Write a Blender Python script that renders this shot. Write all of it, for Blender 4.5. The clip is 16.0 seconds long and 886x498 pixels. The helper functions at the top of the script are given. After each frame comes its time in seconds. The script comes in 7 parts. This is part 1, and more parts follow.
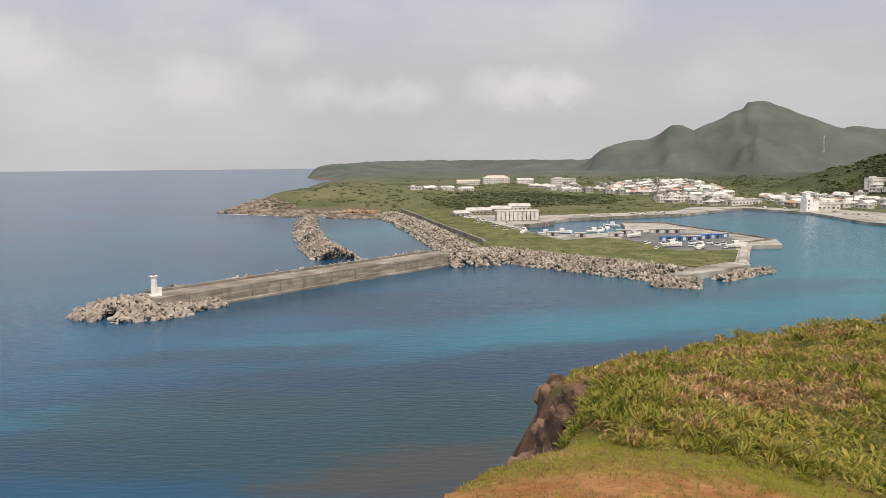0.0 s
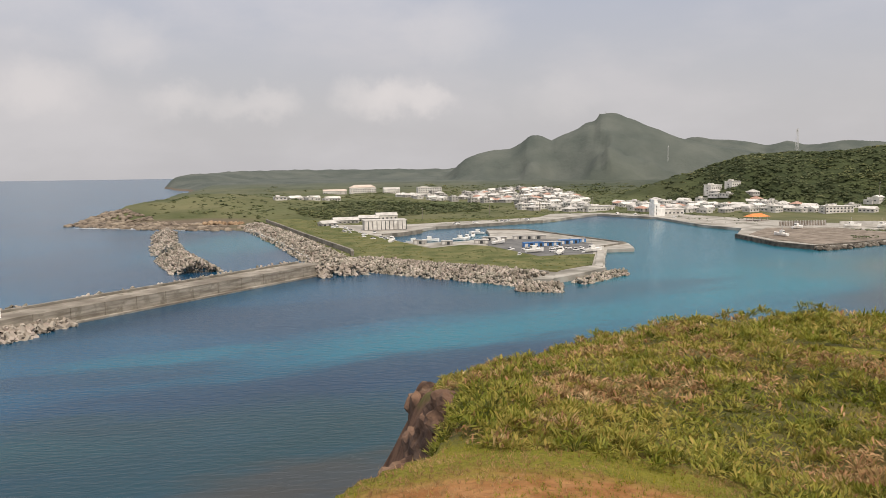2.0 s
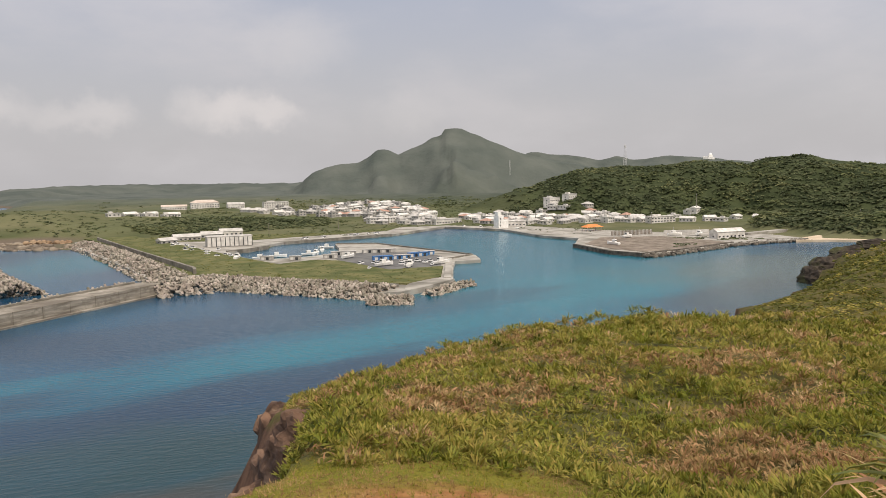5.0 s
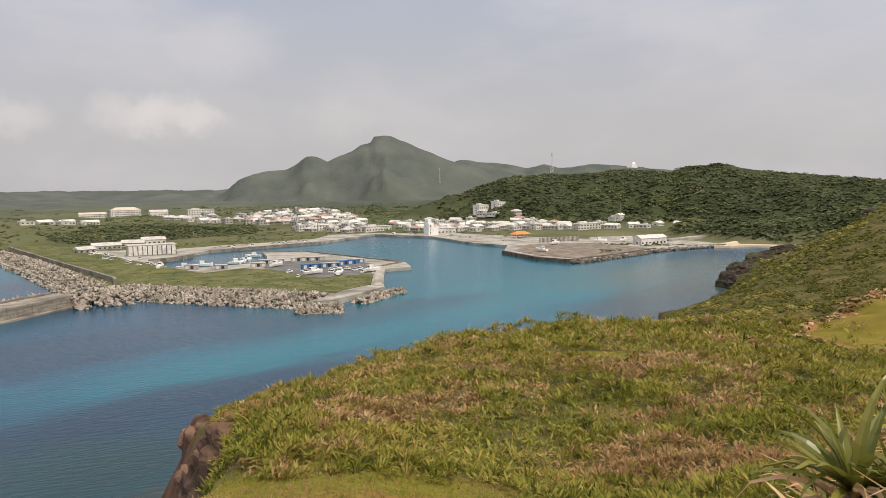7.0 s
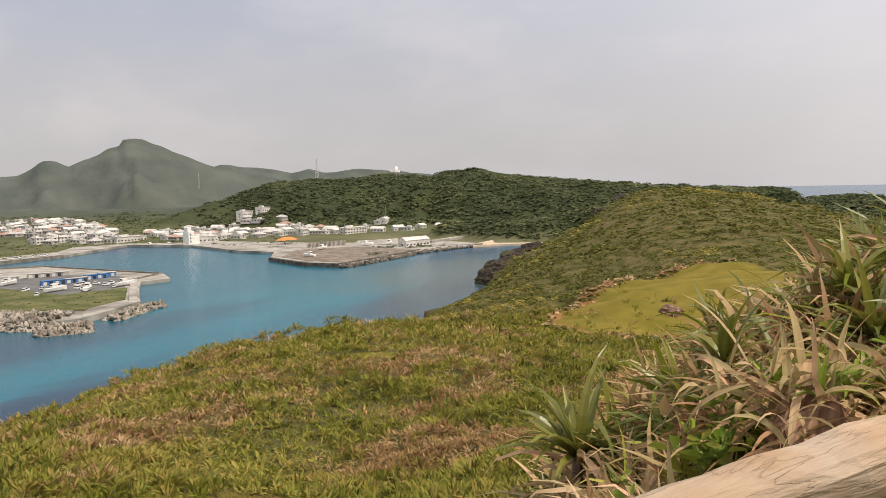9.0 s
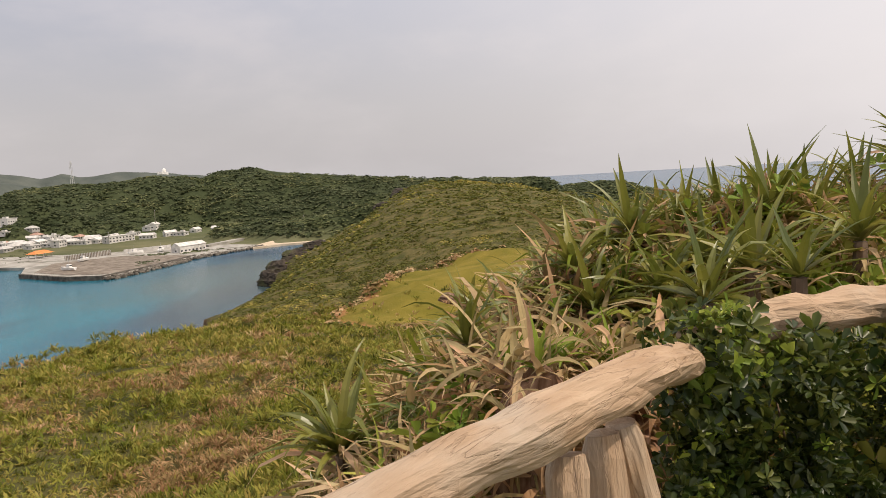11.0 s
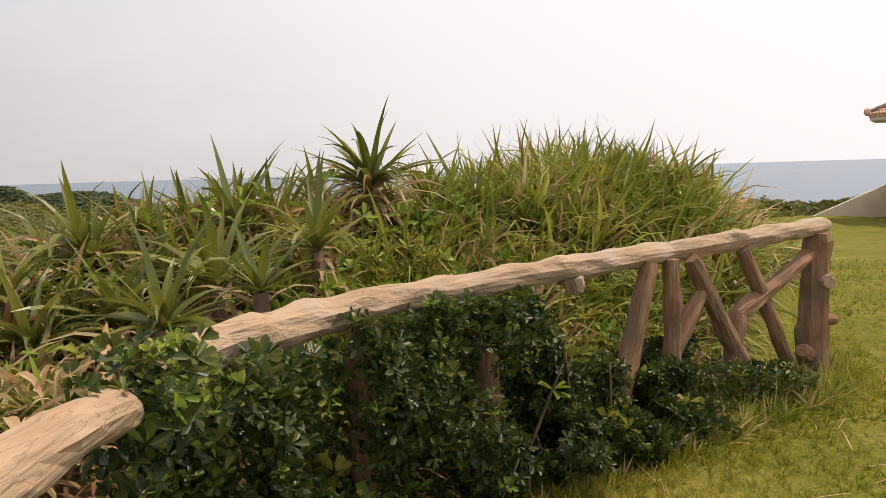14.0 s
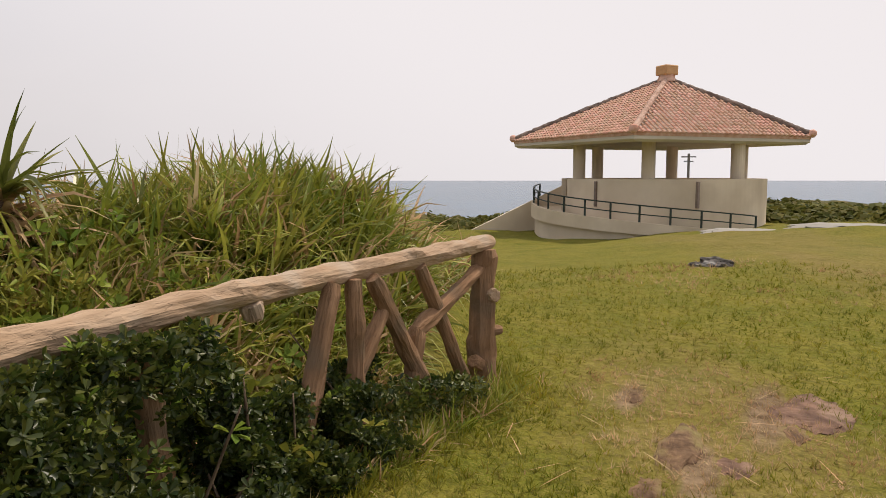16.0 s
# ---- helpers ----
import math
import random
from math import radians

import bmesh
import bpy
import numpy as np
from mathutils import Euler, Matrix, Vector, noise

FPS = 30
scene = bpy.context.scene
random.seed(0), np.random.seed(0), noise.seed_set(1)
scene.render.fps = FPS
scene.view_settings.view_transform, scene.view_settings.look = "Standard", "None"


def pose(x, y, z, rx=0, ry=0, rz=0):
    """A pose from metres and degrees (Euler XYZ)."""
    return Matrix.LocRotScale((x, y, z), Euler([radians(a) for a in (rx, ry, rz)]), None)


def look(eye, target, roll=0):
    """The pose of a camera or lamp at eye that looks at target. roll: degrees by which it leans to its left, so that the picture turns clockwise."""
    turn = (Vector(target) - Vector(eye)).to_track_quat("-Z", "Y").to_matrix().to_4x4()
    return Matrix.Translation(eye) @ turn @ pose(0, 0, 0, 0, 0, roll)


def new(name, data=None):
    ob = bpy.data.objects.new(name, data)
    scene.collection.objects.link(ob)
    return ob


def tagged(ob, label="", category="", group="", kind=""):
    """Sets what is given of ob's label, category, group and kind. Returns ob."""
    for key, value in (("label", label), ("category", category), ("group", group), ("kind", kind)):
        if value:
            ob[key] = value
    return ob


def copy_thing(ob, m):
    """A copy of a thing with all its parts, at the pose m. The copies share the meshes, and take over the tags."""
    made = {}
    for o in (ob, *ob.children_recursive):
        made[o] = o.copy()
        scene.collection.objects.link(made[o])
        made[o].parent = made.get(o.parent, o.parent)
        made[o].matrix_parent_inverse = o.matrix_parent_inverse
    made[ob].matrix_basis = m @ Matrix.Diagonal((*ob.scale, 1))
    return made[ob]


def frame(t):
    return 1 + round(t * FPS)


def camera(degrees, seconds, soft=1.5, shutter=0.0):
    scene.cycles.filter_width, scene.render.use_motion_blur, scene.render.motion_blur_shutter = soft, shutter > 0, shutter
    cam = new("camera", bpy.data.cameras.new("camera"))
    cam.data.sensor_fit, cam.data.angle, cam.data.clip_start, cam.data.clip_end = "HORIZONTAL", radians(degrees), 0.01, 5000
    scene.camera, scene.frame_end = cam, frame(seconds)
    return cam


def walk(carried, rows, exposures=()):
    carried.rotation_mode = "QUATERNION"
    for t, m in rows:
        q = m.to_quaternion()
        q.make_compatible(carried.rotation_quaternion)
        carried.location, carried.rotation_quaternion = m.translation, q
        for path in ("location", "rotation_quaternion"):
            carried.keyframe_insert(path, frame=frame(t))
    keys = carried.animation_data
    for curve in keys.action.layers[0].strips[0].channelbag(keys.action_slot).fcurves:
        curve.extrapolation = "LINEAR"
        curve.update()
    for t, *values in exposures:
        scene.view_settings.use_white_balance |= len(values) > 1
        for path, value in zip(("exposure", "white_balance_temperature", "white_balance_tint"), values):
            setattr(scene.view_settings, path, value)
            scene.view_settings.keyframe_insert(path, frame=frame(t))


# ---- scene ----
# Camera: a slow hand-held turn on the headland, eye about 1.5 m above the lawn.
cam = camera(61.0, 16.0, 0.85)
PATH = [
    (0.0, pose(0.098, -0.093, 49.989, 83.24, 0.57, 0.76)),
    (0.5, pose(0.114, -0.084, 49.991, 83.44, 0.82, -2.15)),
    (1.0, pose(0.125, -0.080, 49.989, 83.60, 1.03, -4.48)),
    (1.5, pose(0.131, -0.081, 49.988, 83.73, 0.97, -7.02)),
    (2.0, pose(0.144, -0.057, 49.985, 83.83, 0.75, -9.34)),
    (2.5, pose(0.145, -0.063, 49.988, 83.93, 0.80, -11.32)),
    (3.0, pose(0.142, -0.080, 49.999, 84.09, 0.77, -12.87)),
    (3.5, pose(0.151, -0.085, 49.999, 84.27, 0.75, -14.78)),
    (4.0, pose(0.148, -0.084, 50.001, 84.42, 0.94, -17.21)),
    (6.5, pose(0.184, -0.071, 50.000, 85.13, 0.60, -24.56)),
    (7.0, pose(0.185, -0.067, 50.003, 85.21, 0.72, -26.14)),
    (7.5, pose(0.174, -0.100, 50.017, 85.34, 0.50, -28.83)),
    (8.0, pose(0.180, -0.138, 50.015, 85.39, 0.72, -33.95)),
    (10.5, pose(0.232, -0.289, 50.008, 84.67, 2.73, -56.06)),
    (11.0, pose(0.286, -0.336, 50.011, 84.36, 3.29, -60.49)),
    (11.5, pose(0.338, -0.374, 50.011, 84.17, 2.88, -67.20)),
    (12.0, pose(0.369, -0.426, 50.011, 84.18, 2.51, -75.20)),
    (12.5, pose(0.391, -0.450, 50.010, 83.91, 2.23, -81.27)),
    (13.0, pose(0.452, -0.441, 49.999, 83.92, 1.80, -86.02)),
    (13.5, pose(0.557, -0.415, 49.995, 83.80, 1.60, -91.74)),
    (14.0, pose(0.627, -0.402, 49.997, 83.57, 1.69, -98.11)),
    (14.5, pose(0.698, -0.412, 50.002, 83.04, 1.06, -105.16)),
    (15.0, pose(0.790, -0.439, 49.996, 82.92, 0.57, -110.72)),
    (15.5, pose(0.855, -0.468, 50.003, 83.59, 0.31, -116.58)),
    (16.0, pose(0.881, -0.488, 50.008, 84.24, 0.01, -122.16)),
]
walk(cam, PATH, [(0.0, 0.05, 6650, 12), (2.0, 0.02, 6650, 12), (4.0, -0.03, 6660, 12), (6.5, -0.01, 6690, 12), (7.5, 0.03, 6700, 12), (8.0, 0.05, 6700, 12), (10.5, 0.09, 6850, 14), (11.0, 0.03, 6850, 14), (12.0, 0.05, 6850, 14), (13.0, 0.13, 6850, 14), (14.5, 0.12, 6800, 14), (15.5, 0.02, 6760, 14), (16.0, -0.12, 6750, 14)])

# ---- sky and sun ----
SUN_AZ, SUN_EL = -165.0, 58.0          # bearing from +y (positive to the west), elevation


def bearing(az, dist):
    """A plan position from a bearing and a distance from the lookout."""
    a = radians(az)
    return Vector((-math.sin(a) * dist, math.cos(a) * dist))


world = bpy.data.worlds.new("hazy_sky")
scene.world = world
world.use_nodes = True
wn, wl = world.node_tree.nodes, world.node_tree.links
wn.clear()


def wnode(kind, **inputs):
    n = wn.new(kind)
    for k, v in inputs.items():
        n.inputs[int(k[1:])].default_value = v
    return n


w_out = wnode("ShaderNodeOutputWorld")
w_bg = wnode("ShaderNodeBackground")
w_sky = wnode("ShaderNodeTexSky")
w_sky.sky_type = "NISHITA"
w_sky.sun_disc = False
w_sky.sun_elevation = radians(SUN_EL)
w_sky.sun_rotation = radians(-SUN_AZ)
w_sky.dust_density = 4.0
w_sky.altitude = 50
w_co = wnode("ShaderNodeTexCoord")
w_sep = wnode("ShaderNodeSeparateXYZ")
wl.new(w_co.outputs["Generated"], w_sep.inputs[0])


def w_blend(fac, under, over):
    n = wn.new("ShaderNodeMix")
    n.data_type = "RGBA"
    for sock, v in ((0, fac), (6, under), (7, over)):
        if isinstance(v, tuple):
            n.inputs[sock].default_value = (*v, 1)
        elif isinstance(v, float):
            n.inputs[sock].default_value = v
        else:
            wl.new(v, n.inputs[sock])
    return n.outputs[2]


def w_range(src, a, b, lo=0.0, hi=1.0):
    n = wnode("ShaderNodeMapRange", i1=a, i2=b, i3=lo, i4=hi)
    n.interpolation_type = "SMOOTHSTEP"
    wl.new(src, n.inputs[0])
    return n.outputs[0]


w_dim = wnode("ShaderNodeVectorMath")
w_dim.operation = "SCALE"
w_dim.inputs[3].default_value = 0.11
wl.new(w_sky.outputs[0], w_dim.inputs[0])
# haze: grey towards the horizon, thinner and bluer above
haze = w_blend(w_range(w_sep.outputs[2], 0.06, 0.36), (0.562, 0.558, 0.575), (0.53, 0.575, 0.70))
w_map = wnode("ShaderNodeMapping")
w_map.inputs[3].default_value = (1.0, 1.0, 2.4)
wl.new(w_co.outputs["Generated"], w_map.inputs[0])
w_noise = wnode("ShaderNodeTexNoise", i2=3.0, i3=6.0, i4=0.55)
wl.new(w_map.outputs[0], w_noise.inputs[0])
sheet = w_blend(w_range(w_noise.outputs[0], 0.40, 0.70), w_dim.outputs[0], (0.66, 0.645, 0.645))
sky_col = w_blend(w_range(w_sep.outputs[2], 0.0, 0.5, 0.12, 0.5), haze, sheet)
# brighter veil towards the sun
w_dot = wnode("ShaderNodeVectorMath")
w_dot.operation = "DOT_PRODUCT"
_s = bearing(SUN_AZ, math.cos(radians(SUN_EL)))
w_dot.inputs[1].default_value = (_s.x, _s.y, math.sin(radians(SUN_EL)))
wl.new(w_co.outputs["Generated"], w_dot.inputs[0])
sky_col = w_blend(w_range(w_dot.outputs["Value"], -0.22, 0.58), sky_col, (0.92, 0.91, 0.93))
# small fair-weather clouds: bearing, elevation, size in degrees, strength
w_fine = wnode("ShaderNodeTexNoise", i2=26.0, i3=5.0, i4=0.6)
wl.new(w_co.outputs["Generated"], w_fine.inputs[0])
w_off = wnode("ShaderNodeVectorMath")
w_off.operation = "MULTIPLY_ADD"
w_off.inputs[1].default_value, w_off.inputs[2].default_value = (0.05, 0.05, 0.05), (-0.025, -0.025, -0.025)
wl.new(w_fine.outputs[1], w_off.inputs[0])
w_pos = wnode("ShaderNodeVectorMath")
wl.new(w_co.outputs["Generated"], w_pos.inputs[0]), wl.new(w_off.outputs[0], w_pos.inputs[1])
for c_az, c_el, c_size, c_amt in ((30, 7.4, 3.0, 0.8), (13, 8.9, 2.8, 0.5), (18.5, 5.7, 3.0, 0.65), (9.5, 5.0, 2.0, 0.6), (6, 4.6, 1.7, 0.5), (3.2, 4.9, 1.9, 0.65), (-3.8, 5.3, 2.4, 0.75), (-6.3, 5.2, 2.4, 0.75),
                                  (-8.8, 5.0, 1.8, 0.75), (-10.3, 10.0, 3.6, 0.45), (27, 4.6, 4.5, 0.35), (19, 12.0, 5.0, 0.45), (-18, 5.0, 2.6, 0.3), (38, 11, 6.0, 0.5)):
    c2 = bearing(c_az, math.cos(radians(c_el)))
    w_d = wnode("ShaderNodeVectorMath")
    w_d.operation = "SUBTRACT"
    wl.new(w_pos.outputs[0], w_d.inputs[0])
    w_d.inputs[1].default_value = (c2.x, c2.y, math.sin(radians(c_el)))
    w_f = wnode("ShaderNodeVectorMath")
    w_f.operation = "MULTIPLY"
    w_f.inputs[1].default_value = (1, 1, 1.7)
    wl.new(w_d.outputs[0], w_f.inputs[0])
    w_l = wnode("ShaderNodeVectorMath")
    w_l.operation = "LENGTH"
    wl.new(w_f.outputs[0], w_l.inputs[0])
    sky_col = w_blend(w_range(w_l.outputs["Value"], radians(c_size) * 1.5, radians(c_size) * 0.2, 0.0, c_amt * 0.62), sky_col, (0.78, 0.745, 0.73))
wl.new(sky_col, w_bg.inputs[0])
wl.new(w_bg.outputs[0], w_out.inputs[0])

sun_data = bpy.data.lights.new("sun", "SUN")
sun_data.energy, sun_data.angle, sun_data.color = 3.1, radians(1.2), (1.0, 0.90, 0.76)
sun_lamp = new("sun", sun_data)
_sp = Vector((_s.x, _s.y, math.sin(radians(SUN_EL)))) * 300
sun_lamp.matrix_world = look(_sp, (0, 0, 0))


# ---- materials ----
def material(name, low, high, rough=0.8, scale=3.0, detail=6.0, bump=0.3, bump_scale=None, metal=0.0, spread=(0.35, 0.65),
             island=0.0, stain=None, stain_scale=0.4, stretch=None, spec=0.3, sheen=None):
    """A two-tone, noise-broken surface with fine relief, an optional stain colour and a per-piece tint."""
    m = bpy.data.materials.new(name)
    m.use_nodes = True
    nt, lk = m.node_tree.nodes, m.node_tree.links
    bsdf = nt["Principled BSDF"]
    bsdf.inputs["Roughness"].default_value = rough
    bsdf.inputs["Metallic"].default_value = metal
    bsdf.inputs["Specular IOR Level"].default_value = spec
    co = nt.new("ShaderNodeTexCoord")
    src = co.outputs["Object"]
    if stretch:
        mp = nt.new("ShaderNodeMapping")
        mp.inputs[3].default_value = stretch
        lk.new(src, mp.inputs[0])
        src = mp.outputs[0]
    no = nt.new("ShaderNodeTexNoise")
    no.inputs["Scale"].default_value, no.inputs["Detail"].default_value = scale, detail
    lk.new(src, no.inputs[0])
    rp = nt.new("ShaderNodeValToRGB")
    rp.color_ramp.elements[0].position, rp.color_ramp.elements[0].color = spread[0], (*low, 1)
    rp.color_ramp.elements[1].position, rp.color_ramp.elements[1].color = spread[1], (*high, 1)
    lk.new(no.outputs[0], rp.inputs[0])
    colour = rp.outputs[0]
    if stain:
        n2 = nt.new("ShaderNodeTexNoise")
        n2.inputs["Scale"].default_value, n2.inputs["Detail"].default_value = stain_scale, 4
        lk.new(co.outputs["Object"], n2.inputs[0])
        r2 = nt.new("ShaderNodeMapRange")
        r2.inputs[1].default_value, r2.inputs[2].default_value = 0.5, 0.68
        lk.new(n2.outputs[0], r2.inputs[0])
        mx = nt.new("ShaderNodeMix")
        mx.data_type = "RGBA"
        mx.inputs[7].default_value = (*stain, 1)
        lk.new(r2.outputs[0], mx.inputs[0])
        lk.new(colour, mx.inputs[6])
        colour = mx.outputs[2]
    if island:
        ge = nt.new("ShaderNodeNewGeometry")
        hs = nt.new("ShaderNodeHueSaturation")
        m1 = nt.new("ShaderNodeMapRange")
        m1.inputs[3].default_value, m1.inputs[4].default_value = 1 - island, 1 + island
        lk.new(ge.outputs["Random Per Island"], m1.inputs[0])
        lk.new(m1.outputs[0], hs.inputs["Value"])
        m2 = nt.new("ShaderNodeMapRange")
        m2.inputs[3].default_value, m2.inputs[4].default_value = 0.5 + island * 0.10, 0.5 - island * 0.07
        lk.new(ge.outputs["Random Per Island"], m2.inputs[0])
        lk.new(m2.outputs[0], hs.inputs["Hue"])
        lk.new(colour, hs.inputs["Color"])
        colour = hs.outputs[0]
    lk.new(colour, bsdf.inputs["Base Color"])
    if bump:
        nb = nt.new("ShaderNodeTexNoise")
        nb.inputs["Scale"].default_value, nb.inputs["Detail"].default_value = bump_scale or scale * 6, 5
        lk.new(src, nb.inputs[0])
        bp = nt.new("ShaderNodeBump")
        bp.inputs["Strength"].default_value = bump
        bp.inputs["Distance"].default_value = 0.3 / (bump_scale or scale * 6)
        lk.new(nb.outputs[0], bp.inputs["Height"])
        lk.new(bp.outputs[0], bsdf.inputs["Normal"])
    return m


MAT = {}
MAT["concrete"] = material("weathered_concrete", (0.16, 0.145, 0.12), (0.27, 0.25, 0.215), 0.9, 0.25, bump=0.3, bump_scale=2.0, stain=(0.12, 0.11, 0.09), stain_scale=0.12)
MAT["quay"] = material("pale_quay_concrete", (0.25, 0.235, 0.205), (0.42, 0.40, 0.36), 0.9, 0.10, bump=0.15, bump_scale=1.0, stain=(0.16, 0.15, 0.125), stain_scale=0.045)
MAT["armour"] = material("streaked_breakwater_concrete", (0.15, 0.13, 0.105), (0.36, 0.33, 0.28), 0.9, 0.35, 8, bump=0.4, bump_scale=2.0, stretch=(0.22, 0.22, 2.4), stain=(0.17, 0.15, 0.12), stain_scale=0.3)
MAT["quay_rock"] = material("dark_quay_boulders", (0.06, 0.052, 0.043), (0.17, 0.15, 0.125), 0.95, 0.3, 8, bump=0.8, bump_scale=1.0)
MAT["shore_rock"] = material("grey_brown_shore_rock", (0.07, 0.055, 0.042), (0.24, 0.195, 0.15), 0.95, 0.15, 10, bump=1.0, bump_scale=0.6, stain=(0.30, 0.25, 0.19), stain_scale=0.05)
MAT["asphalt"] = material("asphalt", (0.10, 0.10, 0.10), (0.17, 0.17, 0.165), 0.9, 0.15, bump=0.2, bump_scale=3)
MAT["tetra"] = material("sea_worn_concrete_blocks", (0.19, 0.16, 0.13), (0.37, 0.33, 0.28), 0.95, 0.12, bump=0.5, bump_scale=1.5, island=0.35)
MAT["rock"] = material("brown_cliff_rock", (0.055, 0.032, 0.022), (0.21, 0.125, 0.082), 0.95, 1.1, 10, bump=1.0, bump_scale=2.6, stain=(0.26, 0.19, 0.13), stain_scale=0.5)
MAT["farland"] = material("distant_fields_and_scrub", (0.070, 0.082, 0.038), (0.150, 0.145, 0.078), 0.95, 0.012, 8, bump=0.6, bump_scale=0.08, stain=(0.075, 0.095, 0.042), stain_scale=0.006, spec=0.1)
MAT["white_paint"] = material("white_paint", (0.66, 0.65, 0.62), (0.82, 0.81, 0.78), 0.7, 0.3, bump=0.05)


def link_mesh(name, bm, mat, parent=None, smooth=False):
    me = bpy.data.meshes.new(name)
    bm.to_mesh(me)
    bm.free()
    if smooth:
        me.polygons.foreach_set("use_smooth", [True] * len(me.polygons))
    me.materials.append(MAT[mat] if isinstance(mat, str) else mat)
    ob = new(name, me)
    if parent:
        ob.parent = parent
    return ob


def part(name, bm, mat, parent, label="", smooth=False):
    ob = link_mesh(name, bm, mat, parent, smooth)
    return tagged(ob, label)


def raw_mesh(name, verts, faces, mat, parent=None, smooth=False):
    """A mesh object from computed vertex and face arrays."""
    me = bpy.data.meshes.new(name)
    me.from_pydata([tuple(v) for v in verts], [], [tuple(f) for f in faces])
    me.update()
    if smooth:
        me.polygons.foreach_set("use_smooth", [True] * len(me.polygons))
    me.materials.append(MAT[mat] if isinstance(mat, str) else mat)
    ob = new(name, me)
    if parent:
        ob.parent = parent
    return ob


def thing(name, x, y, z, rz=0.0, label="", category="", group="", kind=""):
    ob = new(name)
    ob.matrix_basis = pose(x, y, z, 0, 0, rz)
    return tagged(ob, label, category, group, kind)


def box(bm, sx, sy, sz, x=0, y=0, z=0, rz=0.0, bevel=0.0):
    """A box standing on z, added to bm."""
    r = bmesh.ops.create_cube(bm, size=1.0)
    m = pose(x, y, z + sz / 2, 0, 0, rz) @ Matrix.Diagonal((sx, sy, sz, 1))
    bmesh.ops.transform(bm, matrix=m, verts=r["verts"])
    if bevel:
        es = {e for v in r["verts"] for e in v.link_edges}
        bmesh.ops.bevel(bm, geom=list(es), offset=bevel, segments=1, affect="EDGES")
    return bm


def prism(bm, outline, z0, z1):
    """A closed prism over a plan outline."""
    lo = [bm.verts.new((x, y, z0)) for x, y in outline]
    hi = [bm.verts.new((x, y, z1)) for x, y in outline]
    n = len(outline)
    for i in range(n):
        bm.faces.new((lo[i], lo[(i + 1) % n], hi[(i + 1) % n], hi[i]))
    f = bm.faces.new(hi)
    bm.normal_update()
    bmesh.ops.triangulate(bm, faces=[f])
    bmesh.ops.recalc_face_normals(bm, faces=bm.faces)
    return bm


def value_noise(x, y, seed=0):
    """Smooth lattice noise, vectorised, from -1 to 1."""
    x, y = np.asarray(x, float), np.asarray(y, float)
    xi, yi = np.floor(x).astype(np.int64), np.floor(y).astype(np.int64)
    fx, fy = x - xi, y - yi
    fx, fy = fx * fx * (3 - 2 * fx), fy * fy * (3 - 2 * fy)

    def h(a, b):
        v = (a * 374761393 + b * 668265263 + seed * 974634777) & 0xFFFFFFFF
        v = ((v ^ (v >> 13)) * 1274126177) & 0xFFFFFFFF
        return ((v ^ (v >> 16)) & 0xFFFF) / 32767.5 - 1
    return (h(xi, yi) * (1 - fx) + h(xi + 1, yi) * fx) * (1 - fy) + (h(xi, yi + 1) * (1 - fx) + h(xi + 1, yi + 1) * fx) * fy


def fbm(x, y, octaves=4, seed=0):
    return sum(value_noise(np.asarray(x) * 2 ** k, np.asarray(y) * 2 ** k, seed + k) * 0.5 ** k for k in range(octaves))


def inside_distance(px, py, outline):
    """Signed distance to a plan outline, positive inside."""
    px, py = np.asarray(px, float), np.asarray(py, float)
    best = np.full(px.shape, 1e9)
    inside = np.zeros(px.shape, bool)
    n = len(outline)
    for i in range(n):
        (ax, ay), (bx, by) = outline[i], outline[(i + 1) % n]
        dx, dy = bx - ax, by - ay
        t = np.clip(((px - ax) * dx + (py - ay) * dy) / (dx * dx + dy * dy + 1e-9), 0, 1)
        best = np.minimum(best, np.hypot(px - ax - t * dx, py - ay - t * dy))
        if ay != by:
            cross = ((ay > py) != (by > py)) & (px < (bx - ax) * (py - ay) / (by - ay) + ax)
            inside ^= cross
    return np.where(inside, best, -best)


def polar_sheet(name, azs, rs, height, mat, smooth=True):
    """A ground sheet on rings round the lookout, its height a function of plan position."""
    a, r = np.meshgrid(np.radians(azs), rs)
    x, y = -np.sin(a) * r, np.cos(a) * r
    z = height(x, y)
    v = np.stack([x.ravel(), y.ravel(), z.ravel()], 1)
    na, nr = len(azs), len(rs)
    i, j = np.meshgrid(np.arange(nr - 1), np.arange(na - 1), indexing="ij")
    k = (i * na + j).ravel()
    f = np.stack([k, k + na, k + na + 1, k + 1], 1)
    me = bpy.data.meshes.new(name)
    me.vertices.add(len(v))
    me.vertices.foreach_set("co", v.ravel())
    me.loops.add(len(f) * 4)
    me.loops.foreach_set("vertex_index", f.ravel().astype(np.int32))
    me.polygons.add(len(f))
    me.polygons.foreach_set("loop_start", np.arange(0, len(f) * 4, 4, dtype=np.int32))
    me.update(calc_edges=True)
    me.validate()
    if smooth:
        me.polygons.foreach_set("use_smooth", [True] * len(me.polygons))
    me.materials.append(MAT[mat])
    return new(name, me)

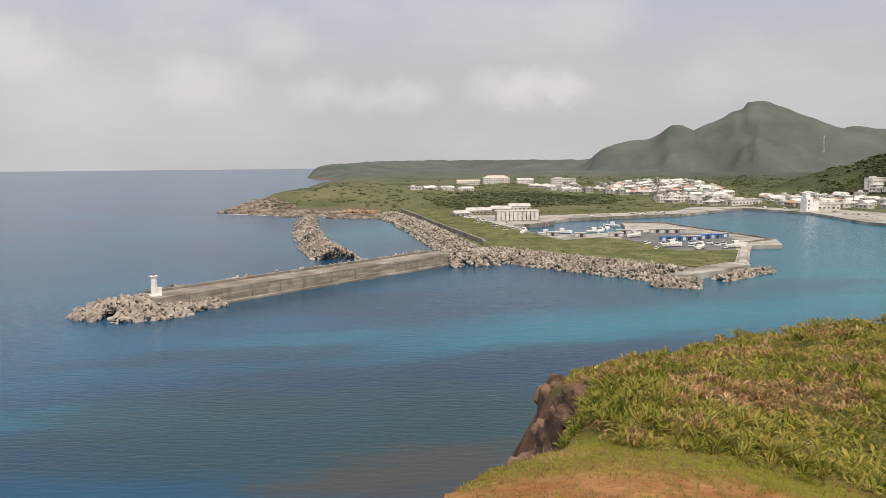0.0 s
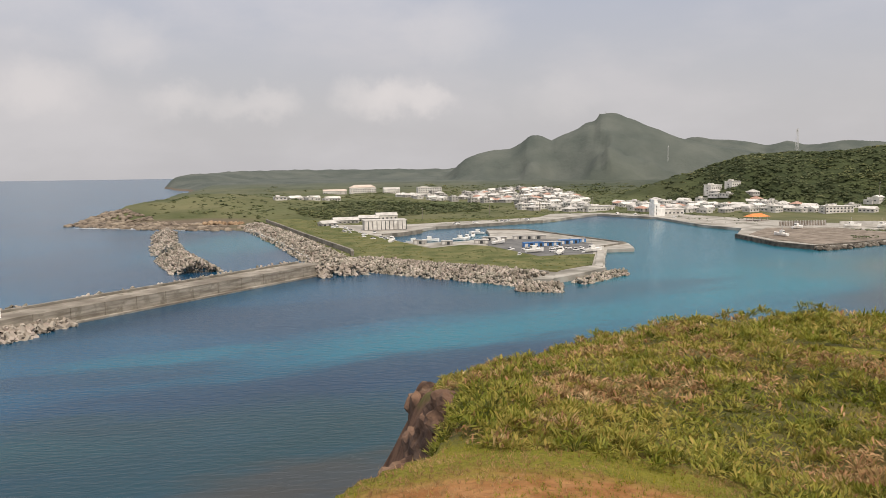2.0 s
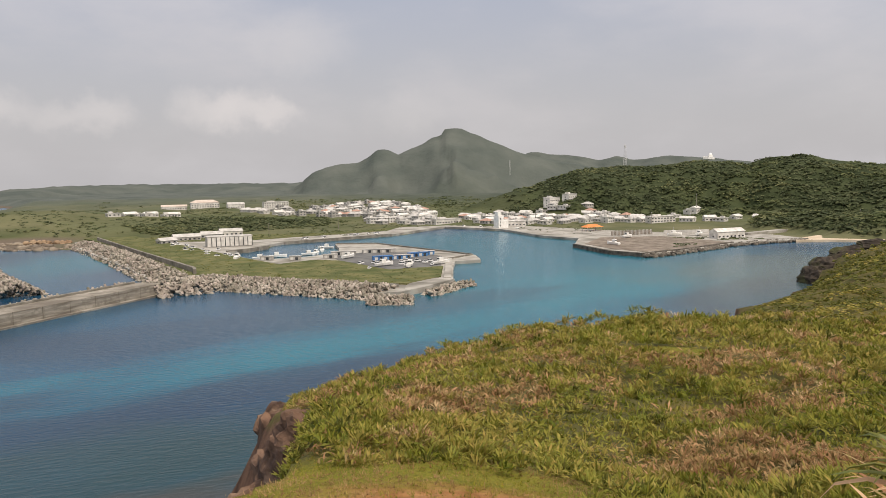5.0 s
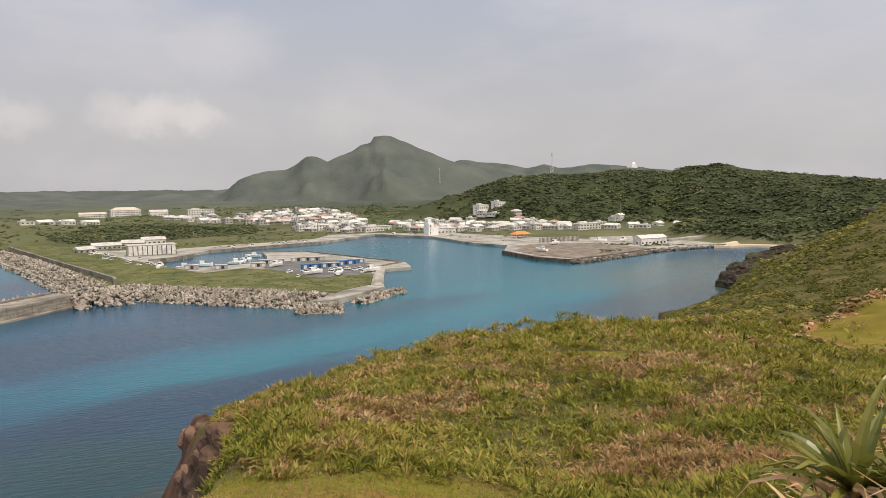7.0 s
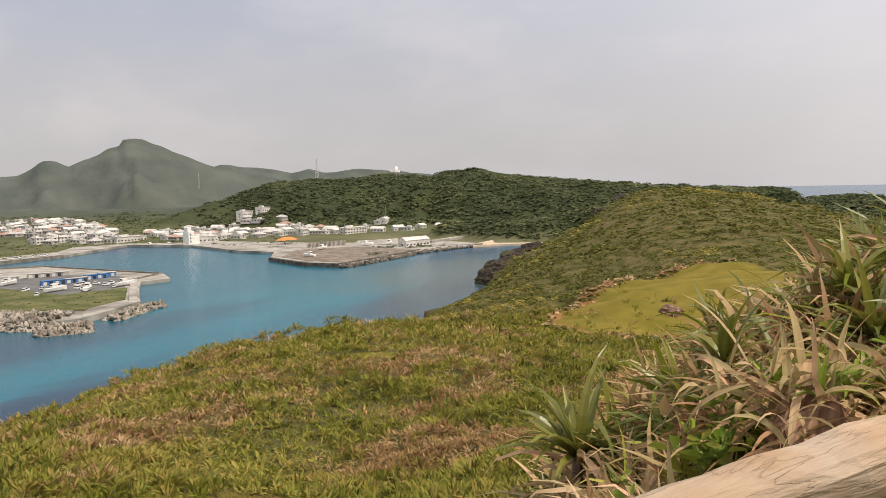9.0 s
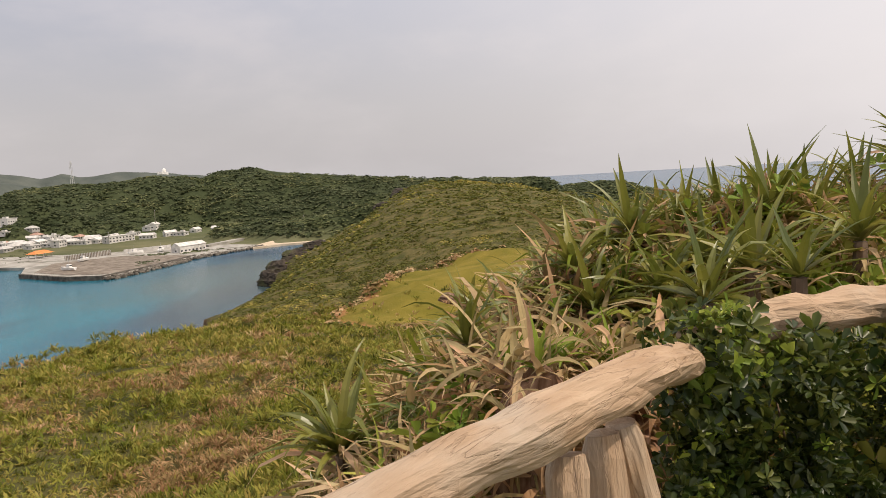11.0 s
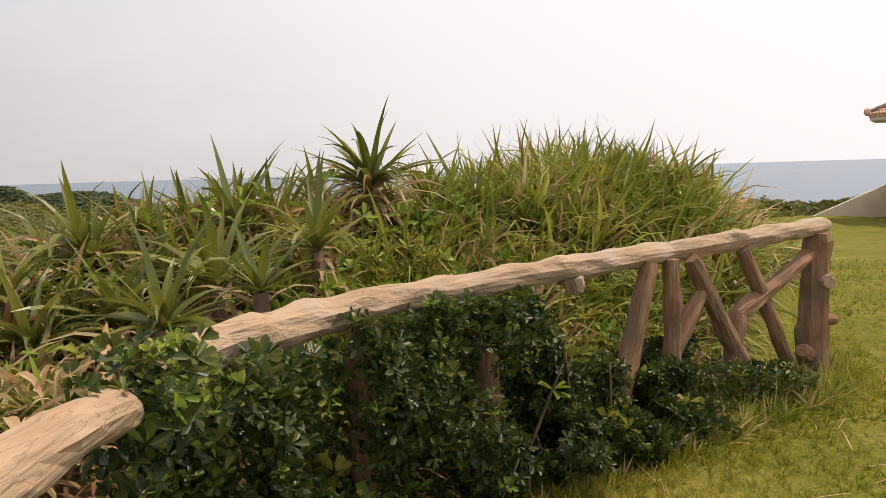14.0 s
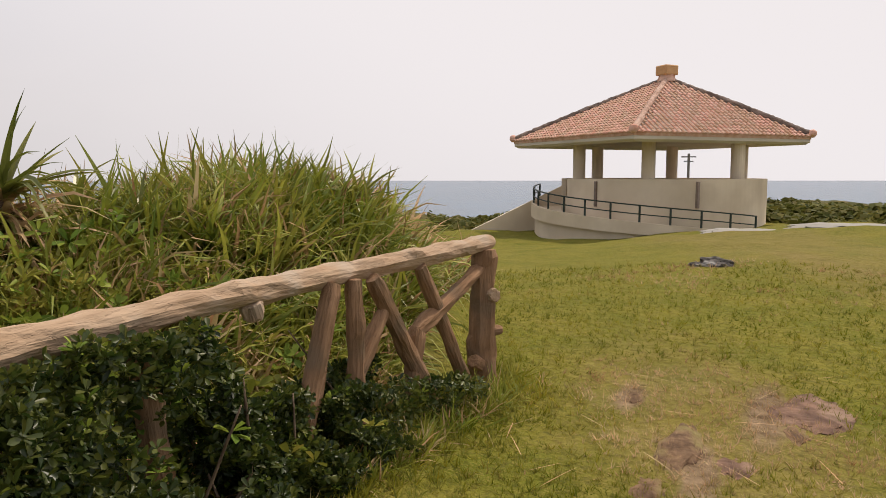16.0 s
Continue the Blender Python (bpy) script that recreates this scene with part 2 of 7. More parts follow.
# ---- sea ----
def sea_material():
    m = bpy.data.materials.new("reef_sea_water")
    m.use_nodes = True
    nt, lk = m.node_tree.nodes, m.node_tree.links
    bsdf = nt["Principled BSDF"]
    bsdf.inputs["Roughness"].default_value = 0.2
    bsdf.inputs["IOR"].default_value = 1.33
    bsdf.inputs["Specular IOR Level"].default_value = 0.28
    co = nt.new("ShaderNodeTexCoord")

    def patch(x, y, rx, ry, ang, soft, amount, seed):
        """A soft-edged, noise-ragged patch of seabed round a plan position."""
        mp = nt.new("ShaderNodeMapping")
        mp.vector_type = "TEXTURE"
        mp.inputs[1].default_value = (x, y, 0)
        mp.inputs[2].default_value = (0, 0, radians(ang))
        mp.inputs[3].default_value = (rx, ry, 1)
        lk.new(co.outputs["Object"], mp.inputs[0])
        ln = nt.new("ShaderNodeVectorMath")
        ln.operation = "LENGTH"
        lk.new(mp.outputs[0], ln.inputs[0])
        no = nt.new("ShaderNodeTexNoise")
        no.noise_dimensions = "4D"
        no.inputs["W"].default_value = seed
        no.inputs["Scale"].default_value, no.inputs["Detail"].default_value = 1.8, 6
        lk.new(mp.outputs[0], no.inputs["Vector"])
        ad = nt.new("ShaderNodeMath")
        ad.operation = "MULTIPLY_ADD"
        lk.new(no.outputs[0], ad.inputs[0])
        ad.inputs[1].default_value = 1.9
        lk.new(ln.outputs["Value"], ad.inputs[2])
        rg = nt.new("ShaderNodeMapRange")
        rg.inputs[1].default_value, rg.inputs[2].default_value = 1.9 + soft, 1.9 - soft
        rg.inputs[3].default_value, rg.inputs[4].default_value = 0.0, amount
        rg.interpolation_type = "SMOOTHSTEP"
        lk.new(ad.outputs[0], rg.inputs[0])
        return rg.outputs[0]

    base = nt.new("ShaderNodeValToRGB")
    n0 = nt.new("ShaderNodeTexNoise")
    n0.inputs["Scale"].default_value, n0.inputs["Detail"].default_value = 0.012, 5
    lk.new(co.outputs["Object"], n0.inputs[0])
    base.color_ramp.elements[0].position, base.color_ramp.elements[0].color = 0.38, (0.009, 0.046, 0.092, 1)
    base.color_ramp.elements[1].position, base.color_ramp.elements[1].color = 0.66, (0.008, 0.080, 0.150, 1)
    lk.new(n0.outputs[0], base.inputs[0])
    colour = base.outputs[0]
    deep, teal, bright, brown, sand, kelp, foam = (0.010, 0.034, 0.068), (0.006, 0.118, 0.170), (0.004, 0.155, 0.205), (0.055, 0.048, 0.037), (0.095, 0.125, 0.115), (0.018, 0.044, 0.046), (0.62, 0.64, 0.64)
    for tint, args in SEABED:
        c = {"deep": deep, "teal": teal, "bright": bright, "brown": brown, "sand": sand, "kelp": kelp, "foam": foam}[tint]
        mx = nt.new("ShaderNodeMix")
        mx.data_type = "RGBA"
        mx.inputs[7].default_value = (*c, 1)
        lk.new(patch(*args), mx.inputs[0])
        lk.new(colour, mx.inputs[6])
        colour = mx.outputs[2]
    lk.new(colour, bsdf.inputs["Base Color"])
    wv = nt.new("ShaderNodeTexNoise")
    mpw = nt.new("ShaderNodeMapping")
    mpw.inputs[2].default_value = (0, 0, radians(25))
    mpw.inputs[3].default_value = (0.35, 1.1, 1)
    lk.new(co.outputs["Object"], mpw.inputs[0])
    lk.new(mpw.outputs[0], wv.inputs[0])
    wv.inputs["Scale"].default_value, wv.inputs["Detail"].default_value = 0.8, 6
    bp = nt.new("ShaderNodeBump")
    bp.inputs["Strength"].default_value, bp.inputs["Distance"].default_value = 0.8, 0.24
    # ripples flatten with distance from the lookout, to fit the camera's view
    far = nt.new("ShaderNodeVectorMath")
    far.operation = "LENGTH"
    lk.new(co.outputs["Object"], far.inputs[0])
    ripple_fade = nt.new("ShaderNodeMapRange")
    ripple_fade.inputs[1].default_value, ripple_fade.inputs[2].default_value, ripple_fade.inputs[3].default_value, ripple_fade.inputs[4].default_value = 350, 3600, 0.6, 0.0
    lk.new(far.outputs["Value"], ripple_fade.inputs[0])
    lk.new(ripple_fade.outputs[0], bp.inputs["Strength"])
    lk.new(wv.outputs[0], bp.inputs["Height"])
    lk.new(bp.outputs[0], bsdf.inputs["Normal"])
    return m


# Seabed patches: tint, (x, y, half length, half width, turn, softness, amount, seed)
SEABED = [
    ("teal", (235, 500, 150, 150, 0, 0.5, 0.85, 1.0)),
    ("teal", (-50, 530, 42, 75, -14, 0.5, 0.8, 20.0)),
    ("teal", (190, 310, 130, 90, 25, 0.5, 0.95, 1.5)),
    ("bright", (190, 300, 90, 38, 25, 0.6, 0.6, 2.0)),
    ("deep", (40, 270, 130, 26, 12, 0.4, 0.55, 6.0)),
    ("teal", (42, 219, 80, 24, 22, 0.8, 0.75, 3.0)),
    ("bright", (66, 226, 50, 13, 22, 0.9, 0.4, 4.0)),
    ("deep", (28, 186, 50, 15, 20, 0.5, 0.8, 5.0)),
    ("deep", (-15, 170, 34, 10, 5, 0.35, 0.7, 8.0)),
    ("teal", (-66, 142, 34, 9, -4, 0.4, 0.6, 7.0)),
    ("teal", (-42, 208, 26, 8, 15, 0.4, 0.5, 12.0)),
    ("deep", (-60, 190, 40, 9, 10, 0.4, 0.5, 13.0)),
    ("deep", (8, 165, 85, 26, 12, 0.5, 0.55, 18.0)),
    ("kelp", (-22, 138, 60, 26, 5, 0.45, 0.7, 14.0)),
    ("kelp", (20, 140, 40, 18, 15, 0.5, 0.6, 19.0)),
    ("brown", (4, 119, 26, 10, 6, 0.6, 0.7, 9.0)),
    ("brown", (-4, 108, 26, 9, 0, 0.6, 0.6, 15.0)),
    ("sand", (315, 312, 95, 62, 25, 0.55, 0.75, 10.0)),
    ("foam", (-165, 700, 55, 9, -25, 0.2, 0.9, 16.0)),
    ("foam", (-90, 660, 40, 5, -14, 0.2, 0.8, 17.0)),
    ("brown", (235, 240, 80, 32, 35, 0.55, 0.55, 11.0)),
]
MAT["sea"] = sea_material()
bm = bmesh.new()
bmesh.ops.create_grid(bm, x_segments=40, y_segments=40, size=5200)
sea = tagged(link_mesh("water", bm, "sea"), "blue and turquoise reef sea with fine ripples", "sea", kind="structure")

# ---- the far island: low port land, village plain, hills and mountain ----
PORT = [(-60, 641), (-18, 468), (-4, 400), (4, 372), (18, 376), (55, 336), (86, 308), (99, 308), (110, 316), (131, 332), (152, 385),
        (163, 410), (180, 411), (188, 438), (156, 552), (126, 566), (121, 530), (112, 492), (88, 481), (68, 478), (52, 486), (45, 538), (76, 570), (80, 590), (92, 604),
        (196, 644), (275, 720), (288, 691), (307, 651), (301, 558), (311, 517), (281, 473), (274, 415), (282, 390), (318, 399), (384, 425), (455, 428)]
PORT_BACK = [(462, 470), (390, 560), (345, 690), (300, 735), (230, 735), (150, 690), (60, 715), (-20, 720), (-66, 700)]
COAST = PORT + [(460, 426), (490, 400), (560, 330), (600, 200), (760, 90), (960, 90), (1100, 300), (1600, 490), (1780, 800), (2300, 1600),
                (4700, 3600), (4700, 4700), (-500, 4700), (-460, 3000), (-450, 2330), (-370, 2050), (-300, 1900), (-270, 1400), (-245, 1100),
                (-238, 929), (-226, 800), (-212, 742), (-123, 672)]


def crest(*pts):
    """A ridge line: bearing, distance and height of its crest."""
    return pts


RIDGES = [
    (0.42, crest((-9.4, 2150, 30), (-10.2, 2120, 47), (-10.95, 2100, 70), (-11.9, 2100, 85), (-13.1, 2100, 96), (-14.4, 2100, 99), (-15.3, 2100, 117), (-15.9, 2100, 135), (-16.6, 2100, 136),
                   (-17.5, 2100, 122), (-18.4, 2100, 138), (-19.4, 2100, 151), (-20.1, 2100, 166), (-20.7, 2100, 169), (-21.0, 2100, 188), (-21.6, 2100, 192), (-22.3, 2100, 190), (-22.9, 2100, 178),
                   (-23.4, 2100, 175), (-24.3, 2100, 157), (-25.8, 2100, 133), (-27.1, 2100, 117), (-28.5, 2100, 104), (-30, 2150, 92), (-33, 2200, 75), (-40, 2300, 70))),
    (0.24, crest((-25, 3600, 120), (-27.4, 3600, 173), (-28, 3600, 172), (-29, 3600, 161), (-30, 3600, 159), (-31.4, 3600, 144), (-32.6, 3600, 127), (-33.7, 3600, 147), (-34.8, 3600, 128), (-35.9, 3600, 130),
                   (-37, 3600, 144), (-38.8, 3600, 139), (-40.6, 3600, 126), (-43, 3600, 110))),
    (0.10, crest((10.3, 2450, 34), (9, 2550, 40), (6, 2800, 47), (2.4, 3000, 50), (-3, 3000, 47), (-10, 3000, 47), (-14, 3000, 47))),
    (0.24, crest((-27.4, 1050, 38), (-28.5, 1050, 46), (-29.6, 1050, 52), (-30.9, 1050, 60), (-32.5, 1080, 63), (-34, 1080, 65), (-35.9, 1080, 63), (-37.5, 1080, 66), (-38.8, 1080, 69), (-40.6, 1080, 69), (-41.5, 1080, 71),
                   (-42.6, 1080, 65), (-43.9, 1080, 74), (-46.3, 1080, 75), (-47.7, 1080, 70), (-49, 1080, 66), (-51, 1050, 60), (-56.8, 1000, 50), (-62, 1000, 44))),
    (0.16, crest((-61, 700, 36), (-62.3, 700, 43), (-63.6, 700, 45), (-65.8, 700, 43), (-68.3, 710, 42), (-69.7, 740, 29), (-70.3, 860, 31), (-72.3, 880, 34), (-74, 880, 31), (-75.2, 880, 22))),
    (0.12, crest((10, 900, 19), (9.0, 960, 24), (6.5, 930, 23), (2.4, 860, 17), (-2, 850, 13))),
]


def hazed_far_land():
    """Dark floor under the woods; grey-green haze painted into the far ground's colour."""
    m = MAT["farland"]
    nt, lk = m.node_tree.nodes, m.node_tree.links
    bsdf = nt["Principled BSDF"]
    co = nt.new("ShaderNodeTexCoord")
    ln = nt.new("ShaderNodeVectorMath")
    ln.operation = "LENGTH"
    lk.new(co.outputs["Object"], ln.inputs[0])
    floor_z = nt.new("ShaderNodeSeparateXYZ")
    lk.new(co.outputs["Object"], floor_z.inputs[0])
    rise = nt.new("ShaderNodeMapRange")
    rise.inputs[1].default_value, rise.inputs[2].default_value = 7.0, 14.0
    lk.new(floor_z.outputs[2], rise.inputs[0])
    east = nt.new("ShaderNodeMapRange")
    east.inputs[1].default_value, east.inputs[2].default_value = 330.0, 460.0
    lk.new(floor_z.outputs[0], east.inputs[0])
    shrubs = nt.new("ShaderNodeMath")
    shrubs.operation = "MULTIPLY"
    lk.new(rise.outputs[0], shrubs.inputs[0]), lk.new(east.outputs[0], shrubs.inputs[1])
    n_f = nt.new("ShaderNodeTexNoise")
    n_f.inputs["Scale"].default_value, n_f.inputs["Detail"].default_value = 0.03, 8
    lk.new(co.outputs["Object"], n_f.inputs[0])
    r_f = nt.new("ShaderNodeValToRGB")
    r_f.color_ramp.elements[0].position, r_f.color_ramp.elements[0].color = 0.35, (0.030, 0.040, 0.018, 1)
    r_f.color_ramp.elements[1].position, r_f.color_ramp.elements[1].color = 0.7, (0.060, 0.072, 0.032, 1)
    lk.new(n_f.outputs[0], r_f.inputs[0])
    m_f = nt.new("ShaderNodeMix")
    m_f.data_type = "RGBA"
    lk.new(shrubs.outputs[0], m_f.inputs[0]), lk.new(bsdf.inputs["Base Color"].links[0].from_socket, m_f.inputs[6]), lk.new(r_f.outputs[0], m_f.inputs[7])
    # aerial haze put into the base colour: a grey-green tint growing with distance
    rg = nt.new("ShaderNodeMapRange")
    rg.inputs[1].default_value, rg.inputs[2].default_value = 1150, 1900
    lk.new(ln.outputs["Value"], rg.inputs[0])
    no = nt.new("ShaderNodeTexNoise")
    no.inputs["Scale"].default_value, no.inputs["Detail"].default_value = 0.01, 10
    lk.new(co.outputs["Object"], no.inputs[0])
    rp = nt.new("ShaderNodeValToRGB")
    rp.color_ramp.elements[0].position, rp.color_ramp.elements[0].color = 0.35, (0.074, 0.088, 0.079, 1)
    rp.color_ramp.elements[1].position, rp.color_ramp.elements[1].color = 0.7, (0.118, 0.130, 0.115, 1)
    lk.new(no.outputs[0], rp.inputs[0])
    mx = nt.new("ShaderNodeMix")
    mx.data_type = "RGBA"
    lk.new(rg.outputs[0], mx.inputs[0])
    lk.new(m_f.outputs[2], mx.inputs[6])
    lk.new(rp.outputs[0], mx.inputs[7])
    sp = nt.new("ShaderNodeSeparateXYZ")
    lk.new(co.outputs["Object"], sp.inputs[0])
    low = nt.new("ShaderNodeMapRange")
    low.inputs[1].default_value, low.inputs[2].default_value = 5.0, 2.6
    lk.new(sp.outputs[2], low.inputs[0])
    west = nt.new("ShaderNodeMapRange")
    west.inputs[1].default_value, west.inputs[2].default_value = -50, -85
    lk.new(sp.outputs[0], west.inputs[0])
    both = nt.new("ShaderNodeMath")
    both.operation = "MULTIPLY"
    lk.new(low.outputs[0], both.inputs[0]), lk.new(west.outputs[0], both.inputs[1])
    shore = nt.new("ShaderNodeMix")
    shore.data_type = "RGBA"
    shore.inputs[7].default_value = (0.13, 0.105, 0.08, 1)
    lk.new(both.outputs[0], shore.inputs[0]), lk.new(mx.outputs[2], shore.inputs[6])
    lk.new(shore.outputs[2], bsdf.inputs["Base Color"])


hazed_far_land()


def land_height(x, y):
    d_ = inside_distance(x, y, COAST) + 5 * fbm(x / 60, y / 60, 3, 5)
    r = np.hypot(x, y)
    h = np.minimum(d_ * 0.09, 1.6) + np.clip((r - 760) / 900, 0, 1) * np.clip(d_ / np.where(x > 700, 420, 60), 0, 1) * 16
    h = np.where(d_ < 0, d_ * 0.5, h)
    rough = fbm(x / 130, y / 130, 5, 11)
    az = np.degrees(np.arctan2(-x, y))
    warp = fbm(x / 170, y / 170, 4, 41)
    for slope, line in RIDGES:
        la, lr, lh = (np.array([p[k] for p in line], float) for k in range(3))
        order = np.argsort(la)
        la, lr, lh = la[order], lr[order], lh[order]
        gap = np.abs(r - np.interp(az, la, lr))
        az_w = az + warp * 1.6 * np.clip(gap / 260, 0, 1)
        past = np.maximum(np.maximum(la[0] - az_w, az_w - la[-1]), 0) * r * 0.0175
        dist = np.hypot(np.abs(r - np.interp(az_w, la, lr)), past)
        top = np.interp(az_w, la, lh) - slope * dist * (0.6 + 0.4 * np.clip(dist / 150, 0, 1)) + rough * np.minimum(dist * slope * 0.5, 14) - np.abs(fbm(x / 150, y / 150, 4, 19)) * np.minimum(dist * slope * 0.4, 30)
        rise = np.clip(d_ / np.where(x > 700, 110, 25), 0, 1)
        h = np.where(d_ > 0, np.maximum(h, top * rise + h * (1 - rise)), h)
    r2 = np.clip((r - 700) / 400, 0, 1)
    return h + np.where(d_ > 10, fbm(x / 45, y / 45, 4, 3) * (0.2 + 2.2 * r2), 0) - 0.2


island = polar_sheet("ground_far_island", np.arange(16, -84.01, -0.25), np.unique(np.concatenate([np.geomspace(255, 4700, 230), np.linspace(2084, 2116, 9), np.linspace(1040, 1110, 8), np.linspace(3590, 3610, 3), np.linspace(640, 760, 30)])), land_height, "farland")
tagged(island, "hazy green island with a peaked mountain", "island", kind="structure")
bm = prism(bmesh.new(), PORT + PORT_BACK, -4, 2.0)
tagged(link_mesh("pavement_port", bm, "quay"), "pale concrete port apron", "quay", kind="structure")

# ---- the headland ----
RIM = [(90, 3.2), (30, 3.0), (8, 3.6), (1.5, 6.0), (-3.0, 7.2), (-9.0, 7.9), (-10.8, 9.5), (-11, 16), (-9.4, 27), (-8.4, 30), (-9.2, 34), (-12, 37), (-20, 40), (-30, 45), (-38, 62), (-43, 95), (-46, 160), (-47.2, 270),
       (-48.5, 375), (-52, 410), (-58, 420), (-66, 330), (-76, 230), (-88, 170), (-100, 120), (-112, 100), (-128, 90), (-150, 110), (-175, 90), (150, 40), (115, 8)]
RIM_XY = [tuple(bearing(a, d_)) for a, d_ in RIM]
# Bearing, distance, height: estimated so that the slope fits the camera's view
NEAR_SPOTS = [(60, 2, 48.4), (0, 1, 48.45), (0, 6, 47.1), (-8, 33, 39.7), (-13, 36, 39.6), (-15, 16, 45.4), (-16, 8.8, 46.8), (-20, 39, 40.2), (-25, 12, 46.1), (-30, 44, 41.1),
              (-35, 20, 45.2), (-38, 58, 38.8), (-45, 25, 44.5), (-40, 10, 46.0), (-52, 8, 47.0), (-60, 22, 44.8), (-75, 10, 47.7), (-75, 28, 45.0), (-92, 8, 48.3),
              (-92, 30, 47.2), (-110, 9, 48.5), (-124, 6, 48.45), (-140, 12, 48.5), (-125, 25, 47.6), (-150, 25, 48.4), (-130, 42, 46.5), (-145, 42, 47.4), (-136, 30, 47.7)]
FAR_SPOTS = [(-57, 50, 41), (-62, 45, 41.3), (-62, 85, 40.2), (-72, 110, 40.6), (-43, 92, 34), (-46, 160, 26.5), (-50, 200, 27), (-47, 70, 37.5), (-52, 90, 37), (-55, 125, 36.5),
             (-52, 390, 21.5), (-48, 300, 14), (-55, 370, 31), (-57.6, 330, 44), (-61, 300, 46.2), (-65, 250, 42.8), (-69, 220, 40.2), (-73.5, 200, 38.6), (-62, 140, 40.0), (-66, 170, 41),
             (-88, 120, 40), (-110, 85, 44), (-150, 100, 46), (120, 8, 47), (180, 60, 46)]


def fitted_surface(spots):
    """A smooth thin-plate surface through heights fitted to the camera's view, in a plan whose far parts are drawn
    together.
    """
    def squeeze(x, y):
        r = np.hypot(x, y)
        k = np.log1p(r / 4) / np.maximum(r, 1e-6)
        return np.stack([x * k, y * k], -1)

    def kernel(d2):
        return 0.5 * d2 * np.log(d2 + 1e-9)
    p = np.array([bearing(a, r) for a, r, _ in spots])
    u = squeeze(p[:, 0], p[:, 1])
    n = len(u)
    big = np.zeros((n + 3, n + 3))
    big[:n, :n] = kernel(((u[:, None] - u[None]) ** 2).sum(-1)) + 0.002 * np.eye(n)
    big[:n, n], big[:n, n + 1:] = 1, u
    big[n, :n], big[n + 1:, :n] = 1, u.T
    w = np.linalg.solve(big, np.array([h for *_, h in spots] + [0, 0, 0]))

    def surface(x, y):
        q = squeeze(np.asarray(x, float), np.asarray(y, float))
        s = w[n] + q @ w[n + 1:]
        for i in range(n):
            s = s + w[i] * kernel(((q - u[i]) ** 2).sum(-1))
        return s
    return surface


plateau = fitted_surface(NEAR_SPOTS + FAR_SPOTS)


RAIL_PLAN = [(-1.5, 1.9), (0.6, 0.85), (1.44, 0.46), (2.45, 0.13), (2.75, 0.12), (3.5, -0.48), (4.12, -1.35), (4.68, -2.25), (5.2, -3.38), (5.35, -3.65)]
BANK_AZ = [-125, -121, -118, -113, -107, -100, -92, -84, -76, -68, -60]
BANK_TOP = [0.0, 0.25, 0.85, 1.12, 1.12, 0.92, 1.05, 1.2, 1.1, 0.75, 0.35]


def beyond_fence(x, y):
    """Distance past the fence line, seen from the lookout."""
    return -inside_distance(x, y, RAIL_PLAN + [(4.5, -9), (-6, -9), (-6, 3)])


def bank(x, y):
    az = np.degrees(np.arctan2(-x, y))
    b = beyond_fence(x, y)
    r = np.hypot(x, y)
    k = np.clip((b - 0.15) / 1.9, 0, 1) * np.clip((13 - r) / 4, 0, 1)
    return np.interp(az, BANK_AZ, BANK_TOP, 0, 0) * k * k * (3 - 2 * k)


def headland_height(x, y):
    r = np.hypot(x, y)
    ragged = fbm(x / 9, y / 9, 4, 21) * np.clip((r - 5) / 30, 0, 1) * 3.5
    d_ = inside_distance(x, y, RIM_XY) + ragged * np.clip(r / 60, 0.25, 1.5)
    h = plateau(x, y) + fbm(x / 6, y / 6, 4, 31) * np.clip((r - 8) / 60, 0, 1) * 0.8
    h = h + bank(x, y)
    drop = np.maximum(-d_, 0)
    return np.maximum(h - 2.6 * drop - np.minimum(drop, 3) * 0.8 * fbm(x / 3, y / 3, 3, 8), -4)


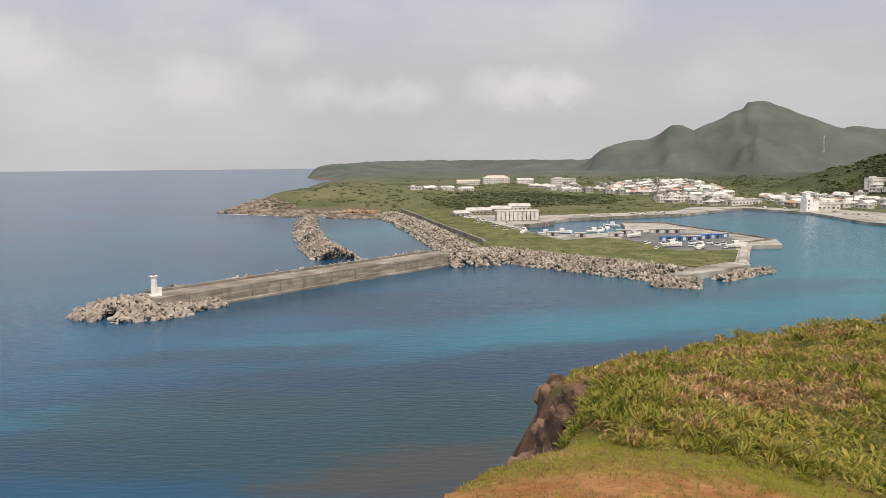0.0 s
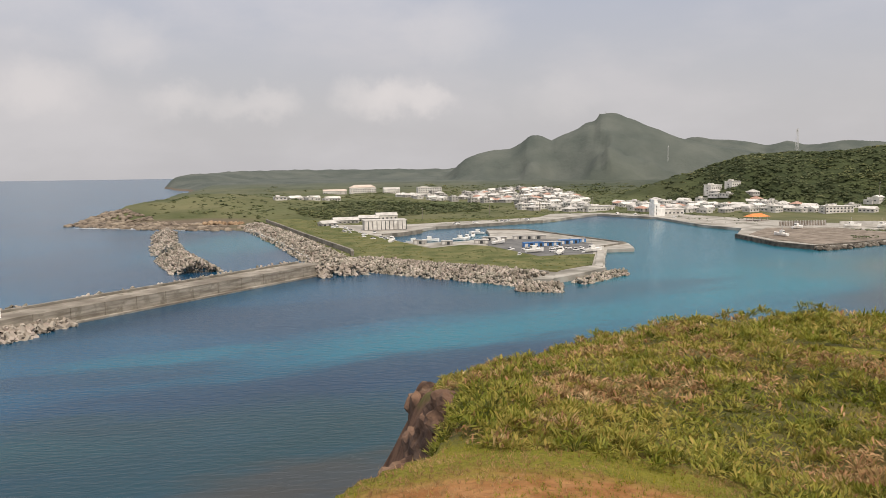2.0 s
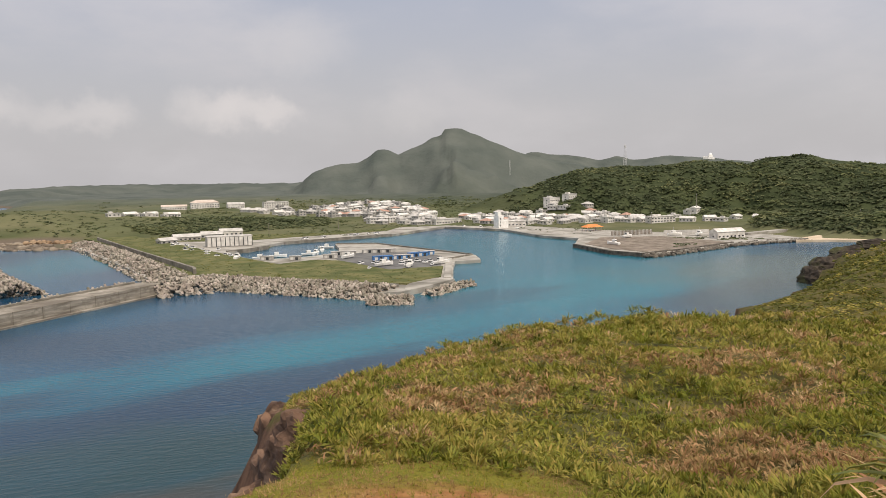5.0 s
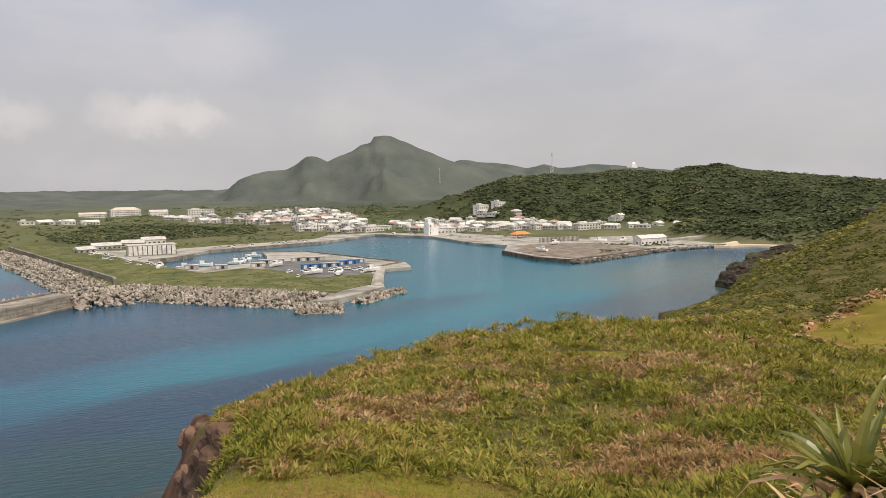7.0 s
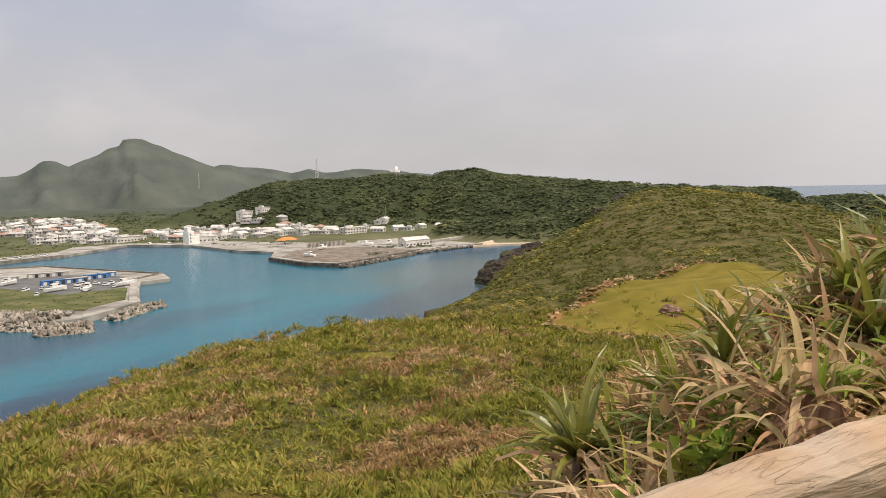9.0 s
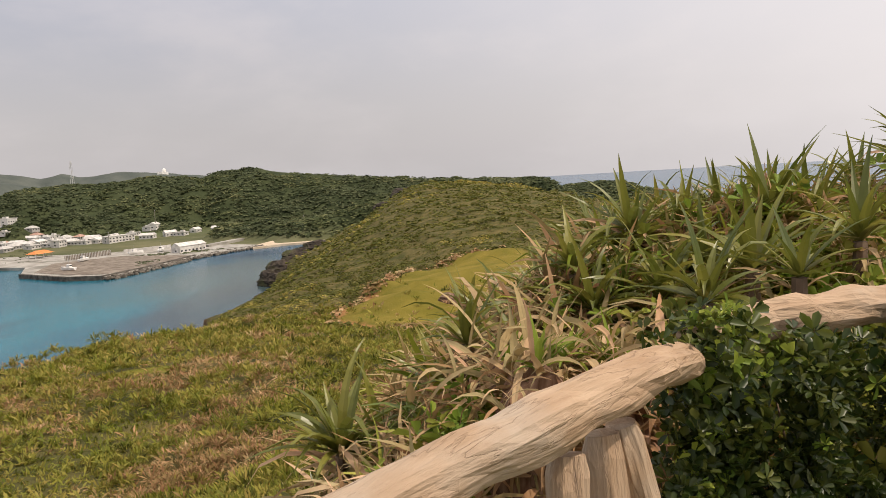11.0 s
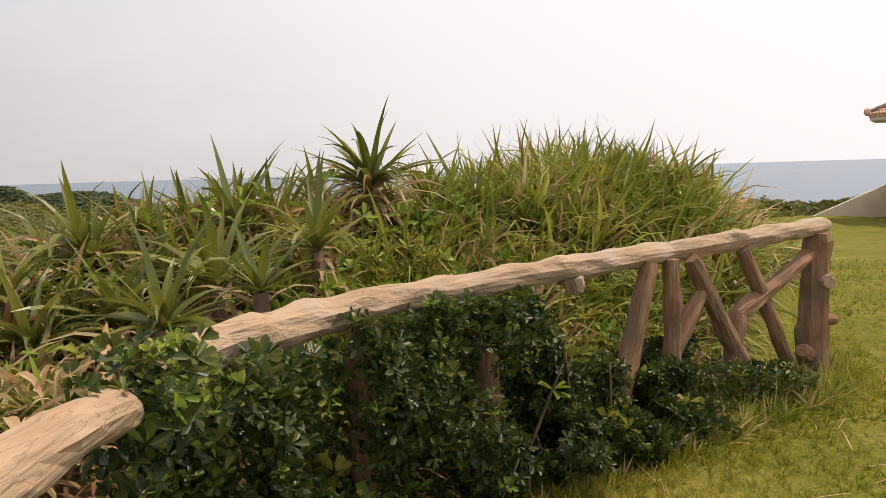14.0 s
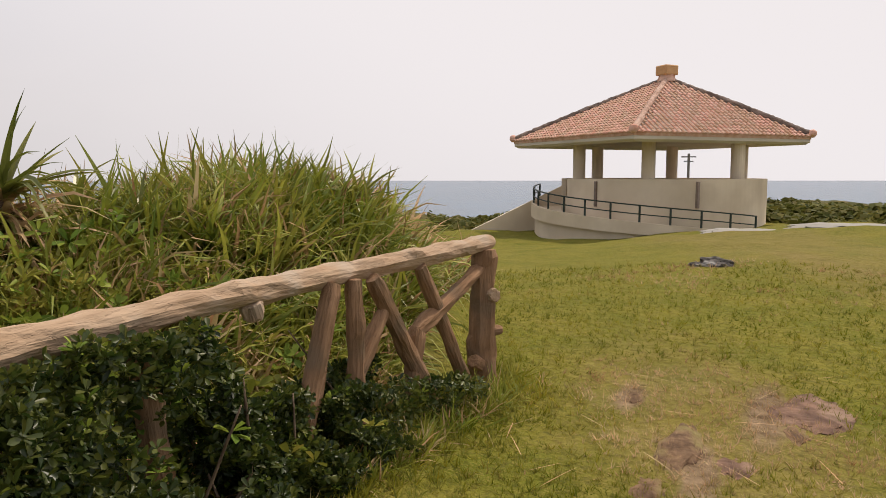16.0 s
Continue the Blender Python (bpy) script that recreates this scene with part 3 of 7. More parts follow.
def ground_material():
    m = bpy.data.materials.new("headland_turf_soil_and_rock")
    m.use_nodes = True
    nt, lk = m.node_tree.nodes, m.node_tree.links
    bsdf = nt["Principled BSDF"]
    bsdf.inputs["Roughness"].default_value = 0.95
    bsdf.inputs["Specular IOR Level"].default_value = 0.1
    co = nt.new("ShaderNodeTexCoord")

    def noise_at(scale, detail=6):
        n = nt.new("ShaderNodeTexNoise")
        n.inputs["Scale"].default_value, n.inputs["Detail"].default_value = scale, detail
        lk.new(co.outputs["Object"], n.inputs[0])
        return n.outputs[0]

    def two(fac, low, high, a=0.35, b=0.65):
        r = nt.new("ShaderNodeValToRGB")
        r.color_ramp.elements[0].position, r.color_ramp.elements[0].color = a, (*low, 1)
        r.color_ramp.elements[1].position, r.color_ramp.elements[1].color = b, (*high, 1)
        lk.new(fac, r.inputs[0])
        return r.outputs[0]

    def over(fac, under, top):
        x = nt.new("ShaderNodeMix")
        x.data_type = "RGBA"
        lk.new(fac, x.inputs[0]), lk.new(under, x.inputs[6]), lk.new(top, x.inputs[7])
        return x.outputs[2]

    def zone(x, y, rx, ry, ang, soft, ragged=0.5, scale=2.5):
        mp = nt.new("ShaderNodeMapping")
        mp.vector_type = "TEXTURE"
        mp.inputs[1].default_value, mp.inputs[2].default_value, mp.inputs[3].default_value = (x, y, 0), (0, 0, radians(ang)), (rx, ry, 1e4)
        lk.new(co.outputs["Object"], mp.inputs[0])
        ln = nt.new("ShaderNodeVectorMath")
        ln.operation = "LENGTH"
        lk.new(mp.outputs[0], ln.inputs[0])
        no = nt.new("ShaderNodeTexNoise")
        no.inputs["Scale"].default_value, no.inputs["Detail"].default_value = scale, 5
        lk.new(mp.outputs[0], no.inputs[0])
        ad = nt.new("ShaderNodeMath")
        ad.operation = "MULTIPLY_ADD"
        ad.inputs[1].default_value = ragged
        lk.new(no.outputs[0], ad.inputs[0]), lk.new(ln.outputs["Value"], ad.inputs[2])
        rg = nt.new("ShaderNodeMapRange")
        rg.inputs[1].default_value, rg.inputs[2].default_value = 1 + ragged * 0.5 + soft, 1 + ragged * 0.5 - soft
        lk.new(ad.outputs[0], rg.inputs[0])
        return rg.outputs[0]

    colour = two(noise_at(0.6, 8), (0.062, 0.066, 0.020), (0.145, 0.115, 0.045))
    lawn = two(noise_at(1.4, 10), (0.115, 0.128, 0.012), (0.21, 0.182, 0.030), 0.3, 0.7)
    lawn = over(two(noise_at(22, 5), (0, 0, 0), (0.75, 0.75, 0.75), 0.45, 0.68), lawn, two(noise_at(5, 4), (0.045, 0.055, 0.006), (0.10, 0.082, 0.018)))
    lawn = over(two(noise_at(75, 3), (0, 0, 0), (0.6, 0.6, 0.6), 0.5, 0.62), lawn, two(noise_at(9, 3), (0.19, 0.18, 0.022), (0.29, 0.23, 0.065)))
    straw = two(noise_at(2.5, 8), (0.165, 0.115, 0.045), (0.29, 0.20, 0.095))
    soil = two(noise_at(3.0, 8), (0.24, 0.11, 0.04), (0.36, 0.19, 0.08))
    hay = two(noise_at(0.35, 10), (0.125, 0.112, 0.014), (0.235, 0.178, 0.034), 0.3, 0.7)
    for k, z in enumerate(MEADOWS):
        colour = over(zone(*z), colour, hay if k == 2 else lawn)
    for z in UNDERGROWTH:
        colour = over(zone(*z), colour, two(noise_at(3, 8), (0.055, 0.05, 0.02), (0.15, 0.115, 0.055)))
    for z in STRAW:
        half = nt.new("ShaderNodeMath")
        half.operation = "MULTIPLY"
        half.inputs[1].default_value = 0.32
        lk.new(zone(*z), half.inputs[0])
        colour = over(half.outputs[0], colour, straw)
    for z in SOIL:
        colour = over(zone(*z), colour, soil)
    for z in BARE:
        colour = over(zone(*z), colour, two(noise_at(7, 8), (0.13, 0.085, 0.05), (0.28, 0.20, 0.12)))
    ge = nt.new("ShaderNodeNewGeometry")
    sp = nt.new("ShaderNodeSeparateXYZ")
    lk.new(ge.outputs["Normal"], sp.inputs[0])
    st = nt.new("ShaderNodeMapRange")
    st.inputs[1].default_value, st.inputs[2].default_value = 0.66, 0.48
    lk.new(sp.outputs[2], st.inputs[0])
    rock = two(noise_at(0.8, 10), (0.06, 0.034, 0.023), (0.20, 0.115, 0.075))
    colour = over(st.outputs[0], colour, rock)
    lk.new(colour, bsdf.inputs["Base Color"])
    bp = nt.new("ShaderNodeBump")
    bp.inputs["Strength"].default_value, bp.inputs["Distance"].default_value = 0.9, 0.08
    lk.new(noise_at(9.0, 8), bp.inputs["Height"])
    lk.new(bp.outputs[0], bsdf.inputs["Normal"])
    return m


# Plan zones: x, y, half lengths, turn, softness, raggedness, grain
MEADOWS = [(25, -29, 39, 20, -49, 0.12, 0.25, 3), (4, -9, 9, 7, 0, 0.3, 0.5, 3), (55, 29, 26, 9.5, 24, 0.06, 0.25, 2.5), (14, 18, 1.7, 0.8, -50, 0.15, 0.3, 2.5),
           (2.6, 6.6, 3.2, 1.5, -10, 0.25, 0.6, 2.5), (8, 3.5, 3, 1.6, -40, 0.3, 0.6, 2.5)]
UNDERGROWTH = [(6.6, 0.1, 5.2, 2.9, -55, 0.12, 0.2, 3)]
STRAW = [(3.9, -4.3, 2.2, 0.8, -40, 0.5, 1.2, 3), (6, -11, 4, 0.9, -30, 0.5, 1.5, 3), (14, -18, 9, 2.2, -40, 0.4, 1.6, 3), (13.4, 17, 1.4, 0.5, -50, 0.2, 0.6, 3)]
SOIL = [(0.9, 5.6, 1.6, 0.9, 0, 0.25, 0.8, 3), (2.9, 5.7, 2.0, 0.85, -15, 0.35, 1.1, 3), (47, 36, 14, 1.3, 24, 0.3, 0.9, 3), (36, 27, 6, 1.2, 45, 0.3, 0.9, 3)]
BARE = [(3.75, -4.75, 0.65, 0.13, -57, 0.35, 1.2, 3), (3.35, -3.6, 0.5, 0.10, -52, 0.35, 1.2, 3), (4.5, -4.3, 0.3, 0.1, -55, 0.3, 1.0, 3)]
MAT["slope"] = ground_material()


HEAD_R = np.concatenate([[0.02], np.geomspace(0.5, 520, 220)])
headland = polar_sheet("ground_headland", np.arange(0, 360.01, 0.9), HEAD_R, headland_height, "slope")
tagged(headland, "scrub-covered headland with brown rock cliffs", "headland", kind="structure")

# ---- scatter tools ----
def join_copies(name, shapes, mats, which, matrices, mat, parent=None, smooth=False):
    """One mesh of many copies of a few base shapes (vertex array, face list), each under its own matrix."""
    vs, loops, starts, mi = [], [], [], []
    off, lo = 0, 0
    for k, (v, f) in enumerate(shapes):
        ms = matrices[which == k]
        if not len(ms):
            continue
        f = np.asarray(f)
        vv = np.einsum("nij,vj->nvi", ms[:, :3, :3], v) + ms[:, None, :3, 3]
        vs.append(vv.reshape(-1, 3))
        ff = f[None] + (np.arange(len(ms)) * len(v))[:, None, None] + off
        loops.append(ff.ravel())
        nf = len(ms) * len(f)
        starts.append(lo + np.arange(nf) * f.shape[1])
        lo += nf * f.shape[1]
        off += len(ms) * len(v)
        if mats is not None:
            mi.append(np.repeat(mats[which == k], len(f)))
    v, l, s = np.concatenate(vs), np.concatenate(loops).astype(np.int32), np.concatenate(starts).astype(np.int32)
    me = bpy.data.meshes.new(name)
    me.vertices.add(len(v))
    me.vertices.foreach_set("co", v.ravel())
    me.loops.add(len(l))
    me.loops.foreach_set("vertex_index", l)
    me.polygons.add(len(s))
    me.polygons.foreach_set("loop_start", s)
    for m in (mat if isinstance(mat, (list, tuple)) else [mat]):
        me.materials.append(MAT[m])
    if mats is not None:
        me.polygons.foreach_set("material_index", np.concatenate(mi).astype(np.int32))
    if smooth:
        me.polygons.foreach_set("use_smooth", [True] * len(s))
    me.update(calc_edges=True)
    ob = new(name, me)
    if parent:
        ob.parent = parent
    return ob


def placements(x, y, z, size, rng, tilt=0.3, squash=None):
    """Matrices with random turns, tilts and sizes."""
    n = len(x)
    a, b, c = rng.uniform(0, 2 * np.pi, n), rng.normal(0, tilt, n), rng.normal(0, tilt, n)
    ca, sa, cb, sb, cc, sc = np.cos(a), np.sin(a), np.cos(b), np.sin(b), np.cos(c), np.sin(c)
    R = np.zeros((n, 4, 4))
    rz = np.zeros((n, 3, 3)); rz[:, 0, 0], rz[:, 0, 1], rz[:, 1, 0], rz[:, 1, 1], rz[:, 2, 2] = ca, -sa, sa, ca, 1
    rx = np.zeros((n, 3, 3)); rx[:, 0, 0], rx[:, 1, 1], rx[:, 1, 2], rx[:, 2, 1], rx[:, 2, 2] = 1, cb, -sb, sb, cb
    ry = np.zeros((n, 3, 3)); ry[:, 0, 0], ry[:, 0, 2], ry[:, 2, 0], ry[:, 2, 2], ry[:, 1, 1] = cc, sc, -sc, cc, 1
    s = np.broadcast_to(np.asarray(size, float), (n,))
    m = rx @ ry @ rz * s[:, None, None]
    if squash is not None:
        m = m.copy()
        m[:, 2, :] *= np.broadcast_to(squash, (n,))[:, None]
    R[:, :3, :3] = m
    R[:, 0, 3], R[:, 1, 3], R[:, 2, 3], R[:, 3, 3] = x, y, z, 1
    return R


def tetrapod_shape():
    """Four tapered legs that meet in the middle, about 2 m from centre to tip at size 1."""
    dirs = [Vector((0, 0, 1))] + [Vector((math.cos(a) * 0.943, math.sin(a) * 0.943, -0.333)) for a in (0, 2.0944, 4.1888)]
    v, f = [], []
    for d_ in dirs:
        q = d_.to_track_quat("Z", "Y")
        base = len(v)
        for r, h in ((0.54, 0.0), (0.33, 1.05)):
            for k in range(5):
                a = k * math.pi * 0.4
                v.append(q @ Vector((math.cos(a) * r, math.sin(a) * r, h)))
        for k in range(5):
            i, j = base + k, base + (k + 1) % 5
            f.append((i, j, j + 5, i + 5))
        f.append((base + 5, base + 6, base + 7, base + 8))
    return np.array([tuple(p) for p in v]), f


def along(line, n, half, rng):
    """Random plan points in a strip round a line: x, y and how far across (-1 to 1)."""
    p = np.array(line, float)
    seg = np.hypot(*np.diff(p, axis=0).T)
    t = rng.uniform(0, seg.sum(), n)
    i = np.clip(np.searchsorted(np.cumsum(seg), t), 0, len(seg) - 1)
    u = (t - np.concatenate([[0], np.cumsum(seg)])[i]) / seg[i]
    d_ = (p[i + 1] - p[i]) / seg[i][:, None]
    w = rng.uniform(-1, 1, n)
    q = p[i] + (p[i + 1] - p[i]) * u[:, None] + np.stack([d_[:, 1], -d_[:, 0]], 1) * (w * half)[:, None]
    return q[:, 0], q[:, 1], w


# ---- breakwater with its light ----
BW_A, BW_B = Vector((-99.0, 243.5)), Vector((0.0, 359.0))
bw_dir = (BW_B - BW_A).normalized()
bw_left = Vector((-bw_dir.y, bw_dir.x))
bw_len = (BW_B - BW_A).length
breakwater = thing("breakwater", BW_A.x, BW_A.y, 0, math.degrees(math.atan2(bw_dir.y, bw_dir.x)),
                   "long weathered concrete breakwater with stained sides", "breakwater")
TETRA = tetrapod_shape()
n_blocks = 12
for k in range(n_blocks):
    L = bw_len / n_blocks
    bm = bmesh.new()
    box(bm, L - 0.12, 12.5, 5.6, (k + 0.5) * L, 6.25, -0.2 + random.uniform(-0.04, 0.04), 0, 0.12)
    part("wall_block", bm, "armour", breakwater)
bm = bmesh.new()
box(bm, bw_len - 14, 1.6, 4.6, bw_len / 2 + 6, -0.8, -3.8, 0, 0.1)
part("footing_ledge", bm, "armour", breakwater, "low concrete ledge at the waterline")
bm = bmesh.new()
box(bm, bw_len - 6, 1.2, 0.9, bw_len / 2, 11.9, 5.38, 0, 0.08)
part("parapet", bm, "concrete", breakwater)

rng = np.random.default_rng(7)
tx, ty, tz = [], [], []


def heap(line, n, half, top, foot=-0.5, power=1.0):
    x, y, w = along(line, n, half, rng)
    fill = np.where(rng.random(n) < 0.35, rng.uniform(0.1, 0.9, n), 1.0)          # some lie inside the heap
    tx.append(x), ty.append(y), tz.append(foot + (top - foot) * (1 - np.abs(w) ** (1.2 * power)) * fill + rng.uniform(-0.5, 0.5, n))


a_ = rng.uniform(0, 2 * np.pi, 230)
r_ = np.sqrt(rng.uniform(0, 1, 230))
hx, hy = BW_A.x - 8 + np.cos(a_) * r_ * 21, BW_A.y + 3 + np.sin(a_) * r_ * 15
hz = -0.6 + 5.0 * (1 - r_ ** 1.6) + rng.uniform(-0.4, 0.4, 230)
keep = ((hx - BW_A.x) * bw_dir.x + (hy - BW_A.y) * bw_dir.y < 1) | ((hx - BW_A.x) * bw_left.x + (hy - BW_A.y) * bw_left.y < -1)
hx, hy, hz = hx[keep], hy[keep], hz[keep]
x_, y_, w_ = along([tuple(BW_A - bw_left * 3), tuple(BW_A + bw_dir * 24 - bw_left * 2)], 50, 3, rng)
hx, hy, hz = np.concatenate([hx, x_]), np.concatenate([hy, y_]), np.concatenate([hz, 0.7 + rng.uniform(-0.8, 0.8, 50)])
jx, jy, jw = along([(-2, 356), (20, 362)], 70, 8, rng)
hx, hy, hz = np.concatenate([hx, jx]), np.concatenate([hy, jy]), np.concatenate([hz, 0.2 + 3.6 * (1 - np.abs(jw)) + rng.uniform(-0.4, 0.4, 70)])
tet_me = bpy.data.meshes.new("tetrapod")
tet_me.from_pydata([tuple(v) for v in TETRA[0]], [], TETRA[1])
tet_me.materials.append(MAT["tetra"])
inv = breakwater.matrix_basis.inverted()
for m in placements(hx[:300], hy[:300], hz[:300], rng.uniform(1.7, 2.3, len(hx[:300])), rng, 1.6):
    ob = new("tetrapod", tet_me)
    ob.parent = breakwater
    ob.matrix_basis = inv @ Matrix([list(r) for r in m])
back = BW_A + bw_left * 15.5
heap([tuple(back + bw_dir * 4), tuple(back + bw_dir * (bw_len - 2))], 240, 4.5, 5.4, 1.5)
heap([(-124, 640), (-118, 600), (-107, 545)], 260, 9, 3.8)
heap([(-103, 528), (-89, 466)], 280, 10, 5.2)
heap([(-82, 445), (-60, 380)], 560, 12, 6.0)
heap([(-56, 668), (-30, 570), (-15, 503), (2, 425), (8, 380)], 1300, 14, 4.4, -0.5, 1.4)
heap([(8, 376), (22, 384), (58, 346), (92, 312)], 1700, 15, 4.2, -0.8, 1.5)
heap([(80, 298), (97, 292)], 240, 9, 2.0, -0.9, 1.3)
heap([(108, 304), (124, 318), (138, 328)], 170, 4.5, 1.6)
tx, ty, tz = np.concatenate(tx), np.concatenate(ty), np.concatenate(tz)
tets = join_copies("tetrapods", [TETRA], None, np.zeros(len(tx), int), placements(tx, ty, tz, rng.uniform(1.0, 1.65, len(tx)), rng, 1.6), "tetra")
tagged(tets, "heaped grey-brown concrete tetrapods along the mole", "tetrapods", kind="stuff")


# rocky ledges along the western shore, dark boulders along the quay
def rock_shape(seed):
    bm = bmesh.new()
    bmesh.ops.create_icosphere(bm, subdivisions=2, radius=1)
    v = np.array([tuple(p.co * (1 + 0.45 * noise.noise(p.co * 1.3 + Vector((seed * 7.7, 0, 0))) + 0.28 * noise.noise(p.co * 3.4 + Vector((0, seed * 3.3, 0))))) for p in bm.verts])
    f = [tuple(q.index for q in p.verts) for p in bm.faces]
    bm.free()
    return v, f


ROCKS = [rock_shape(k) for k in range(5)]
sx_, sy_ = [], []
for line, n_, half_ in (([(-62, 655), (-123, 676), (-205, 738), (-226, 800), (-238, 929), (-245, 1100)], 520, 14), ([(-205, 745), (-232, 744)], 30, 4), ([(-240, 965), (-256, 975)], 12, 4), ([(-120, 690), (-215, 780)], 220, 22)):
    x_, y_, w_ = along(line, n_, half_, rng)
    sx_.append(x_), sy_.append(y_)
sx_, sy_ = np.concatenate(sx_), np.concatenate(sy_)
sz_ = np.maximum(land_height(sx_, sy_), 0)
shore_rocks = join_copies("shore_rocks", ROCKS, None, rng.integers(0, 5, len(sx_)), placements(sx_, sy_, sz_, rng.uniform(1.2, 4.2, len(sx_)), rng, 0.5, 0.6), "shore_rock")
tagged(shore_rocks, "dark brown rock ledges along the shore", "rocks", kind="stuff")
qx_, qy_, qw_ = along([(280, 389), (300, 394), (330, 405), (384, 426), (425, 430), (455, 428)], 520, 4.5, rng)
quay_rocks = join_copies("quay_boulders", ROCKS, None, rng.integers(0, 5, len(qx_)), placements(qx_, qy_, 1.3 - 1.2 * np.abs(qw_) + rng.uniform(-0.4, 0.4, len(qx_)), rng.uniform(0.8, 1.7, len(qx_)), rng, 0.6, 0.8), "quay_rock")
tagged(quay_rocks, "dark grey-brown boulders along the quay's foot", "rocks", kind="stuff")
bx_, by_, bw_ = along([tuple(bearing(-1.5, 104)), tuple(bearing(-7, 96)), tuple(bearing(-12, 90))], 160, 16, rng)
reef = join_copies("reef_rocks", ROCKS, None, rng.integers(0, 5, len(bx_)), placements(bx_, by_, np.full(len(bx_), -0.75), rng.uniform(0.8, 2.6, len(bx_)), rng, 0.4, 0.4), "rock")
tagged(reef, "brown reef rocks awash below the cliff", "rocks", kind="stuff")


def lathe(bm, rings, n=16, cx=0.0, cy=0.0):
    """A turned shape from (radius, height) rings, closed at both ends."""
    rows = [[bm.verts.new((cx + math.cos(2 * math.pi * k / n) * r, cy + math.sin(2 * math.pi * k / n) * r, h)) for k in range(n)] for r, h in rings]
    for a, b in zip(rows, rows[1:]):
        for k in range(n):
            bm.faces.new((a[k], a[(k + 1) % n], b[(k + 1) % n], b[k]))
    bm.faces.new(rows[-1]), bm.faces.new(rows[0][::-1])
    return bm


light_at = BW_A + bw_dir * 2.5 + bw_left * 4.5
lighthouse = thing("lighthouse", light_at.x, light_at.y, 5.4, 40, "small white harbour light tower on the breakwater end", "lighthouse")
part("base", box(bmesh.new(), 3.6, 3.0, 0.5, 0.3, 0, 0, 0, 0.06), "white_paint", lighthouse)
part("tower", lathe(bmesh.new(), [(1.15, 0.5), (0.92, 6.2), (0.92, 6.3)], 20), "white_paint", lighthouse, smooth=False)
part("gallery", lathe(bmesh.new(), [(0.98, 6.3), (1.3, 6.6), (1.3, 6.9)], 20), "white_paint", lighthouse)
part("lantern", lathe(bmesh.new(), [(0.35, 6.9), (0.35, 7.8), (0.1, 8.3)], 12), "concrete", lighthouse, "small grey lantern")
part("door", box(bmesh.new(), 0.08, 0.7, 1.8, 2.2, -0.4, 0.5), "concrete", lighthouse)
part("porch", box(bmesh.new(), 1.4, 1.3, 2.3, 1.5, -0.4, 0.5, 0, 0.05), "white_paint", lighthouse)

# ---- port surfaces and walls ----
MAT["verge"] = material("rough_grass_verge", (0.075, 0.092, 0.034), (0.155, 0.15, 0.066), 0.95, 0.09, 8, bump=0.8, bump_scale=1.0, spec=0.1)
MAT["sand"] = material("pale_beach_sand", (0.46, 0.36, 0.25), (0.62, 0.51, 0.38), 0.95, 0.1, bump=0.2, bump_scale=1)
MAT["earth"] = material("grey_brown_shingle", (0.13, 0.105, 0.08), (0.26, 0.22, 0.18), 0.95, 0.2, bump=0.6, bump_scale=1)
MAT["ochre"] = material("ochre_cut_bank", (0.21, 0.135, 0.08), (0.33, 0.24, 0.155), 0.95, 0.1, bump=0.6, bump_scale=0.5)
GRASS = [(14, 406), (26, 396), (61, 363), (106, 327), (129, 344), (146, 385), (114, 383), (101, 440), (88, 453), (64, 439), (46, 500), (20, 600), (1, 662), (-20, 740), (-62, 735), (-48, 690), (-14, 541)]
tagged(link_mesh("ground_port_verge", prism(bmesh.new(), GRASS, 1.0, 2.7), "verge"), "rough green grass verge beside the mole", "grass", kind="structure")
BACK_GREEN = [(-14, 676), (30, 650), (72, 640), (110, 655), (150, 668), (205, 690), (230, 733), (150, 688), (60, 712), (-20, 718)]
tagged(link_mesh("ground_back_green", prism(bmesh.new(), BACK_GREEN, 1.0, 2.3), "verge"), "rough grass strip behind the jetty", "grass", kind="structure")
PARKING = [(101, 443), (116, 386), (146, 388), (166, 440), (160, 470), (132, 490), (104, 478)]
tagged(link_mesh("pavement_yard", prism(bmesh.new(), PARKING, 1.0, 2.15), "asphalt"), "grey asphalt boat yard", "yard", kind="structure")
tagged(link_mesh("ground_jut_yard", prism(bmesh.new(), [(288, 470), (284, 428), (290, 402), (318, 406), (384, 432), (378, 500), (330, 515)], 1.0, 2.2), "earth"),
       "bare brown earth yard on the quay", "yard", kind="structure")


def wall_line(name, pts, width, z0, z1, mat, label):
    """A low wall or path that follows a plan line, mitred at its corners."""
    p = [Vector(q) for q in pts]
    lft, rgt = [], []
    for i, q in enumerate(p):
        d_ = ((p[min(i + 1, len(p) - 1)] - p[max(i - 1, 0)])).normalized()
        nn = Vector((-d_.y, d_.x)) * width / 2
        lft.append(tuple(q + nn)), rgt.append(tuple(q - nn))
    ob = link_mesh(name, prism(bmesh.new(), lft + rgt[::-1], z0, z1), mat)
    return tagged(ob, label, "wall", kind="structure")


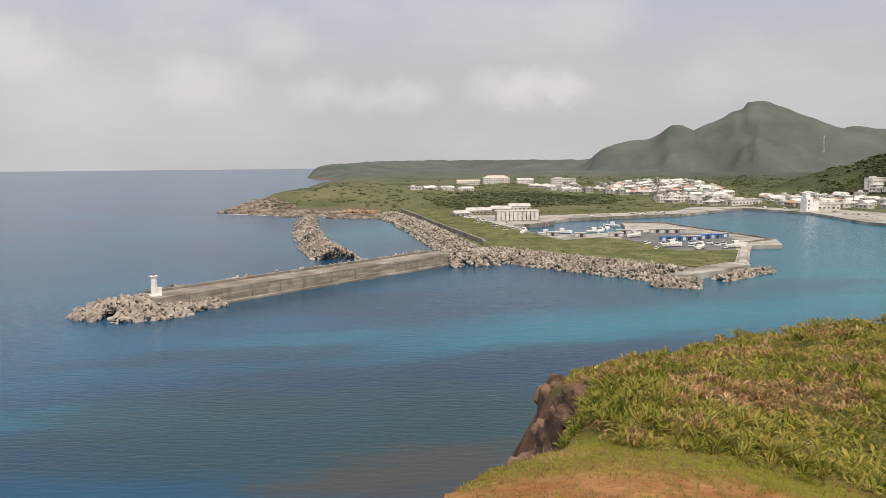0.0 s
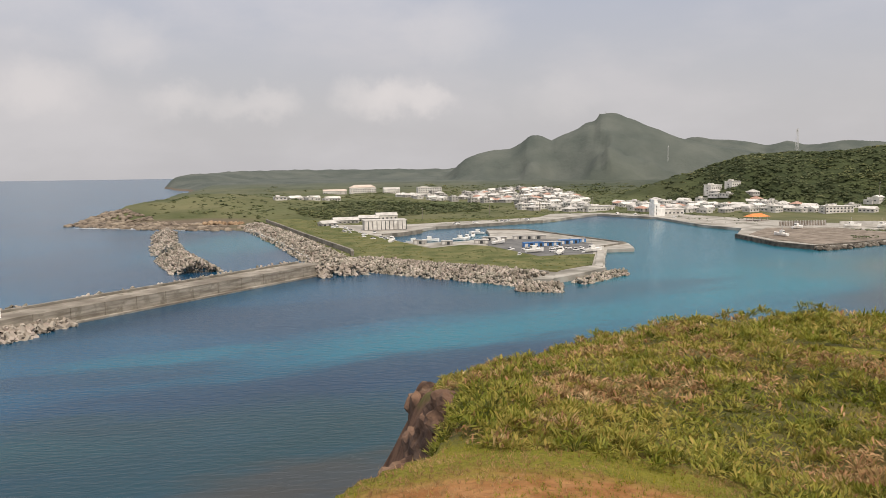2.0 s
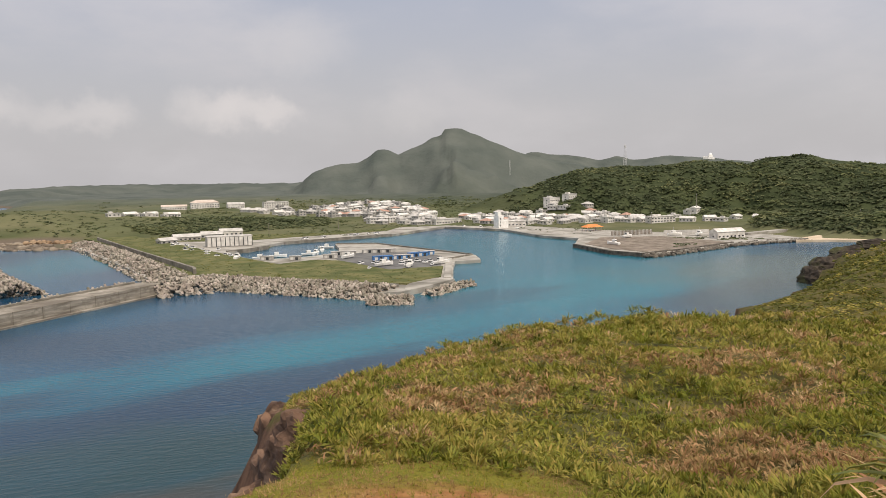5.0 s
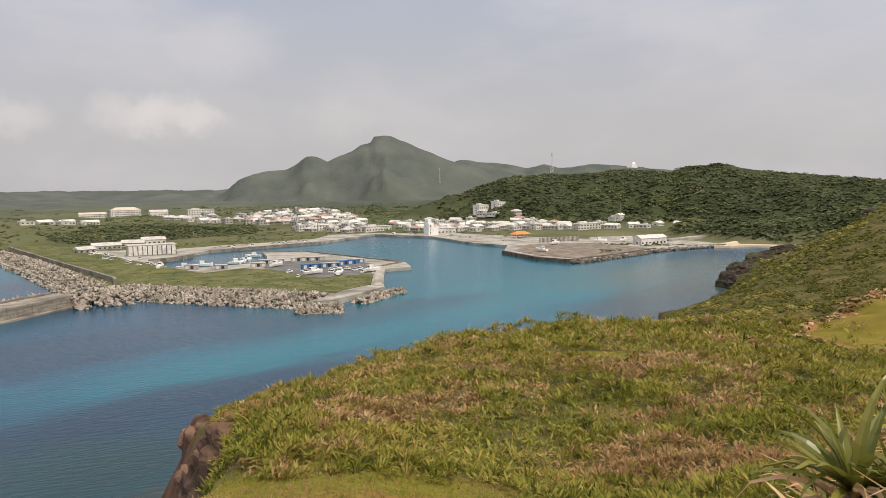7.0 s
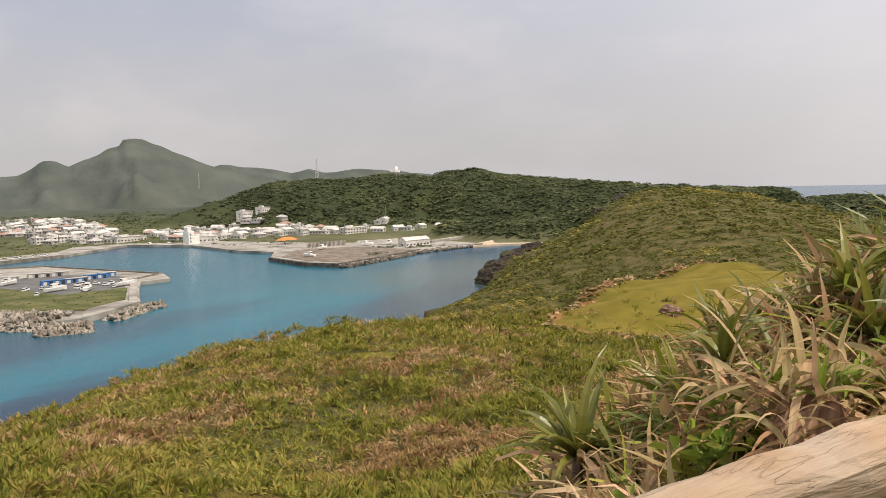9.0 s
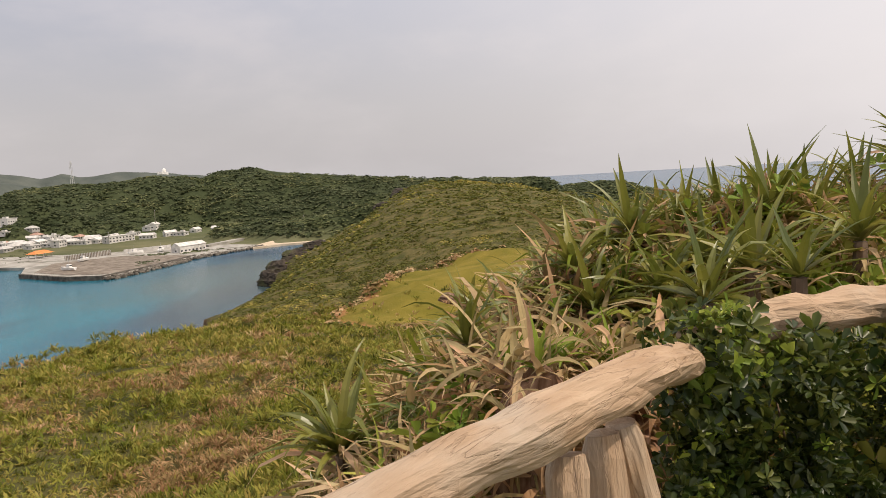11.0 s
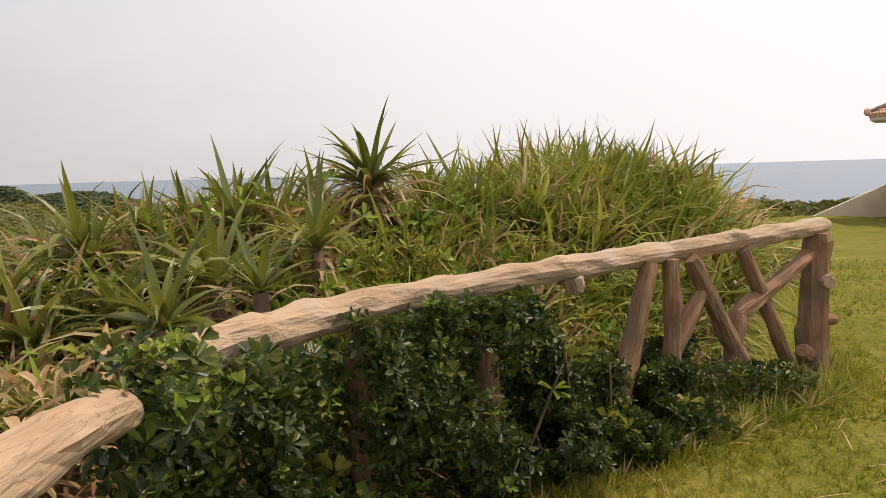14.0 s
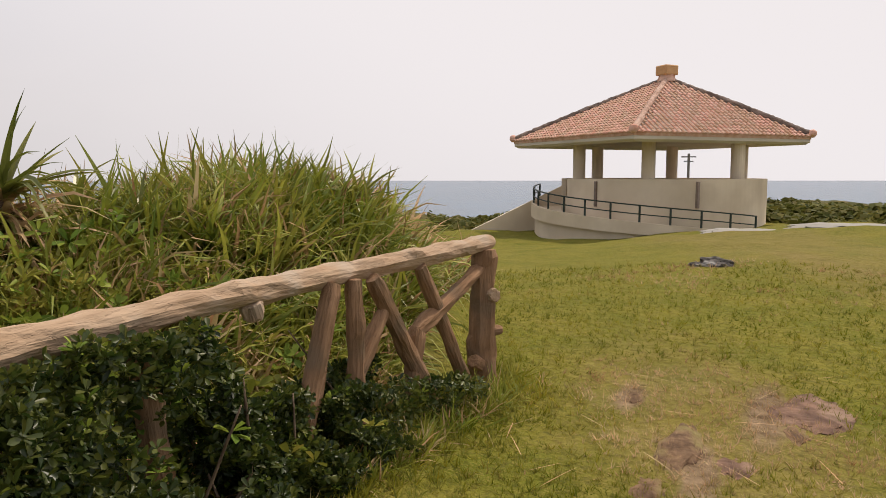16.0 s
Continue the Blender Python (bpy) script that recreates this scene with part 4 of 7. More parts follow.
wall_line("wall_mole_parapet", [(-48, 700), (-12, 541), (17, 421), (17, 410)], 1.6, 1, 5.4, "concrete", "dark concrete parapet behind the tetrapods")
wall_line("pavement_mole_path", [(17, 400), (61, 358), (100, 322)], 3.0, 1, 3.3, "quay", "pale concrete path along the mole")
tagged(link_mesh("pavement_mole_corner", prism(bmesh.new(), [(98, 306), (104, 322), (114, 338), (128, 341), (132, 333), (110, 314)], -3, 2.5), "quay"), "pale concrete mole corner", "quay", kind="structure")
wall_line("pavement_pier_arm", [(130, 337), (163, 420)], 3.6, -3, 2.9, "quay", "pale concrete arm along the mole end")
wall_line("wall_pier_curb", [(163, 421), (186, 438), (155, 551), (127, 564)], 1.0, 1.5, 2.9, "concrete", "low concrete kerb wall of the pier")
wall_line("wall_quay_edge", [(93, 605), (195, 644)], 1.2, -1, 2.5, "concrete", "dark concrete quay edge")
wall_line("wall_jut_edge", [(279, 470), (273, 415), (281, 392), (318, 402), (384, 428)], 2.2, -1, 2.7, "quay_rock", "dark concrete edge of the quay")
tagged(link_mesh("ground_beach", prism(bmesh.new(), [(438, 423), (462, 416), (490, 392), (530, 372), (535, 430), (500, 455), (452, 436)], -2, 1.6), "sand"), "small pale sand beach", "beach", kind="structure")
wall_line("road_shore", [(440, 478), (520, 500), (600, 512), (680, 500)], 7, 0, 3.6, "quay", "pale shore road below the wooded hill")
cx_, cy_, cw_ = along([(-106, 712), (-70, 702)], 60, 6, rng)
cut = join_copies("cut_bank_rocks", ROCKS, None, rng.integers(0, 5, 60), placements(cx_, cy_, np.maximum(land_height(cx_, cy_), 1) + rng.uniform(-1, 1.5, 60), rng.uniform(1.2, 2.6, 60), rng, 0.5, 0.8), "ochre")
tagged(cut, "ochre broken rock of a cut bank above the shore", "rocks", kind="stuff")

# ---- village ----
MAT["wall_white"] = material("white_render", (0.55, 0.53, 0.50), (0.72, 0.70, 0.66), 0.85, 0.2, bump=0.1, stain=(0.42, 0.40, 0.37), stain_scale=0.15)
MAT["wall_grey"] = material("grey_render", (0.34, 0.33, 0.31), (0.48, 0.46, 0.43), 0.9, 0.2, bump=0.1, stain=(0.25, 0.24, 0.22), stain_scale=0.2)
MAT["roof_grey"] = material("grey_slab_roof", (0.38, 0.365, 0.345), (0.57, 0.55, 0.52), 0.9, 0.2, bump=0.1)
MAT["roof_red"] = material("faded_red_tiles", (0.34, 0.20, 0.15), (0.46, 0.30, 0.24), 0.85, 0.4, bump=0.3)
MAT["roof_pale"] = material("faded_pinkish_roof", (0.46, 0.38, 0.32), (0.60, 0.52, 0.46), 0.85, 0.3, bump=0.2)
MAT["roof_orange"] = material("orange_roof", (0.62, 0.20, 0.06), (0.72, 0.27, 0.09), 0.7, 0.3, bump=0.1)
MAT["dark_glass"] = material("dark_window_glass", (0.02, 0.025, 0.03), (0.05, 0.055, 0.06), 0.15, 0.4, bump=0.0, spec=0.6)
MAT["blue_sheet"] = material("blue_tarpaulin", (0.04, 0.13, 0.34), (0.08, 0.22, 0.46), 0.6, 0.3, bump=0.2)
MAT["metal"] = material("galvanised_steel", (0.32, 0.33, 0.33), (0.45, 0.45, 0.45), 0.5, 1.0, bump=0.1, metal=0.5)


def roof_shape(w, d_, h, over, kind):
    bm = bmesh.new()
    W, D = w / 2 + over, d_ / 2 + over
    if kind == "flat":
        box(bm, w + 2 * over, d_ + 2 * over, 0.35, 0, 0, h)
    else:
        run = min(W, D) * (0.95 if kind == "hip" else 0.02)
        c = [bm.verts.new(p) for p in ((-W, -D, h), (W, -D, h), (W, D, h), (-W, D, h))]
        t = [bm.verts.new((-W + run, 0, h + D * 0.5)), bm.verts.new((W - run, 0, h + D * 0.5))]
        for f in ((c[0], c[1], t[1], t[0]), (c[2], c[3], t[0], t[1]), (c[1], c[2], t[1]), (c[3], c[0], t[0]), (c[3], c[2], c[1], c[0])):
            bm.faces.new(f)
    return bm


def house(label, w, d_, h, storeys, roof, wall_mat, roof_mat, x=0, y=0, z=0, rz=0, name="house", group="village houses"):
    ob = thing(name, x, y, z, rz, label, "house" if name == "house" else "building", group)
    part("wall", box(bmesh.new(), w, d_, h + 1.5, 0, 0, -1.5), wall_mat, ob)
    part("roof", roof_shape(w, d_, h, 0.5, roof), roof_mat, ob)
    if roof == "flat":
        tank = part("rooftop_hut", box(bmesh.new(), w * 0.3, d_ * 0.4, 1.7, -w * 0.2, 0, h + 0.34), wall_mat, ob.children[-1])
    n = max(2, int(w / 3.6))
    bm0 = box(bmesh.new(), 1.7, 0.12, 1.2, 0, 0, 0)
    me = bpy.data.meshes.new("window")
    bm0.to_mesh(me), bm0.free()
    me.materials.append(MAT["dark_glass"])
    for s in range(storeys):
        for k in range(n):
            for side in (-1, 1):
                wi = new("window", me)
                wi.parent = ob
                wi.location = (-w / 2 + (k + 0.5) * w / n, side * (d_ / 2 + 0.02), s * 2.9 + 1.0)
        for side in (-1, 1):
            wi = new("window", me)
            wi.parent = ob
            wi.location, wi.rotation_euler = (side * (w / 2 + 0.02), 0, s * 2.9 + 1.0), (0, 0, math.pi / 2)
    return ob


def ground_z(x, y):
    return float(land_height(np.array([x]), np.array([y]))[0])


TEMPLATES = [
    house("low white concrete house with a flat roof", 13, 9, 3.2, 1, "flat", "wall_white", "roof_grey", 250, 950),
    house("two-storey white concrete house with a flat roof", 11, 9, 6.1, 2, "flat", "wall_white", "wall_white", 265, 960),
    house("low house with a faded red tiled roof", 12, 9, 3.0, 1, "hip", "wall_grey", "roof_red", 280, 950),
    house("low house with a grey hipped roof", 13, 9, 3.1, 1, "hip", "wall_grey", "roof_grey", 240, 940),
    house("low white shed with a pale gabled roof", 15, 8, 3.4, 1, "gable", "wall_white", "wall_white", 300, 960),
    house("grey two-storey concrete house", 10, 8, 6.0, 2, "flat", "wall_grey", "roof_grey", 310, 970),
]
rnd = random.Random(4)
taken = []


def settle(outline, count, spacing, mix):
    """Scatter houses inside a plan outline, clear of each other and of the shore."""
    xs, ys = [p[0] for p in outline], [p[1] for p in outline]
    made = tries = 0
    while made < count and tries < 4000:
        tries += 1
        x, y = rnd.uniform(min(xs), max(xs)), rnd.uniform(min(ys), max(ys))
        if float(inside_distance(np.array([x]), np.array([y]), outline)[0]) < 0 or any(math.hypot(x - a, y - b) < spacing for a, b in taken):
            continue
        zz = ground_z(x, y)
        if zz < 0.9 or zz > 21:
            continue
        taken.append((x, y))
        copy_thing(rnd.choice(mix), pose(x, y, zz + 0.2, 0, 0, rnd.choice((20, 25, 30, 115, 110))))
        made += 1


T0, T1, T2, T3, T4, T5 = TEMPLATES
for k, t in enumerate(TEMPLATES):
    x, y = t.location.x, t.location.y
    t.location.z = ground_z(x, y) + 0.2
    taken.append((x, y))
settle([(180, 1080), (230, 860), (300, 830), (330, 900), (380, 1100), (375, 1230), (280, 1220)], 120, 12.5, [T0, T0, T0, T3, T3, T4, T4, T5, T2])
settle([(215, 800), (262, 742), (300, 760), (310, 850), (230, 850)], 16, 14, [T0, T1, T3, T4])
settle([(320, 700), (400, 690), (500, 640), (500, 730), (470, 790), (400, 850), (340, 850)], 78, 12.5, [T0, T0, T0, T3, T3, T4, T4, T1, T2])
settle([(95, 1150), (170, 960), (220, 880), (205, 1090), (150, 1190)], 24, 14, [T0, T3, T4, T5])
settle([(-45, 850), (15, 870), (20, 930), (-40, 910)], 7, 15, [T4, T0])
settle([(495, 640), (545, 615), (600, 620), (560, 720)], 6, 24, [T0, T4])
for x, y, w, d_, h, st, rf, wm, rm, rz, lab in (
        (70, 1235, 42, 16, 8, 2, "hip", "wall_white", "roof_pale", 5, "long white school hall with a faded roof"), (25, 1255, 38, 10, 5, 1, "gable", "wall_white", "roof_pale", 5, "long low white school wing"),
        (115, 1215, 26, 12, 6, 1, "gable", "wall_white", "roof_grey", 5, "white gabled school building"), (172, 1185, 38, 12, 9, 3, "flat", "wall_white", "wall_white", 5, "three-storey white school block"),
        (452, 815, 20, 10, 11, 3, "flat", "wall_white", "wall_white", 25, "three-storey white block on the hillside"), (468, 800, 16, 10, 8, 2, "flat", "wall_white", "wall_white", 25, "white flat-roofed block on the hillside"),
        (292, 760, 34, 11, 5, 1, "flat", "wall_white", "roof_grey", 15, "long low white harbour hall"), (335, 690, 30, 12, 5.4, 1, "flat", "wall_white", "wall_white", -15, "white flat harbour office"),
        (487, 648, 30, 10, 6.4, 2, "flat", "wall_white", "wall_white", 0, "long two-storey white guest house"), (567, 692, 14, 8, 5, 1, "gable", "wall_white", "wall_white", 30, "white house among trees"),
        (538, 634, 12, 8, 4, 1, "gable", "wall_white", "wall_white", -20, "small white house among trees"), (22, 668, 22, 9, 3.4, 1, "gable", "wall_grey", "roof_grey", 12, "low grey harbour shed"), (44, 690, 18, 9, 3.4, 1, "gable", "wall_grey", "roof_grey", -8, "low grey net shed"),
        (6, 640, 14, 8, 3.0, 1, "gable", "wall_grey", "roof_grey", 30, "small grey store behind the mole"), (62, 712, 20, 9, 4.2, 1, "gable", "wall_white", "roof_grey", 8, "pale low shed behind the port"),
        (410, 463, 27, 9, 5.2, 1, "gable", "wall_white", "wall_white", 2, "white boat shed on the shore"), (241, 802, 24, 12, 5.6, 2, "flat", "wall_white", "wall_white", 20, "white two-storey shop by the shore")):
    house(lab, w, d_, h, st, rf, wm, rm, x, y, max(1.9, ground_z(x, y)), rz, "building", "")
store = thing("harbour_store", 50, 592, 2, 3, "white harbour store with a ribbed facade", "building")
part("wall", box(bmesh.new(), 33, 13, 8.6, 0, 0, -1), "wall_grey", store)
part("roof", box(bmesh.new(), 34, 14, 0.5, 0, 0, 7.6, 0, 0.1), "roof_grey", store)
for k in range(10):
    part("facade_panel", box(bmesh.new(), 2.7, 0.35, 6.9, -14.9 + 3.3 * k, -6.65, 0.5, 0, 0.08), "wall_white", store)
    part("dark_bay", box(bmesh.new(), 0.5, 0.2, 6.4, -13.25 + 3.3 * k, -6.55, 0.5), "dark_glass", store)
wall_line("wall_store_quay", [(44, 541), (60, 551), (76, 570)], 1.6, -1, 3.0, "concrete", "dark stained quay wall below the store")
pavilion_o = thing("market_shelter", 366, 586, 2, 10, "open shelter with a bright orange roof on the quay", "shelter")
part("roof", roof_shape(18, 9, 3.4, 0.6, "hip"), "roof_orange", pavilion_o)
for sx in (-8, 0, 8):
    for sy in (-3.6, 3.6):
        part("post", box(bmesh.new(), 0.4, 0.4, 3.5, sx, sy, 0), "wall_white", pavilion_o)
hall = thing("harbour_tower", 310, 664, 2, 20, "white stepped tower building at the harbour", "building")
part("tower", box(bmesh.new(), 7, 7, 13, 0, 0, -1, 0, 0.1), "white_paint", hall)
part("upper_tower", box(bmesh.new(), 4.6, 4.6, 4, -1, 0, 12, 0, 0.1), "white_paint", hall)
part("wing", box(bmesh.new(), 9, 8, 8, 6, 1, -1, 0, 0.1), "white_paint", hall)
for k in range(3):
    part("window", box(bmesh.new(), 1.2, 0.2, 1.6, -1, -3.5, 2 + 3.2 * k), "dark_glass", hall)

# ---- yard clutter: covered racks, boats, cars, masts ----
for i, (x, y, L, rz) in enumerate(((126, 436, 12, 2), (138, 437, 12, 4), (152, 446, 13, 10), (160, 452, 10, 10), (137, 482, 22, -8), (112, 478, 16, -8), (100, 462, 9, -15), (62, 470, 8, -25), (78, 462, 7, -20))):
    blue = i < 5
    rack = thing("storage_rack", x, y, 2.15, rz, "row of blue-sheeted storage sheds" if blue else "low grey yard shed", "shed", "yard sheds")
    part("body", box(bmesh.new(), L, 3.2, 2.4, 0, 0, 0), "blue_sheet" if blue and i != 4 else "wall_grey", rack)
    part("roof", box(bmesh.new(), L + 0.5, 3.8, 0.2, 0, 0, 2.4), "blue_sheet" if i in (0, 2) else "roof_grey", rack)
    for k in range(int(L / 3)):
        part("door", box(bmesh.new(), 1.8, 0.1, 1.8, -L / 2 + 1.7 + 3 * k, -1.62, 0.1), "dark_glass" if k % 2 else "wall_white", rack)


def boat_hull(L, B, H):
    bm = bmesh.new()
    rows = []
    for i in range(9):
        u = i / 8
        half = B / 2 * (0.85 if u < 0.02 else 1) * (1 - max(0, (u - 0.45) / 0.55) ** 2.2)
        sheer = H * (1 + 0.5 * u * u)
        rows.append([bm.verts.new((L * (u - 0.5), s * max(half, 0.03) * k, zz)) for s, k, zz in ((-1, 1, sheer), (-1, 0.75, 0.05), (0, 0, -0.35), (1, 0.75, 0.05), (1, 1, sheer))])
    for a, b in zip(rows, rows[1:]):
        for k in range(4):
            bm.faces.new((a[k], a[k + 1], b[k + 1], b[k]))
        bm.faces.new((a[4], a[0], b[0], b[4]))
    bm.faces.new(rows[0])
    bmesh.ops.recalc_face_normals(bm, faces=bm.faces)
    return bm


boat = thing("fishing_boat", 116, 553, 0.2, 150, "white fishing boat moored at the quay", "boat", "harbour boats")
part("hull", boat_hull(12, 3.2, 1.3), "white_paint", boat)
wheelhouse = part("wheelhouse", box(bmesh.new(), 3, 2.2, 2.2, -1, 0, 1.2, 0, 0.1), "white_paint", boat)
part("window", box(bmesh.new(), 3.06, 1.9, 0.7, -1, 0, 2.3), "dark_glass", wheelhouse)
part("mast", box(bmesh.new(), 0.12, 0.12, 3.2, -1.2, 0, 3.3), "metal", boat)
for x, y, rz, z in ((292, 708, 30, .2), (319, 640, -60, .2), (96, 509, 10, .2), (62, 496, -20, .2), (109, 532, 80, .2), (74, 505, 0, .2), (101, 512, 60, .2), (302, 690, 80, .2), (345, 500, 20, 2.9),
                    (390, 500, -15, 2.9), (408, 492, 30, 2.9), (110, 456, 40, 2.8), (118, 404, 20, 2.8), (130, 394, 60, 2.8), (46, 486, 70, 2.7), (150, 398, 20, 2.8), (300, 452, 100, 2.9)):
    copy_thing(boat, pose(x, y, z, 0, 0, rz) @ pose(0, 0, 0, 0, 0, 0))
MAT["car_white"] = material("white_car_paint", (0.7, 0.7, 0.69), (0.8, 0.8, 0.79), 0.3, 0.5, bump=0.0, spec=0.5)
MAT["tyre"] = material("black_rubber", (0.02, 0.02, 0.02), (0.04, 0.04, 0.04), 0.9, 2.0, bump=0.1)
car = thing("car", 40, 560, 2.0, 60, "small pale parked car", "car", "parked cars")
part("body", box(bmesh.new(), 3.6, 1.55, 0.75, 0, 0, 0.28, 0, 0.12), "car_white", car)
part("cabin", box(bmesh.new(), 2.3, 1.4, 0.62, -0.3, 0, 1.0, 0, 0.18), "dark_glass", car, "dark glazed cabin")
part("roof", box(bmesh.new(), 1.8, 1.3, 0.06, -0.3, 0, 1.61), "car_white", car)
for sx in (-1.15, 1.15):
    for sy in (-0.72, 0.72):
        bmw = lathe(bmesh.new(), [(0.28, -0.09), (0.28, 0.09)], 10)
        bmesh.ops.transform(bmw, matrix=pose(sx, sy, 0.28, 90), verts=bmw.verts)
        whl = part("wheel", bmw, "tyre", car)
        hub = lathe(bmesh.new(), [(0.15, -0.1), (0.15, 0.1)], 8)
        bmesh.ops.transform(hub, matrix=pose(sx, sy, 0.28, 90), verts=hub.verts)
        part("rim", hub, "metal", whl)
for k in range(52):
    if k < 22:
        u = rnd.random()
        x, y = 8 + 38 * u + rnd.uniform(-6, 6), 640 - 150 * u + rnd.uniform(-8, 8)
    elif k < 38:
        u = rnd.random()
        x, y = 104 + 90 * u, 615 + 37 * u + rnd.uniform(0, 9)
    else:
        x, y = rnd.uniform(106, 150), rnd.uniform(392, 428)
    copy_thing(car, pose(x, y, 2.0 if k < 38 else 2.2, 0, 0, rnd.choice((-30, 60, 65, 25))))


MAT["mast_grey"] = material("pale_mast_paint", (0.50, 0.50, 0.49), (0.62, 0.62, 0.61), 0.6, 1.0, bump=0.05)


def pylon(x, y, z, h, w, label):
    ob = thing("lattice_mast", x, y, z, 20, label, "mast", "masts")
    for sx, sy in ((-1, -1), (1, -1), (1, 1), (-1, 1)):
        bm = bmesh.new()
        c = bmesh.ops.create_cone(bm, segments=5, radius1=w * 0.07, radius2=w * 0.05, depth=h, cap_ends=True)
        sh = Matrix.Identity(4)
        sh[0][2], sh[1][2] = -sx * w * 0.3 / h, -sy * w * 0.3 / h
        bmesh.ops.transform(bm, matrix=Matrix.Translation((sx * w * 0.35, sy * w * 0.35, h / 2)) @ sh, verts=c["verts"])
        part("leg", bm, "mast_grey", ob)
    for k in range(6):
        u = (k + 0.5) / 6
        part("brace", box(bmesh.new(), w * 0.8 * (1 - 0.8 * u), w * 0.8 * (1 - 0.8 * u), h * 0.008, 0, 0, h * u), "mast_grey", ob)
    part("platform", lathe(bmesh.new(), [(w * 0.22, h * 0.88), (w * 0.22, h * 0.95)], 8), "mast_grey", ob)
    return ob


m_ = bearing(-34.37, 1500)
pylon(m_.x, m_.y, 62, 50, 5, "tall lattice radio mast behind the wooded hill")
m_ = bearing(-25.9, 1900)
pylon(m_.x, m_.y, 58, 38, 2.6, "pale slim radio mast on the mountain flank")
for da, hh in ((-21.0, 11), (-21.45, 15), (-21.8, 9)):
    m_ = bearing(da, 2098)
    pylon(m_.x, m_.y, 180, hh, 2.2, "small aerial mast on the mountain top")
m_ = bearing(-40.2, 1500)
radar = thing("radar_station", m_.x, m_.y, 80, 40, "white radome station on the far ridge", "building")
part("block", box(bmesh.new(), 62, 10, 5, 0, 0, 0, 0, 0.2), "white_paint", radar)
part("dome", lathe(bmesh.new(), [(3.2, 5), (4.0, 7.5), (3.3, 10), (1.7, 11.6), (0.2, 12.2)], 14, 16), "white_paint", radar)
for x, y, h in ((567, 690, 22), (95, 700, 11), (170, 745, 11), (230, 770, 11), (640, 540, 14), (470, 640, 12), (380, 720, 12), (300, 800, 12)):
    po = thing("utility_pole", x, y, max(1.5, ground_z(x, y)), 30, "grey concrete utility pole", "pole", "utility poles")
    part("shaft", lathe(bmesh.new(), [(0.35, 0), (0.2, h)], 8), "concrete", po)
    part("crossarm", box(bmesh.new(), 2.2, 0.2, 0.2, 0, 0, h * 0.93), "metal", po)
fence_j = thing("yard_screen", 366, 524, 2.0, -2, "pale ribbed screen along the yard", "fence")
for k in range(30):
    part("post", box(bmesh.new(), 0.35, 0.35, 4.2, -19 + k * 1.3, 0, 0), "roof_grey", fence_j)
part("panel", box(bmesh.new(), 39, 0.15, 3.4, 0, 0.3, 0.2), "earth", fence_j)
scr = thing("yard_screen", 413, 513, 2.0, -14, "grey block screen wall along the yard", "fence")
for k in range(10):
    part("panel", box(bmesh.new(), 3.9, 0.25, 3.2, -19 + k * 4.0, 0, 0, 0, 0.05), "roof_grey", scr)

# ---- log-shaped fence ----
def log_material(name, low, high, crack, stain):
    """Cast, chisel-marked logwork: streaks along the grain, thin dark cracks, blotches and a rough skin."""
    m = material(name, low, high, 0.9, 26.0, 10, bump=0.0, stretch=(0.14, 1.0, 1.0), stain=stain, stain_scale=4.0, spread=(0.22, 0.78), spec=0.15)
    nt, lk = m.node_tree.nodes, m.node_tree.links
    bsdf = nt["Principled BSDF"]
    co = nt.new("ShaderNodeTexCoord")
    mp = nt.new("ShaderNodeMapping")
    mp.inputs[3].default_value = (0.12, 1.0, 1.0)
    lk.new(co.outputs["Object"], mp.inputs[0])
    grain = nt.new("ShaderNodeTexNoise")
    grain.inputs["Scale"].default_value, grain.inputs["Detail"].default_value, grain.inputs["Distortion"].default_value = 15.0, 6.0, 0.25
    lk.new(mp.outputs[0], grain.inputs[0])
    line = nt.new("ShaderNodeMath")
    line.operation = "SUBTRACT"
    line.inputs[1].default_value = 0.5
    lk.new(grain.outputs[0], line.inputs[0])
    edge = nt.new("ShaderNodeMath")
    edge.operation = "ABSOLUTE"
    lk.new(line.outputs[0], edge.inputs[0])
    thin = nt.new("ShaderNodeMapRange")
    thin.inputs[1].default_value, thin.inputs[2].default_value, thin.inputs[3].default_value, thin.inputs[4].default_value = 0.002, 0.009, 0.22, 0.0
    lk.new(edge.outputs[0], thin.inputs[0])
    mx = nt.new("ShaderNodeMix")
    mx.data_type = "RGBA"
    mx.inputs[7].default_value = (*crack, 1)
    lk.new(thin.outputs[0], mx.inputs[0]), lk.new(bsdf.inputs["Base Color"].links[0].from_socket, mx.inputs[6])
    lk.new(mx.outputs[2], bsdf.inputs["Base Color"])
    skin = nt.new("ShaderNodeTexNoise")
    skin.inputs["Scale"].default_value, skin.inputs["Detail"].default_value = 70.0, 6.0
    lk.new(mp.outputs[0], skin.inputs[0])
    b1, b2 = nt.new("ShaderNodeBump"), nt.new("ShaderNodeBump")
    b1.invert = True
    b1.inputs["Strength"].default_value, b1.inputs["Distance"].default_value = 0.8, 0.006
    b2.inputs["Strength"].default_value, b2.inputs["Distance"].default_value = 0.8, 0.012
    lk.new(thin.outputs[0], b1.inputs["Height"]), lk.new(skin.outputs[0], b2.inputs["Height"])
    lk.new(b1.outputs[0], b2.inputs["Normal"]), lk.new(b2.outputs[0], bsdf.inputs["Normal"])
    return m


